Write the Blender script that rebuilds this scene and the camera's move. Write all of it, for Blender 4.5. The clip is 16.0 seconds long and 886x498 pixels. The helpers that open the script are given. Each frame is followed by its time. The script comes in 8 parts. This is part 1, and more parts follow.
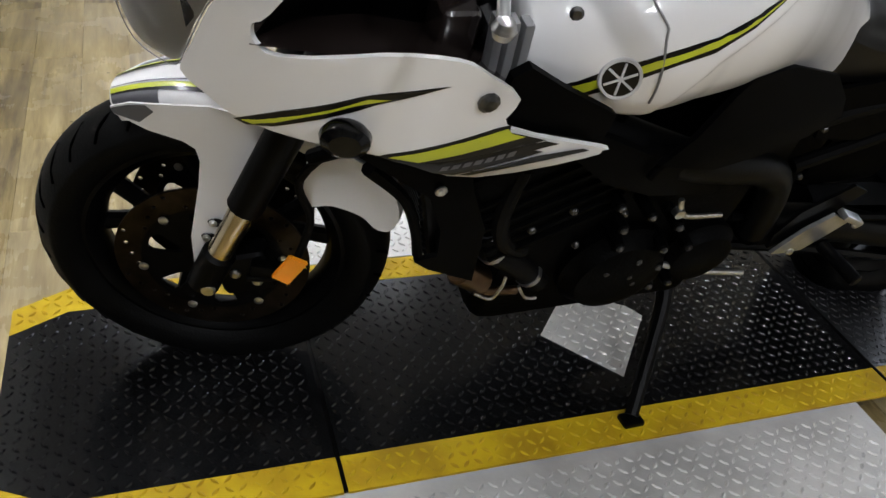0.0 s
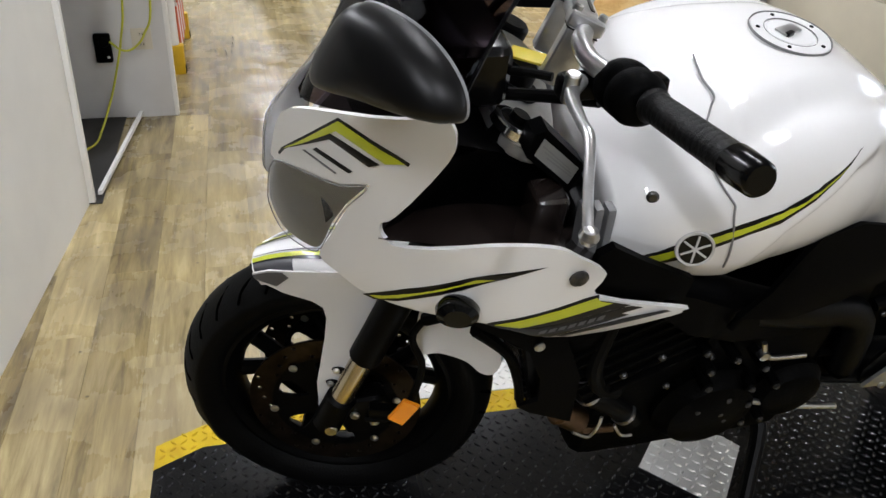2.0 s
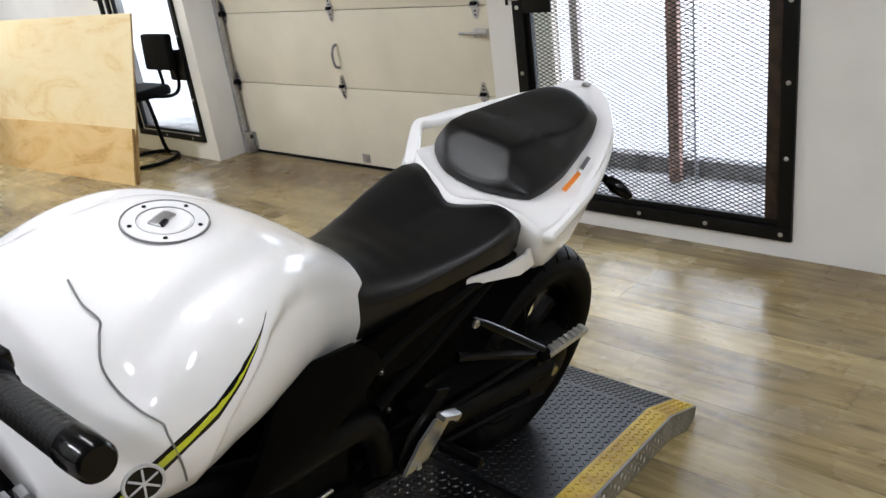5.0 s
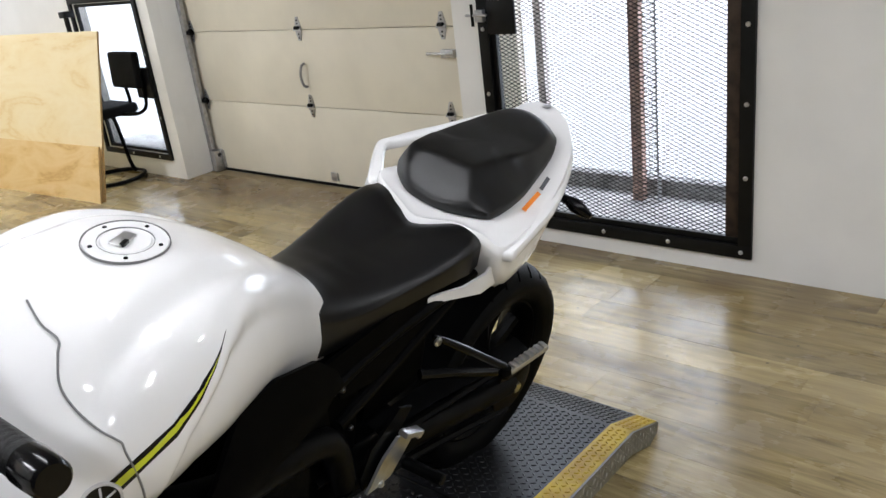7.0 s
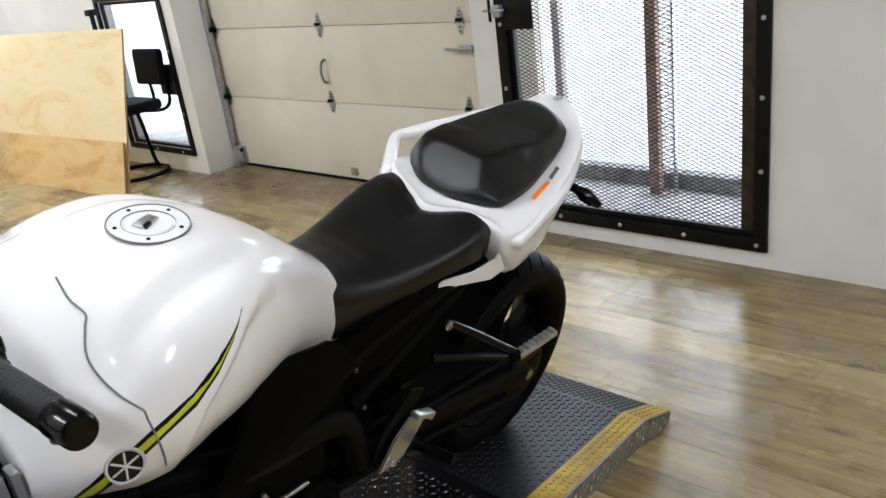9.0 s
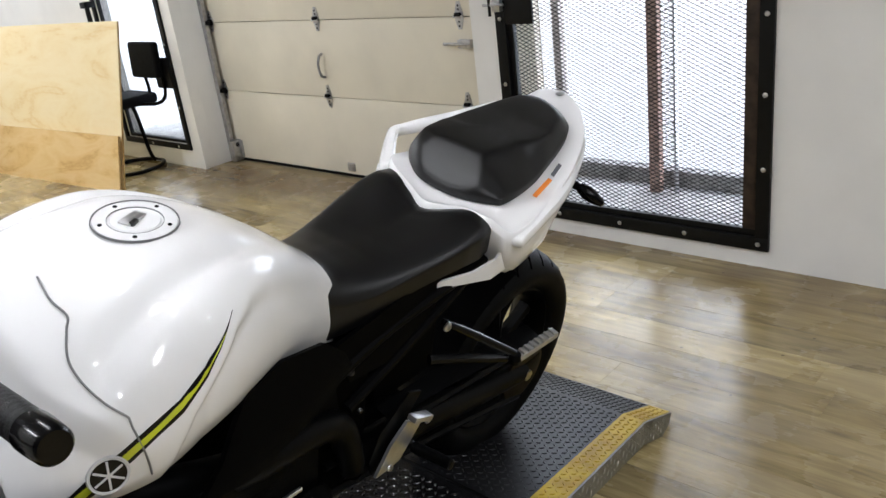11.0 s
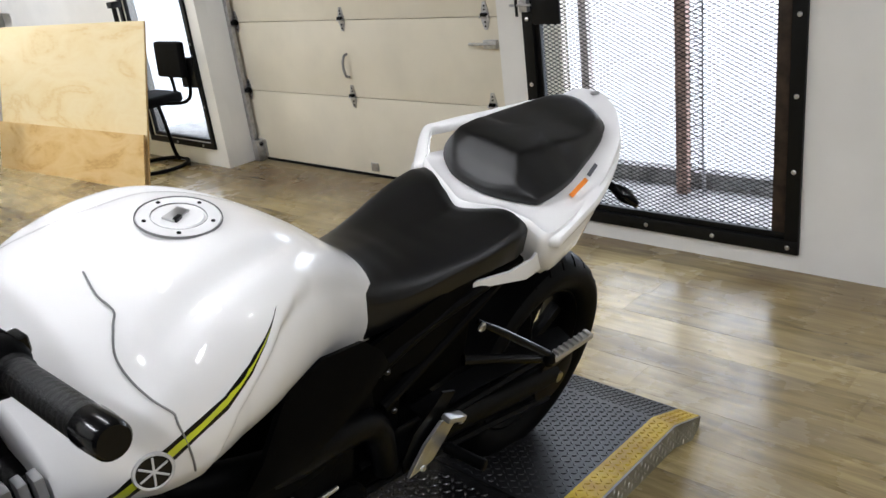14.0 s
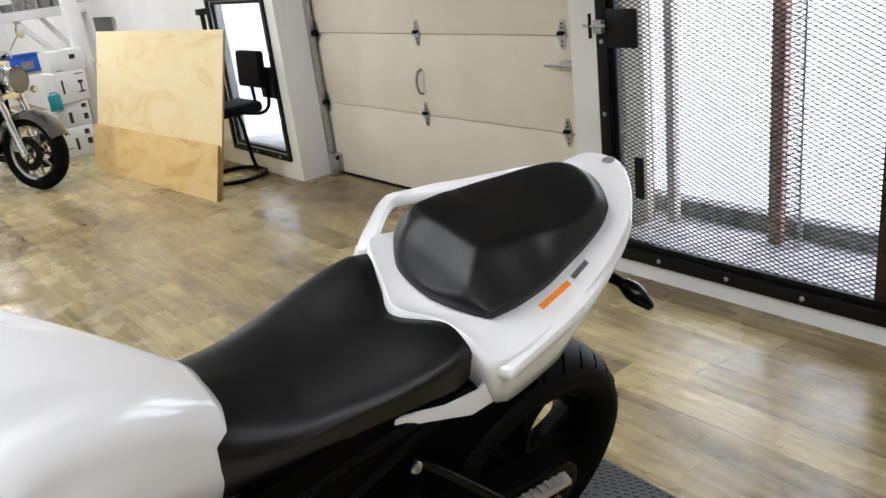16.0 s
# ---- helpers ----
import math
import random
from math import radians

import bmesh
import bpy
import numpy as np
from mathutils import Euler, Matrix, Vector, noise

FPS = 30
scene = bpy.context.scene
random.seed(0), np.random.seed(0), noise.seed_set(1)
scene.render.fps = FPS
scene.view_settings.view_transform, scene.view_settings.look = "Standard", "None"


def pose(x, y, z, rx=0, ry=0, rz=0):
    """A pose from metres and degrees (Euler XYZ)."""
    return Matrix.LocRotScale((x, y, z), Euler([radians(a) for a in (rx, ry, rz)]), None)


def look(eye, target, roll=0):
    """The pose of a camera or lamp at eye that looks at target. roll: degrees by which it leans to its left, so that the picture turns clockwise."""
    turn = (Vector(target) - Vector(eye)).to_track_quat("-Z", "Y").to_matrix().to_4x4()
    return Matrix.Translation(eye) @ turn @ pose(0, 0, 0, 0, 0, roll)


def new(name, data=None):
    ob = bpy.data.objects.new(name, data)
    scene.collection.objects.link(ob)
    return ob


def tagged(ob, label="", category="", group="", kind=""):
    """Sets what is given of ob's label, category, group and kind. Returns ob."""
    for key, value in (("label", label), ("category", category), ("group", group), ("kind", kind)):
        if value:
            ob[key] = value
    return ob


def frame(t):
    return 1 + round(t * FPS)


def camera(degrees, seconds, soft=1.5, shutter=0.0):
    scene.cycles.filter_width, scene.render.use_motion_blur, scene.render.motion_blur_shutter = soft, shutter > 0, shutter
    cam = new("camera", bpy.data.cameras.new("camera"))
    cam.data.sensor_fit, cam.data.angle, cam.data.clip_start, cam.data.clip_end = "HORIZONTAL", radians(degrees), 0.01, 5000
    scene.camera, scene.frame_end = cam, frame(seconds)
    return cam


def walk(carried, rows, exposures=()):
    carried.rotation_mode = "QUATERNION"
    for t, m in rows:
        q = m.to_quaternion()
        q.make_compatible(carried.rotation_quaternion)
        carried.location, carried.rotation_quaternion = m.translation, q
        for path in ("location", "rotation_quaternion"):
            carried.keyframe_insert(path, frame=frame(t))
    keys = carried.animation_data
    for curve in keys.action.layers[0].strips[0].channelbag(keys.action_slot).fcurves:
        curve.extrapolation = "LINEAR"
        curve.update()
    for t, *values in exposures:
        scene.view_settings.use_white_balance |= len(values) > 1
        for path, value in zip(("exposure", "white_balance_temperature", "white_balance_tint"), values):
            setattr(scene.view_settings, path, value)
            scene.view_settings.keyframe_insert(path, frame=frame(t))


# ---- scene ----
import mathutils

cam = camera(56.5, 16.0)
PATH = [
    (0, (1.239, -0.973, 1.456), (1.876, 0.531, 0.301), 7.7),
    (0.5, (1.185, -0.972, 1.456), (1.654, 0.597, 0.308), 8.1),
    (1, (1.153, -0.985, 1.457), (1.495, 0.618, 0.312), 8.1),
    (1.5, (1.166, -1.013, 1.510), (1.490, 0.677, 0.491), 5.5),
    (2, (1.194, -1.052, 1.582), (1.638, 0.656, 0.640), 1.9),
    (2.5, (1.252, -1.070, 1.646), (1.923, 0.597, 0.768), -3.0),
    (3, (1.292, -1.080, 1.663), (2.127, 0.538, 0.835), -5.2),
    (3.5, (1.336, -1.079, 1.671), (2.340, 0.460, 0.881), -7.5),
    (4, (1.381, -1.073, 1.672), (2.558, 0.346, 0.898), -7.6),
    (4.5, (1.413, -1.069, 1.666), (2.681, 0.267, 0.887), -8.3),
    (5, (1.430, -1.065, 1.665), (2.748, 0.231, 0.901), -8.0),
    (5.2, (1.437, -1.062, 1.666), (2.778, 0.217, 0.913), -8.1),
    (7.5, (1.421, -1.110, 1.675), (2.805, 0.136, 0.946), -7.4),
    (8, (1.417, -1.123, 1.674), (2.804, 0.122, 0.949), -8.0),
    (8.5, (1.408, -1.130, 1.676), (2.773, 0.141, 0.952), -7.6),
    (9, (1.397, -1.145, 1.671), (2.740, 0.142, 0.938), -7.7),
    (11.5, (1.432, -1.100, 1.659), (2.781, 0.174, 0.912), -7.0),
    (12, (1.428, -1.094, 1.663), (2.793, 0.165, 0.921), -6.0),
    (12.5, (1.426, -1.098, 1.665), (2.784, 0.174, 0.932), -6.5),
    (13, (1.424, -1.095, 1.660), (2.770, 0.190, 0.926), -6.5),
    (13.5, (1.434, -1.098, 1.654), (2.781, 0.181, 0.912), -7.5),
    (14, (1.411, -1.079, 1.656), (2.728, 0.234, 0.921), -7.3),
    (14.5, (1.374, -1.051, 1.651), (2.719, 0.229, 0.907), -6.8),
    (15, (1.386, -1.030, 1.659), (2.764, 0.198, 0.889), -9.5),
    (15.5, (1.676, -1.023, 1.647), (2.929, 0.369, 0.946), -7.9),
    (16, (1.917, -0.999, 1.657), (3.039, 0.503, 0.959), -7.1),
]
walk(cam, [(t, look(eye, target, roll)) for t, eye, target, roll in PATH],
     [(t, ev, 5930, 12) for t, ev in ((0, -0.08), (1.5, 0.05), (2.5, 0.0), (3.0, -0.05), (3.5, 0.05), (5.2, 0.08), (9, 0.1), (12, 0.05), (13.5, 0.05), (14, 0.08), (16, 0.05))])

# ---- world and light ----
world = bpy.data.worlds.new("world")
scene.world = world
world.use_nodes = True
wn = world.node_tree
sky = wn.nodes.new("ShaderNodeTexSky")
sky.sky_type = "NISHITA"
sky.sun_disc = False
sky.sun_elevation, sky.sun_rotation = radians(38), radians(80)
wn.links.new(sky.outputs["Color"], wn.nodes["Background"].inputs["Color"])
wn.nodes["Background"].inputs["Strength"].default_value = 0.12

sun = new("sun", bpy.data.lights.new("sun", "SUN"))
sun.data.energy, sun.data.angle, sun.data.color = 1.0, radians(15), (1, 0.96, 0.9)
sun.matrix_world = look((12, 2, 8), (5, 1, 0))


def area_light(name, eye, target, sx, sy, watts, color, shape="RECTANGLE"):
    ob = new(name, bpy.data.lights.new(name, "AREA"))
    ob.data.shape, ob.data.size, ob.data.size_y = shape, sx, sy
    ob.data.energy, ob.data.color = watts, color
    ob.matrix_world = look(eye, target)
    return ob


# daylight in the two barred openings of the east wall
area_light("window_daylight", (6.05, 0.95, 1.25), (0, 0.65, 0.75), 2.9, 2.6, 112, (0.9, 0.95, 1))
area_light("window_daylight", (6.05, 5.5, 1.05), (0, 4.6, 0.5), 2.3, 2.0, 82, (0.88, 0.94, 1))

# ---- materials ----
MATS = {}


def mat(name, col, rough=0.5, metal=0.0, var=0.12, scale=9.0, bump=0.0, bscale=80.0, coat=0.0, col2=None, stretch=(1, 1, 1), rvar=0.1, spec=0.5, sheen=0.0):
    """Principled surface whose colour and gloss vary at two scales."""
    if name in MATS:
        return MATS[name]
    m = bpy.data.materials.new(name)
    m.use_nodes = True
    nt = m.node_tree
    b = nt.nodes["Principled BSDF"]
    tc = nt.nodes.new("ShaderNodeTexCoord")
    mp = nt.nodes.new("ShaderNodeMapping")
    mp.inputs["Scale"].default_value = stretch
    info = nt.nodes.new("ShaderNodeObjectInfo")
    off = nt.nodes.new("ShaderNodeVectorMath")
    off.operation = "SCALE"
    comb = nt.nodes.new("ShaderNodeCombineXYZ")
    for axis in "XYZ":
        nt.links.new(info.outputs["Random"], comb.inputs[axis])
    nt.links.new(comb.outputs[0], off.inputs[0])
    off.inputs["Scale"].default_value = 17.0
    add = nt.nodes.new("ShaderNodeVectorMath")
    nt.links.new(tc.outputs["Object"], add.inputs[0])
    nt.links.new(off.outputs[0], add.inputs[1])
    nt.links.new(add.outputs[0], mp.inputs["Vector"])
    n1 = nt.nodes.new("ShaderNodeTexNoise")
    n1.inputs["Scale"].default_value, n1.inputs["Detail"].default_value = scale, 5
    n2 = nt.nodes.new("ShaderNodeTexNoise")
    n2.inputs["Scale"].default_value, n2.inputs["Detail"].default_value = bscale, 3
    nt.links.new(mp.outputs[0], n1.inputs["Vector"])
    nt.links.new(mp.outputs[0], n2.inputs["Vector"])
    mix = nt.nodes.new("ShaderNodeMix")
    mix.data_type = "RGBA"
    c2 = col2 or tuple(max(0, c * (1 - 2 * var)) for c in col)
    mix.inputs[6].default_value, mix.inputs[7].default_value = (*c2, 1), (*col, 1)
    ramp = nt.nodes.new("ShaderNodeMapRange")
    ramp.inputs["From Min"].default_value, ramp.inputs["From Max"].default_value = 0.32, 0.62
    nt.links.new(n1.outputs["Fac"], ramp.inputs["Value"])
    nt.links.new(ramp.outputs[0], mix.inputs[0])
    nt.links.new(mix.outputs[2], b.inputs["Base Color"])
    rr = nt.nodes.new("ShaderNodeMapRange")
    rr.inputs["To Min"].default_value, rr.inputs["To Max"].default_value = max(0.02, rough - rvar / 2), min(1, rough + rvar / 2)
    nt.links.new(n2.outputs["Fac"], rr.inputs["Value"])
    nt.links.new(rr.outputs[0], b.inputs["Roughness"])
    b.inputs["Metallic"].default_value = metal
    b.inputs["Specular IOR Level"].default_value = spec
    b.inputs["Coat Weight"].default_value = coat
    b.inputs["Coat Roughness"].default_value = 0.04
    b.inputs["Sheen Weight"].default_value = sheen
    if bump:
        bp = nt.nodes.new("ShaderNodeBump")
        bp.inputs["Strength"].default_value, bp.inputs["Distance"].default_value = bump, 0.002
        nt.links.new(n2.outputs["Fac"], bp.inputs["Height"])
        nt.links.new(bp.outputs[0], b.inputs["Normal"])
    MATS[name] = m
    return m


def glass(name, col, rough=0.02, trans=1.0, ior=1.45):
    m = bpy.data.materials.new(name)
    m.use_nodes = True
    nt = m.node_tree
    b = nt.nodes["Principled BSDF"]
    n = nt.nodes.new("ShaderNodeTexNoise")
    n.inputs["Scale"].default_value = 30
    r = nt.nodes.new("ShaderNodeMapRange")
    r.inputs["To Min"].default_value, r.inputs["To Max"].default_value = rough, rough + 0.04
    nt.links.new(n.outputs["Fac"], r.inputs["Value"])
    nt.links.new(r.outputs[0], b.inputs["Roughness"])
    b.inputs["Base Color"].default_value = (*col, 1)
    b.inputs["Transmission Weight"].default_value = trans
    b.inputs["IOR"].default_value = ior
    return m


def thin_tint(name, col, gloss=0.08, ior=1.5):
    """A thin tinted sheet: straight-through tint with a Fresnel gloss."""
    m = bpy.data.materials.new(name)
    m.use_nodes = True
    nt = m.node_tree
    nt.nodes.remove(nt.nodes["Principled BSDF"])
    tr = nt.nodes.new("ShaderNodeBsdfTransparent")
    tr.inputs["Color"].default_value = (*col, 1)
    gl = nt.nodes.new("ShaderNodeBsdfGlossy")
    gl.inputs["Roughness"].default_value = gloss
    fr = nt.nodes.new("ShaderNodeFresnel")
    fr.inputs["IOR"].default_value = ior
    mx = nt.nodes.new("ShaderNodeMixShader")
    nt.links.new(fr.outputs[0], mx.inputs[0])
    nt.links.new(tr.outputs[0], mx.inputs[1])
    nt.links.new(gl.outputs[0], mx.inputs[2])
    nt.links.new(mx.outputs[0], nt.nodes["Material Output"].inputs["Surface"])
    return m


def glow(name, col, power):
    m = bpy.data.materials.new(name)
    m.use_nodes = True
    b = m.node_tree.nodes["Principled BSDF"]
    b.inputs["Base Color"].default_value = (0.8, 0.8, 0.8, 1)
    b.inputs["Emission Color"].default_value = (*col, 1)
    b.inputs["Emission Strength"].default_value = power
    return m


WHITE_WALL = mat("white_wall_paint", (0.8, 0.79, 0.76), 0.6, var=0.03, scale=3, bump=0.15, bscale=180)
CEILING_GREY = mat("pale_grey_ceiling", (0.27, 0.263, 0.255), 0.8, var=0.08, scale=3, bump=0.2, bscale=120)
# Unseen outer walls, kept dark to cut bounce light on black parts.
DIM_WALL = mat("darkened_unseen_wall", (0.09, 0.088, 0.085), 0.7, var=0.05, scale=3, bump=0.15, bscale=180)
CREAM = mat("cream_painted_steel", (0.78, 0.73, 0.6), 0.42, var=0.04, scale=3, bump=0.25, bscale=260)
CREAM_EDGE = mat("panel_joint", (0.48, 0.44, 0.36), 0.6, var=0.1)
GALV = mat("galvanised_steel", (0.55, 0.55, 0.56), 0.35, 0.9, var=0.15, scale=30, bump=0.1)
BLACK_STEEL = mat("black_painted_steel", (0.004, 0.004, 0.0039), 0.45, var=0.25, scale=14, bump=0.2, spec=0.2)
RUSTY = mat("rust_stained_steel", (0.045, 0.027, 0.016), 0.6, 0.3, var=0.35, scale=20, bump=0.3)
CONCRETE = mat("concrete", (0.5, 0.49, 0.47), 0.8, var=0.2, scale=12, bump=0.6)
PALE_STONE = mat("pale_weathered_stone", (0.62, 0.56, 0.52), 0.8, var=0.15, scale=12, bump=0.5)
STAINED_STONE = mat("stained_stone", (0.30, 0.29, 0.28), 0.85, var=0.3, scale=16, bump=0.6)
BRICK_RED = mat("weathered_brown_post", (0.48, 0.31, 0.24), 0.75, var=0.3, scale=20, bump=0.4)
def veneer(name, pale, mid, dark, scale):
    """Rotary-cut veneer: wandering bands of early and late wood."""
    m = bpy.data.materials.new(name)
    m.use_nodes = True
    nt = m.node_tree
    b = nt.nodes["Principled BSDF"]
    N, L = nt.nodes.new, nt.links.new
    tc, mp = N("ShaderNodeTexCoord"), N("ShaderNodeMapping")
    mp.inputs["Scale"].default_value = (1.0, 0.8, 2.3)
    L(tc.outputs["Object"], mp.inputs["Vector"])
    n1 = N("ShaderNodeTexNoise")
    n1.inputs["Scale"].default_value, n1.inputs["Detail"].default_value, n1.inputs["Distortion"].default_value = scale, 3, 1.4
    L(mp.outputs[0], n1.inputs["Vector"])
    bands = N("ShaderNodeMath")
    bands.operation, bands.inputs[1].default_value = "MULTIPLY", 2.6
    L(n1.outputs["Fac"], bands.inputs[0])
    wave = N("ShaderNodeMath")
    wave.operation = "PINGPONG"
    wave.inputs[1].default_value = 0.5
    L(bands.outputs[0], wave.inputs[0])
    fine = N("ShaderNodeTexNoise")
    fine.inputs["Scale"].default_value, fine.inputs["Detail"].default_value = 22, 5
    L(mp.outputs[0], fine.inputs["Vector"])
    sm = N("ShaderNodeMath")
    sm.operation, sm.inputs[1].default_value = "MULTIPLY_ADD", 0.35
    L(fine.outputs["Fac"], sm.inputs[0])
    L(wave.outputs[0], sm.inputs[2])
    r = N("ShaderNodeValToRGB")
    r.color_ramp.elements[0].position, r.color_ramp.elements[0].color = 0.12, (*dark, 1)
    r.color_ramp.elements[1].position, r.color_ramp.elements[1].color = 0.66, (*pale, 1)
    r.color_ramp.elements.new(0.32).color = (*mid, 1)
    L(sm.outputs[0], r.inputs["Fac"])
    L(r.outputs["Color"], b.inputs["Base Color"])
    b.inputs["Roughness"].default_value = 0.55
    return m


PLY = veneer("plywood", (0.86, 0.72, 0.43), (0.83, 0.67, 0.36), (0.77, 0.57, 0.26), 1.5)
PLY_DARK = veneer("pine_plywood", (0.78, 0.56, 0.25), (0.73, 0.49, 0.19), (0.60, 0.35, 0.11), 2.0)
PLY_EDGE = mat("plywood_edge", (0.45, 0.28, 0.12), 0.7, var=0.3, scale=60, stretch=(4, 1, 1))

WHITE_PAINT = mat("gloss_white_bodywork", (0.79, 0.785, 0.78), 0.42, var=0.01, scale=2, coat=1.0, rvar=0.04, spec=0.35)
SILVER_PAINT = mat("silver_grey_plastic", (0.55, 0.55, 0.56), 0.3, var=0.03, coat=0.5)
GRAPHITE = mat("graphite_decal", (0.09, 0.09, 0.1), 0.35, var=0.06)
LIME = mat("lime_yellow_decal", (0.5, 0.55, 0.02), 0.3, var=0.05, coat=0.4)
BLACK_DECAL = mat("black_decal", (0.003, 0.003, 0.0032), 0.3, var=0.1, coat=0.2, spec=0.2)
BLACK_GLOSS = mat("gloss_black_plastic", (0.002, 0.002, 0.0023), 0.2, var=0.2, coat=0.12, spec=0.2)
DUCT_GLOSS = mat("glossy_dark_duct", (0.022, 0.016, 0.014), 0.18, var=0.2, coat=0.8, spec=0.5)
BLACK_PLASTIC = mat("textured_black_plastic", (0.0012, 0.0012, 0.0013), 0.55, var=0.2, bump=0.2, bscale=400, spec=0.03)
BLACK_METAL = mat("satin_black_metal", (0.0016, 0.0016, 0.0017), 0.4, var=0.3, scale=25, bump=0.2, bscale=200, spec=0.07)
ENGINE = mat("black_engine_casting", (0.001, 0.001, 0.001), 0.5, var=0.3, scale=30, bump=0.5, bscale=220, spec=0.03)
GROOVE = mat("tyre_groove", (0.0006, 0.0006, 0.0006), 0.9, var=0.1, spec=0.0)
RUBBER = mat("tyre_rubber", (0.0022, 0.0022, 0.0022), 0.55, var=0.25, scale=20, bump=0.3, bscale=240, spec=0.08)
VINYL = mat("black_seat_vinyl", (0.0012, 0.0012, 0.0014), 0.40, var=0.1, scale=14, bump=0.08, bscale=900, spec=0.4)
GRIP = mat("grip_rubber", (0.003, 0.003, 0.003), 0.4, var=0.2, bump=0.5, bscale=500, spec=0.16)
CHROME = mat("polished_metal", (0.75, 0.75, 0.76), 0.14, 1.0, var=0.05, scale=30)
ALLOY = mat("brushed_alloy", (0.62, 0.62, 0.63), 0.3, 1.0, var=0.1, scale=40, bump=0.15, stretch=(1, 1, 6))
BRONZE = mat("golden_fork_tube", (0.52, 0.44, 0.31), 0.22, 1.0, var=0.1, scale=20)
DISC = mat("brake_disc_steel", (0.035, 0.027, 0.019), 0.40, 1.0, var=0.3, scale=30)
BOLT = mat("zinc_bolt", (0.62, 0.62, 0.6), 0.3, 1.0, var=0.15, scale=80)
DARK_BOLT = mat("dull_engine_bolt", (0.11, 0.11, 0.11), 0.4, 1.0, var=0.3, scale=80)
SEAM_GREY = mat("panel_gap", (0.2, 0.2, 0.2), 0.6, var=0.1)
FIN_GREY = mat("grey_intake_fin", (0.2, 0.2, 0.205), 0.4, var=0.06)
CAST_ALLOY = mat("pale_cast_alloy", (0.60, 0.60, 0.60), 0.32, 0.85, var=0.12, scale=30, bump=0.1, bscale=300)
DULL_ALLOY = mat("dull_cast_alloy", (0.33, 0.33, 0.34), 0.42, 0.5, var=0.1, scale=30)
LAMP_BOWL = mat("bright_lamp_reflector", (0.8, 0.8, 0.81), 0.35, 0.0, var=0.02)
AMBER = mat("amber_reflector", (0.95, 0.33, 0.004), 0.35, var=0.1, coat=0.1, spec=0.25)
ORANGE_STICKER = mat("orange_sticker", (0.75, 0.22, 0.02), 0.45, var=0.05)
WHITE_STICKER = mat("pale_sticker", (0.22, 0.22, 0.215), 0.5, var=0.05)
YELLOW_STICKER = mat("yellow_tag", (0.75, 0.6, 0.03), 0.45, var=0.05)
RED_PLASTIC = mat("red_switch", (0.6, 0.03, 0.02), 0.4, var=0.05)
COPPER = mat("copper_pipe", (0.15, 0.095, 0.055), 0.35, 1.0, var=0.3, scale=20)
SMOKE = thin_tint("smoked_screen", (0.055, 0.042, 0.05), 0.05, 1.22)
CLEAR = thin_tint("clear_lens", (0.86, 0.87, 0.88))

DECK_BLACK = mat("black_painted_tread_plate", (0.007, 0.007, 0.0075), 0.16, var=0.3, scale=7, bump=0.04, bscale=120, spec=0.45)
# Deck black with its gloss cut, so the ramp shows less window glare.
RAMP_BLACK = mat("low_gloss_black_tread_plate", (0.008, 0.008, 0.009), 0.42, var=0.35, scale=9, bump=0.1, bscale=120, spec=0.2)
DECK_YELLOW = mat("yellow_safety_paint", (0.56, 0.39, 0.006), 0.5, var=0.15, scale=9, bump=0.25, bscale=150, col2=(0.34, 0.20, 0.008), spec=0.2)
# Dull plate, darker than DECK_BARE: the ramp side's shade is in its colour.
RAMP_SIDE = mat("shaded_dull_tread_plate", (0.20, 0.185, 0.14), 0.5, 0.4, var=0.2, scale=8, bump=0.3, bscale=120)
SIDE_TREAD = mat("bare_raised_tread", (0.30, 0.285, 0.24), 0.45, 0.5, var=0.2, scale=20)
DECK_BARE = mat("bare_tread_plate", (0.74, 0.73, 0.70), 0.42, 0.45, var=0.14, scale=8, bump=0.2, bscale=120)


# ---- mesh helpers ----
def finish(name, bm, material, parent=None, label="", smooth=True, angle=35):
    bmesh.ops.recalc_face_normals(bm, faces=bm.faces)
    me = bpy.data.meshes.new(name)
    for e in bm.edges:
        if len(e.link_faces) == 2 and e.calc_face_angle(0) > radians(angle):
            e.smooth = False
    for f in bm.faces:
        f.smooth = smooth
    bm.to_mesh(me)
    bm.free()
    ob = new(name, me)
    me.materials.append(material)
    if parent is not None:
        ob.parent = parent
    if label:
        ob["label"] = label
    return ob


def part(name, bm, material, parent, label="", angle=35):
    return finish(name, bm, material, parent, label, angle=angle)


def thing(name, label, category, m=None, group="", kind=""):
    ob = new(name)
    if m is not None:
        ob.matrix_world = m
    return tagged(ob, label, category, group, kind)


def bm_box(c, s, bevel=0.0, m=None, seg=2):
    bm = bmesh.new()
    bmesh.ops.create_cube(bm, size=1)
    for v in bm.verts:
        v.co = Vector((c[0] + v.co.x * s[0], c[1] + v.co.y * s[1], c[2] + v.co.z * s[2]))
    if bevel:
        bmesh.ops.bevel(bm, geom=list(bm.edges), offset=bevel, segments=seg, affect="EDGES", profile=0.6)
    if m is not None:
        bm.transform(m)
    return bm


def merge(*bms):
    out = bms[0]
    for b in bms[1:]:
        me = bpy.data.meshes.new("tmp")
        b.to_mesh(me)
        b.free()
        out.from_mesh(me)
        bpy.data.meshes.remove(me)
    return out


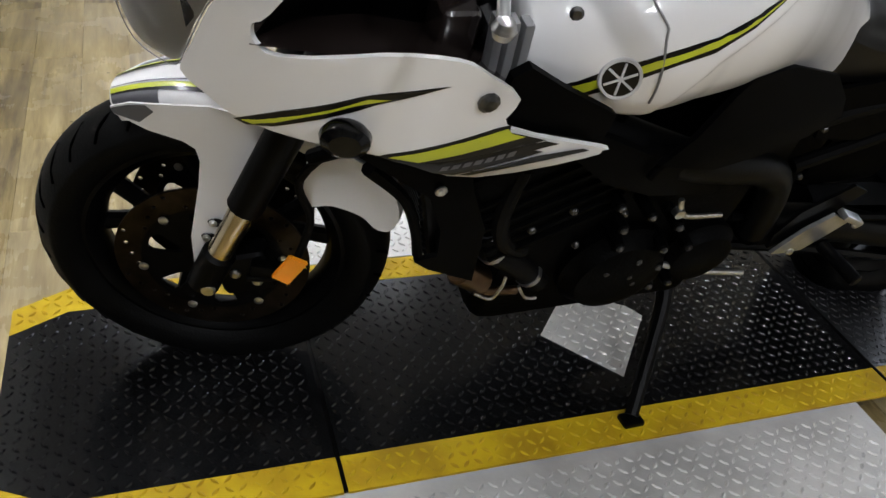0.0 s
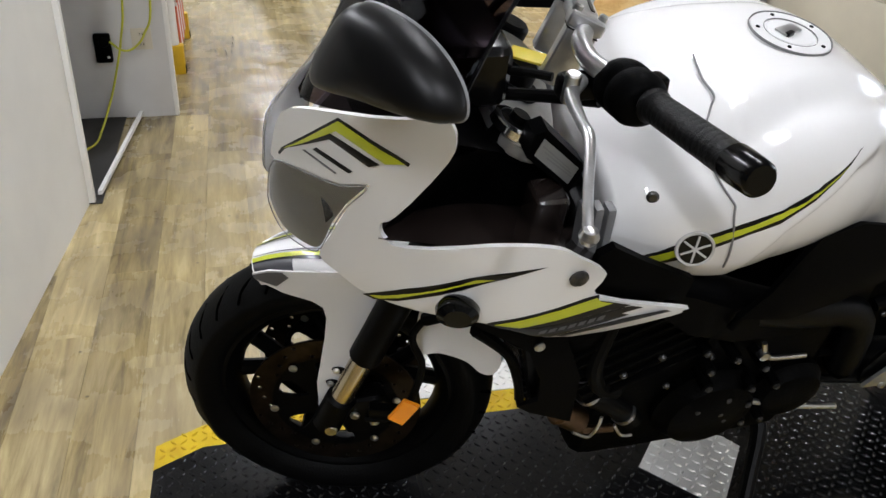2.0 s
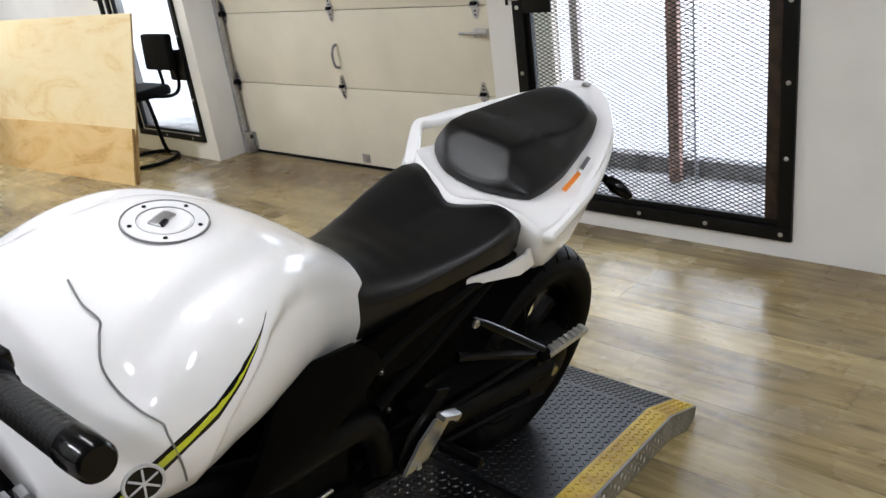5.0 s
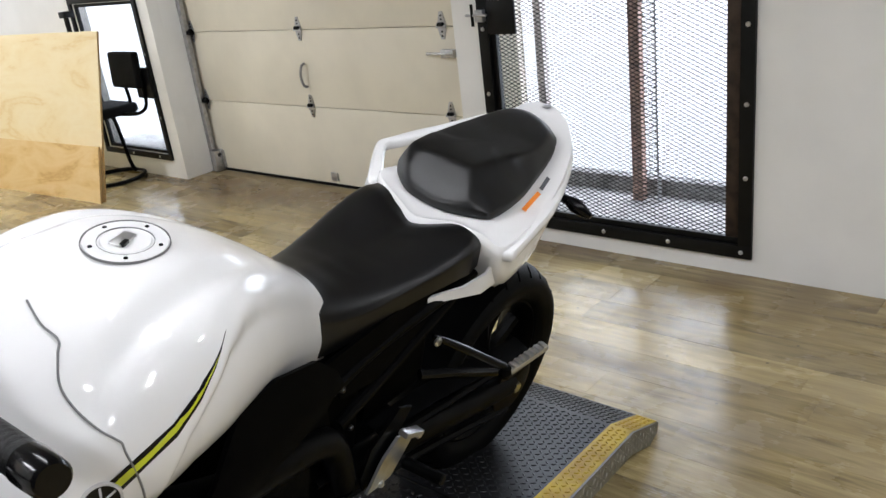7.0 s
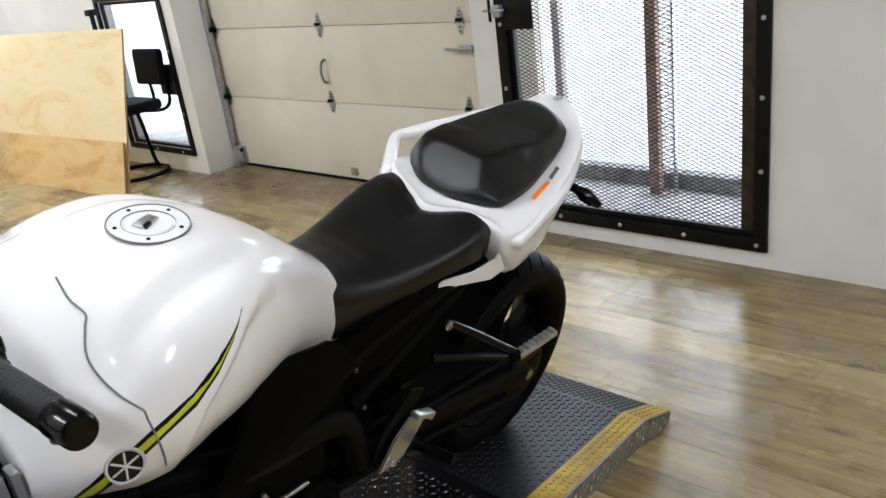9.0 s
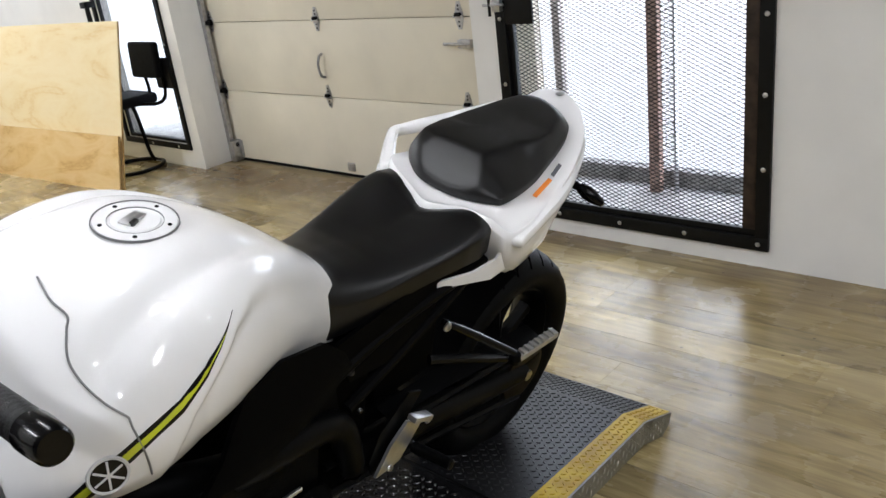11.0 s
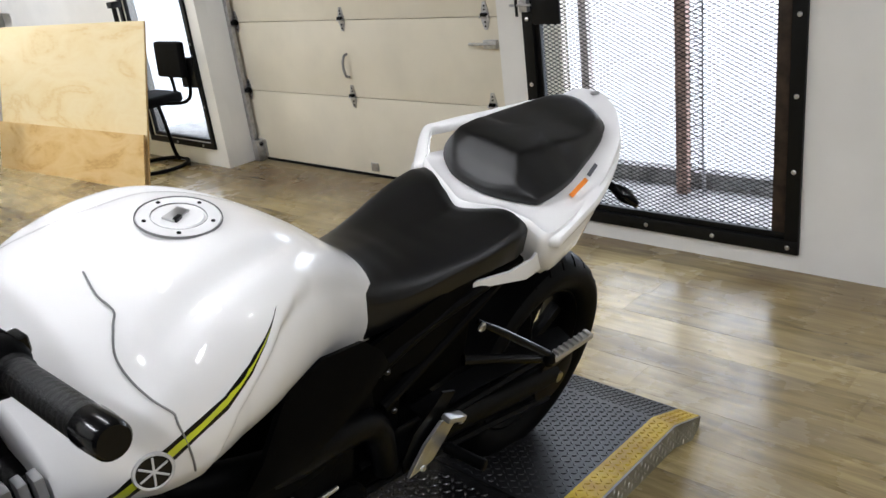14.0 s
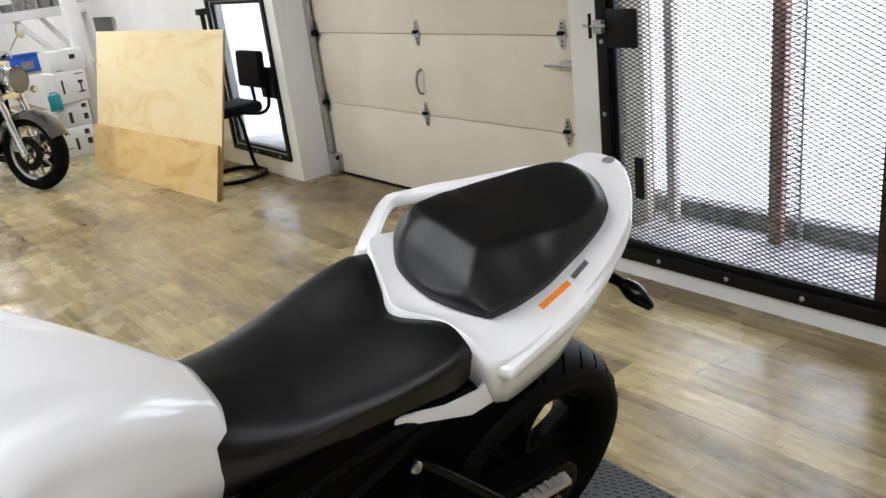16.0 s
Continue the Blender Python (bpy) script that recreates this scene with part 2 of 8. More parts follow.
def smooth_line(pts, n=6, closed=False):
    """Catmull-Rom through points of any dimension."""
    p = [np.array(q, float) for q in pts]
    out = []
    count = len(p)
    for i in range(count if closed else count - 1):
        a, b, c, d = (p[(i + k) % count] if closed else p[min(max(i + k, 0), count - 1)] for k in (-1, 0, 1, 2))
        for k in range(n):
            t = k / n
            out.append(0.5 * (2 * b + (c - a) * t + (2 * a - 5 * b + 4 * c - d) * t * t + (3 * b - a - 3 * c + d) * t**3))
    if not closed:
        out.append(p[-1])
    return out


def loft(rings, cap=True, closed=True):
    bm = bmesh.new()
    vr = [[bm.verts.new(Vector(p)) for p in r] for r in rings]
    n = len(vr[0])
    for a, b in zip(vr, vr[1:]):
        for i in range(n if closed else n - 1):
            j = (i + 1) % n
            bm.faces.new((a[i], a[j], b[j], b[i]))
    if cap and closed:
        bm.faces.new(vr[0])
        bm.faces.new(vr[-1])
    return bm


def tube(pts, r, n=10, smooth=5, cap=True):
    """A round bar along a path; r is one radius or one for each point."""
    rs = list(r) if hasattr(r, "__len__") else [r] * len(pts)
    line = smooth_line([(*p, q) for p, q in zip(pts, rs)], smooth) if smooth > 1 else [np.array((*p, q)) for p, q in zip(pts, rs)]
    co = [Vector(q[:3]) for q in line]
    rings, ref = [], None
    for i, c in enumerate(co):
        d = (co[min(i + 1, len(co) - 1)] - co[max(i - 1, 0)]).normalized()
        if ref is None:
            ref = d.orthogonal().normalized()
        ref = (ref - d * ref.dot(d)).normalized()
        s = d.cross(ref)
        rad = float(line[i][3])
        rings.append([c + rad * (math.cos(a) * ref + math.sin(a) * s) for a in (2 * math.pi * k / n for k in range(n))])
    return loft(rings, cap)


def lathe(profile, n=32, m=None, closed_profile=False):
    """Revolve (radius, height) points round the local z axis."""
    bm = bmesh.new()
    rings = [[bm.verts.new((r * math.cos(a), r * math.sin(a), h)) for r, h in profile] for a in (2 * math.pi * k / n for k in range(n))]
    k = len(profile)
    for i in range(n):
        a, b = rings[i], rings[(i + 1) % n]
        for j in range(k if closed_profile else k - 1):
            q = (j + 1) % k
            bm.faces.new((a[j], b[j], b[q], a[q]))
    bmesh.ops.remove_doubles(bm, verts=bm.verts, dist=1e-6)
    if m is not None:
        bm.transform(m)
    return bm


def rod(a, b, r, n=12, bevel=0.0):
    a, b = Vector(a), Vector(b)
    d = b - a
    prof = [(0, 0), (r - bevel, 0), (r, bevel), (r, d.length - bevel), (r - bevel, d.length), (0, d.length)] if bevel else [(0, 0), (r, 0), (r, d.length), (0, d.length)]
    return lathe(prof, n, Matrix.Translation(a) @ d.to_track_quat("Z", "Y").to_matrix().to_4x4())


def sheet(outline, fn, thick=0.003, step=0.02, holes=()):
    """A curved panel: a 2D outline (with holes), filled with small faces and laid on the surface fn(a, b) -> place."""
    pts, edges = [], []
    for loop in (outline, *holes):
        base = len(pts)
        pts += [Vector((float(p[0]), float(p[1]))) for p in loop]
        edges += [(base + i, base + (i + 1) % len(loop)) for i in range(len(loop))]

    def inside(x, y, loop):
        hit, j = False, len(loop) - 1
        for i in range(len(loop)):
            (xi, yi), (xj, yj) = loop[i][:2], loop[j][:2]
            if (yi > y) != (yj > y) and x < (xj - xi) * (y - yi) / (yj - yi) + xi:
                hit = not hit
            j = i
        return hit

    xs, ys = [p[0] for p in outline], [p[1] for p in outline]
    arr = np.array([[p.x, p.y] for p in pts])
    x = min(xs) + step / 2
    row = 0
    while x < max(xs):
        y = min(ys) + step * (0.25 + 0.5 * (row % 2))
        while y < max(ys):
            if inside(x, y, outline) and not any(inside(x, y, h) for h in holes) and np.min(np.hypot(arr[:, 0] - x, arr[:, 1] - y)) > step * 0.45:
                pts.append(Vector((x, y)))
            y += step
        x += step
        row += 1
    vs, es, fs, *_ = mathutils.geometry.delaunay_2d_cdt(pts, edges, [], 1, 1e-5)
    bm = bmesh.new()
    tops = [bm.verts.new(Vector(fn(v.x, v.y))) for v in vs]
    faces = []
    for f in fs:
        cx, cy = sum(vs[i].x for i in f) / len(f), sum(vs[i].y for i in f) / len(f)
        if not inside(cx, cy, outline) or any(inside(cx, cy, h) for h in holes):
            continue
        try:
            faces.append(bm.faces.new([tops[i] for i in f]))
        except ValueError:
            pass
    loose = [v for v in bm.verts if not v.link_faces]
    bmesh.ops.delete(bm, geom=loose, context="VERTS")
    bmesh.ops.recalc_face_normals(bm, faces=bm.faces)
    bm.normal_update()
    if thick:
        edge = [e for e in bm.edges if len(e.link_faces) == 1]
        low = {v: bm.verts.new(v.co - v.normal * thick) for v in list(bm.verts)}
        for f in list(bm.faces):
            bm.faces.new([low[v] for v in reversed(f.verts)])
        for e in edge:
            a, b = e.verts
            bm.faces.new((a, b, low[b], low[a]))
    return bm


def flip_y(bm):
    bm.transform(Matrix.Diagonal((1, -1, 1, 1)))
    bmesh.ops.reverse_faces(bm, faces=bm.faces)
    return bm


def extrude_poly(pts, m, depth, bevel=0.0):
    """A flat plate from a 2D outline, of the given depth along local z, posed by m."""
    bm = bmesh.new()
    f = bm.faces.new([bm.verts.new((p[0], p[1], 0)) for p in pts])
    g = bmesh.ops.extrude_face_region(bm, geom=[f])
    bmesh.ops.translate(bm, vec=(0, 0, depth), verts=[v for v in g["geom"] if isinstance(v, bmesh.types.BMVert)])
    if bevel:
        bmesh.ops.bevel(bm, geom=list(bm.edges), offset=bevel, segments=2, affect="EDGES")
    bm.transform(m)
    return bm

# ---- the room ----
WX = 4.90  # inner face of the east wall
GX = 5.21  # garage door


def slab(name, a, b, material, label="", bevel=0.0):
    c = [(p + q) / 2 for p, q in zip(a, b)]
    s = [abs(q - p) for p, q in zip(a, b)]
    return tagged(finish(name, bm_box(c, s, bevel), material, None, label), kind="structure")


def wall_with_holes(name, axis_x, thick, y0, y1, z0, z1, holes, material):
    """A wall square to x, built round its openings."""
    ys = sorted({y0, y1, *(v for h in holes for v in h[:2])})
    bms = []
    for a, b in zip(ys, ys[1:]):
        cuts = sorted((h[2], h[3]) for h in holes if h[0] < (a + b) / 2 < h[1])
        low = z0
        for c, d in cuts:
            if c > low:
                bms.append(bm_box((axis_x + thick / 2, (a + b) / 2, (low + c) / 2), (thick, b - a, c - low)))
            low = d
        if low < z1:
            bms.append(bm_box((axis_x + thick / 2, (a + b) / 2, (low + z1) / 2), (thick, b - a, z1 - low)))
    bm = merge(*bms)
    bmesh.ops.remove_doubles(bm, verts=bm.verts, dist=1e-4)
    return tagged(finish(name, bm, material), "white painted plaster wall with deep openings", "wall", kind="structure")


MAIN = (0.225, 1.58, 0.14, 2.05)
SIDE = (4.88, 5.80, 0.20, 1.40)
NICHE = (8.27, 9.03, 0.8, 1.30)
GARAGE = (1.78, 4.70, 0.0, 2.25)
wall_with_holes("wall_east", WX, 0.10, -5.2, 13.5, 0, 3.0, [MAIN, SIDE, GARAGE, NICHE], WHITE_WALL)
wall_with_holes("wall_east_outer", WX + 0.10, 0.26, -5.2, 13.5, 0, 3.0, [(0.05, 1.72, 0.14, 2.05), (4.80, 6.75, 0.20, 1.40), GARAGE, NICHE], WHITE_WALL)
slab("wall_south", (-3.5, -5.35, 0), (5.26, -5.2, 3.0), DIM_WALL, "unseen wall, darkened to hold back bounce light")
slab("wall_west", (-3.65, -5.35, 0), (-3.5, 2.6, 3.0), DIM_WALL, "unseen wall, darkened to hold back bounce light")
slab("wall_niche_back", (WX + 0.2, 8.2, 0.7), (WX + 0.26, 9.1, 1.4), WHITE_WALL, "white back of a wall niche")
slab("wall_north", (-0.2, 13.5, 0), (5.3, 13.65, 3.0), WHITE_WALL, "plain white wall")
slab("wall_north_west", (0.55, 5.35, 0), (0.70, 13.5, 3.0), WHITE_WALL, "white wall with a surface conduit")
slab("wall_west_return", (-3.5, 2.45, 0), (-0.12, 2.6, 3.0), DIM_WALL, "unseen wall, darkened to hold back bounce light")
slab("wall_bay_north", (-0.12, 3.9, 0), (0.55, 4.0, 3.0), WHITE_WALL, "plain white wall")
slab("wall_west_inner", (0.5, 3.9, 0), (0.55, 5.35, 3.0), WHITE_WALL, "plain white wall")
slab("ceiling", (-3.65, -5.35, 3.0), (5.3, 13.65, 3.1), CEILING_GREY, "pale grey ceiling")

# white post at the end of the east wall
slab("column", (4.40, 8.20, 0), (4.54, 8.34, 3.0), WHITE_WALL, "square white painted post", 0.01)

# window sills, outer posts and the sky outside
for name, (y0, y1, z0, z1) in (("window_1", MAIN), ("window_2", SIDE)):
    w = thing(name, "deep window opening with a concrete sill", "window", kind="structure")
    part("window_sill", bm_box((WX + 0.33, (y0 + y1) / 2 + 0.05, z0 - 0.012), (0.52, y1 - y0 + 0.16, 0.05), 0.008), CONCRETE, w, "rough concrete sill")
    if name == "window_1":
        part("post", bm_box((WX + 0.40, 0.93, (z0 + z1) / 2), (0.05, 0.062, z1 - z0), 0.004), BRICK_RED, w, "weathered brown timber post")
        part("post", bm_box((WX + 0.40, 1.50, (z0 + z1) / 2), (0.05, 0.05, z1 - z0), 0.004), PALE_STONE, w, "pale weathered post")
        part("post", bm_box((WX + 0.40, 0.815, (z0 + z1) / 2), (0.03, 0.012, z1 - z0), 0.003), GALV, w, "thin metal mullion")
        lat = [tube([(WX + 0.40, 0.897 if k % 2 else 0.821, z0 + 0.02 + 0.017 * k), (WX + 0.40, 0.821 if k % 2 else 0.897, z0 + 0.037 + 0.017 * k)], 0.0022, 5, 1) for k in range(int((z1 - z0 - 0.06) / 0.017))]
        part("lattice", merge(*lat), RUSTY, w, "rusty wire lattice beside the post")
        part("outer_kerb", bm_box((WX + 0.545, (y0 + y1) / 2, z0 + 0.05), (0.09, 2.6, 0.10), 0.012), STAINED_STONE, w, "dark stained outer kerb")
    else:
        part("post", bm_box((WX + 0.40, 5.20, (z0 + z1) / 2), (0.05, 0.10, z1 - z0), 0.004), CONCRETE, w, "grey stone mullion")
SKY_WHITE = glow("bright_overcast_sky", (0.93, 0.96, 1.0), 1.1)
bd = finish("backdrop", bm_box((6.6, 7, 0.7), (0.02, 24, 6)), SKY_WHITE)
tagged(bd, "bright white overcast daylight outside", "backdrop", kind="structure")

# expanded-metal mesh, one sheet of diamonds
def mesh_sheet(y0, y1, z0, z1, x, py=0.042, pz=0.020, r=0.0016):
    bm = bmesh.new()
    cols, rows_ = int((y1 - y0) / (py / 2)) + 1, int((z1 - z0) / (pz / 2)) + 1

    def strand(a, b):
        d = b - a
        s = Vector((0, -d.z, d.y)).normalized() * r
        o = Vector((r * 1.3, 0, 0))
        v = [bm.verts.new(p) for p in (a + s, a - s, b - s, b + s)]
        q = [bm.verts.new(p.co + o) for p in v]
        bm.faces.new(v)
        bm.faces.new((v[0], v[3], q[3], q[0]))
        bm.faces.new((v[1], v[2], q[2], q[1]))

    def clip(k, sign):
        # a diagonal running the whole sheet, cut at its border
        slope = pz / py * sign
        pts = []
        for y in (y0, y1):
            z = k + slope * (y - y0)
            if z0 <= z <= z1:
                pts.append(Vector((x, y, z)))
        for z in (z0, z1):
            y = y0 + (z - k) / slope
            if y0 < y < y1:
                pts.append(Vector((x, y, z)))
        return pts[:2] if len(pts) >= 2 else None

    rise = (y1 - y0) * pz / py
    k = z0 - rise
    while k < z1 + rise:
        for sign in (1, -1):
            ends = clip(k if sign == 1 else k, sign)
            if ends and (ends[1] - ends[0]).length > 0.004:
                strand(*ends)
        k += pz
    return bm


def bolt_head(p, axis, r=0.009, h=0.006):
    p, axis = Vector(p), Vector(axis).normalized()
    m = Matrix.Translation(p) @ axis.to_track_quat("Z", "Y").to_matrix().to_4x4()
    return lathe([(0, h), (r * 0.6, h), (r, h * 0.5), (r, 0)], 10, m)


def security_screen(name, label, y0, y1, z0, z1, bar, bolts_y, bolts_z, wire, side):
    s = thing(name, label, "window grille")
    x = WX - 0.012
    for nm, c, d in (("frame_bar", (x, (y0 + y1) / 2, z0 + bar / 2), (0.02, y1 - y0, bar)), ("frame_bar", (x, (y0 + y1) / 2, z1 - bar / 2), (0.02, y1 - y0, bar)),
                     ("frame_bar", (x, y0 + bar / 2, (z0 + z1) / 2), (0.02, bar, z1 - z0 - 2 * bar)), ("frame_bar", (x, y1 - bar / 2, (z0 + z1) / 2), (0.02, bar, z1 - z0 - 2 * bar))):
        part(nm, bm_box(c, d, 0.002), BLACK_STEEL, s)
    i, t, tr_ = bar - 0.004, 0.034, side
    for c, d in (((x + 0.028, (y0 + y1) / 2, z0 + i + t / 2), (0.03, y1 - y0 - 2 * i, t)), ((x + 0.028, (y0 + y1) / 2, z1 - i - t / 2), (0.03, y1 - y0 - 2 * i, t)),
                 ((x + 0.028, y0 + bar + 0.009 + tr_ / 2, (z0 + z1) / 2), (0.03, tr_, z1 - z0 - 2 * i - 2 * t)), ((x + 0.028, y1 - i - t / 2, (z0 + z1) / 2), (0.03, t, z1 - z0 - 2 * i - 2 * t))):
        part("gate_bar", bm_box(c, d, 0.002), RUSTY if c[1] < y0 + 0.14 else BLACK_STEEL, s)
    ties = [bm_box((x + 0.022, y0 + bar + 0.004, z0 + i + t + 0.012 + 0.030 * k), (0.012, 0.012, 0.013)) for k in range(int((z1 - z0 - 2 * i - 2 * t - 0.02) / 0.030))]
    part("hinge_strip", merge(*ties), BLACK_STEEL, s, "black perforated hinge strip")
    part("steel_mesh", mesh_sheet(y0 + i + 0.02, y1 - i - 0.01, z0 + i + 0.01, z1 - i - 0.01, x + 0.03, r=wire), BLACK_STEEL, s, "black expanded-metal mesh")
    for yy in bolts_y:
        part("bolt", bolt_head((x - 0.01, yy, z0 + bar / 2), (-1, 0, 0), 0.011), BOLT, s)
    for zz in bolts_z:
        part("bolt", bolt_head((x - 0.01, y0 + bar / 2, zz), (-1, 0, 0), 0.011), BOLT, s)
        part("bolt", bolt_head((x - 0.01, y1 - bar / 2, zz), (-1, 0, 0), 0.011), BOLT, s)
    return s


sc = security_screen("window_grille", "black steel security grille with expanded mesh, bolted over the window", 0.168, 1.60, 0.088, 2.10, 0.062,
                     [0.215, 0.57, 0.92, 1.28], [0.475, 0.805, 1.14, 1.5, 1.86], 0.0018, 0.058)
part("lock_plate", bm_box((WX - 0.03, 1.44, 1.20), (0.012, 0.17, 0.17), 0.003), BLACK_STEEL, sc, "black lock plate")
part("lock_block", bm_box((WX - 0.045, 1.56, 1.21), (0.03, 0.05, 0.06), 0.004), GALV, sc, "galvanised latch")
part("latch_bar", rod((WX - 0.06, 1.60, 1.16), (WX - 0.06, 1.60, 1.27), 0.008), BLACK_STEEL, sc)
part("latch_bar", rod((WX - 0.06, 1.51, 1.215), (WX - 0.06, 1.64, 1.215), 0.007), GALV, sc)
part("hinge", bm_box((WX - 0.03, 1.37, 0.52), (0.012, 0.05, 0.20), 0.003), BLACK_STEEL, sc)

sc2 = security_screen("window_grille", "black steel grille hanging open beside the side window", 4.83, 5.86, 0.15, 1.45, 0.045, [5.0, 5.4], [0.5, 1.0], 0.0007, 0.034)
part("lock_plate", bm_box((WX - 0.03, 4.95, 0.78), (0.03, 0.22, 0.24), 0.006), BLACK_STEEL, sc2, "black lock box")
part("latch", bm_box((WX - 0.06, 5.84, 1.33), (0.09, 0.09, 0.05), 0.006), BLACK_STEEL, sc2)
part("latch", rod((WX - 0.06, 5.86, 1.18), (WX - 0.06, 5.86, 1.34), 0.02), BLACK_STEEL, sc2)

# ---- sectional garage door ----
door = thing("door_1", "closed cream sectional garage door with black hardware", "garage door", kind="structure")
G0, G1, PH = 1.60, 4.88, 0.533
for k in range(5):
    z = 0.045 + k * PH
    if z > 2.5:
        break
    low_z = 0.020 if k == 0 else z
    part("panel", bm_box((GX + 0.025, (G0 + G1) / 2, (low_z + z + PH) / 2 - 0.002), (0.05, G1 - G0, z + PH - low_z - 0.004), 0.004), CREAM, door, "cream painted steel section")
part("bottom_seal", bm_box((GX + 0.02, (G0 + G1) / 2, 0.010), (0.05, G1 - G0, 0.019), 0.006), RUBBER, door, "black rubber bottom seal")
part("backing", bm_box((GX + 0.06, (G0 + G1) / 2, 1.3), (0.01, G1 - G0, 2.5)), CREAM_EDGE, door)


def strap_hinge(y, z):
    h = []
    h.append(extrude_poly([(-0.012, -0.075), (0.012, -0.075), (0.03, -0.02), (0.03, 0.02), (0.012, 0.085), (-0.012, 0.085), (-0.03, 0.02), (-0.03, -0.02)],
                          Matrix.Translation((GX - 0.001, y, z)) @ Matrix(((0, 0, -1, 0), (1, 0, 0, 0), (0, 1, 0, 0), (0, 0, 0, 1))), 0.004))
    h.append(rod((GX - 0.012, y - 0.035, z), (GX - 0.012, y + 0.035, z), 0.009, 10))
    return merge(*h)


for z in (0.045 + PH, 0.045 + 2 * PH, 0.045 + 3 * PH):
    for y in (3.40, 4.66, 2.12):
        hg = part("hinge", strap_hinge(y, z), GALV, door, "galvanised strap hinge")
        part("knuckle", rod((GX - 0.016, y - 0.022, z + 0.012), (GX - 0.016, y + 0.022, z + 0.012), 0.012, 10, 0.003), BLACK_METAL, hg)
        for dz in (-0.055, -0.03, 0.04, 0.062):
            part("bolt", bolt_head((GX - 0.006, y, z + dz), (-1, 0, 0), 0.006, 0.004), BLACK_METAL, hg)
part("pull_handle", tube([(GX - 0.004, 3.405, 0.72), (GX - 0.035, 3.405, 0.735), (GX - 0.045, 3.41, 0.80), (GX - 0.035, 3.40, 0.865), (GX - 0.004, 3.40, 0.88)], 0.009), DULL_ALLOY, door, "bent steel pull handle")
part("side_lock", bm_box((GX - 0.02, 2.08, 0.955), (0.03, 0.10, 0.05), 0.005), GALV, door, "slide latch")
part("latch_bar", rod((GX - 0.03, 2.04, 0.955), (GX - 0.03, 2.24, 0.955), 0.009), GALV, door)
part("bottom_bracket", bm_box((GX - 0.006, 3.28, 0.075), (0.012, 0.07, 0.06), 0.004), GALV, door)
part("bottom_bracket", bm_box((GX - 0.01, 4.62, 0.10), (0.02, 0.08, 0.14), 0.004), GALV, door)
tr = thing("door_track", "galvanised vertical door track with rollers", "door track")
part("rail", bm_box((GX - 0.04, 4.655 + 0.03, 1.1), (0.05, 0.025, 2.2), 0.003), GALV, tr)
part("rail_lip", bm_box((GX - 0.062, 4.655 + 0.012, 1.1), (0.006, 0.03, 2.2), 0.002), GALV, tr)
for z in (0.14, 0.58, 1.11, 1.64):
    part("roller", rod((GX - 0.04, 4.60, z), (GX - 0.04, 4.66, z), 0.018), BLACK_METAL, tr)
part("foot_bracket", bm_box((GX - 0.04, 4.63, 0.09), (0.09, 0.06, 0.17), 0.006), GALV, tr)

# ---- plywood sheets leaning behind the lift ----
def board(name, label, p0, p1, height, lean, thick, material, off):
    p0, p1 = Vector(p0), Vector(p1)
    u = (p1 - p0).normalized()
    n = Vector((0, 0, 1)).cross(u)  # towards the wall or away from it
    if n.x < 0:
        n = -n
    up = (Vector((0, 0, 1)) * math.cos(lean) + n * math.sin(lean)).normalized()
    m = Matrix((u, up, u.cross(up))).transposed().to_4x4()
    m.translation = p0 + u.cross(up) * off
    L = (p1 - p0).length
    b = thing(name, label, "plywood sheet")
    part("face", extrude_poly([(0, 0), (L, 0), (L, height), (0, height)], m, thick), material, b)
    for k in range(5):
        part("ply_layer", bm_box((-0.0006, height / 2, thick * (k + 0.5) / 5), (0.002, height - 0.004, thick / 5 * (0.7 if k % 2 else 0.5)), 0, m), PLY_EDGE if k % 2 == 0 else PLY_DARK, b)
    return b


board("plywood_sheet", "large pale plywood sheet leaning back behind a narrower board", (4.235, 4.86, 0.0), (4.045, 7.23, 0.0), 1.275, 0.245, 0.016, PLY, 0.02)
board("plywood_offcut", "narrow knotty pine plywood board leaning on the large sheet", (4.222, 4.855, 0.0), (4.032, 7.22, 0.0), 0.43, 0.245, 0.018, PLY_DARK, -0.004)

# ---- the lift table ----
DECK = 0.345
LYAW = -0.02
LM = pose(0.945, 0.171, DECK, 0, 0, math.degrees(LYAW))  # front edge of the deck, on its centre line
HALF, STRIP = 0.305, 0.074
JOINT = 1.69  # where the rear ramp begins
lift = thing("lift_table", "low motorcycle lift with black and yellow tread-plate deck", "lift table", LM)


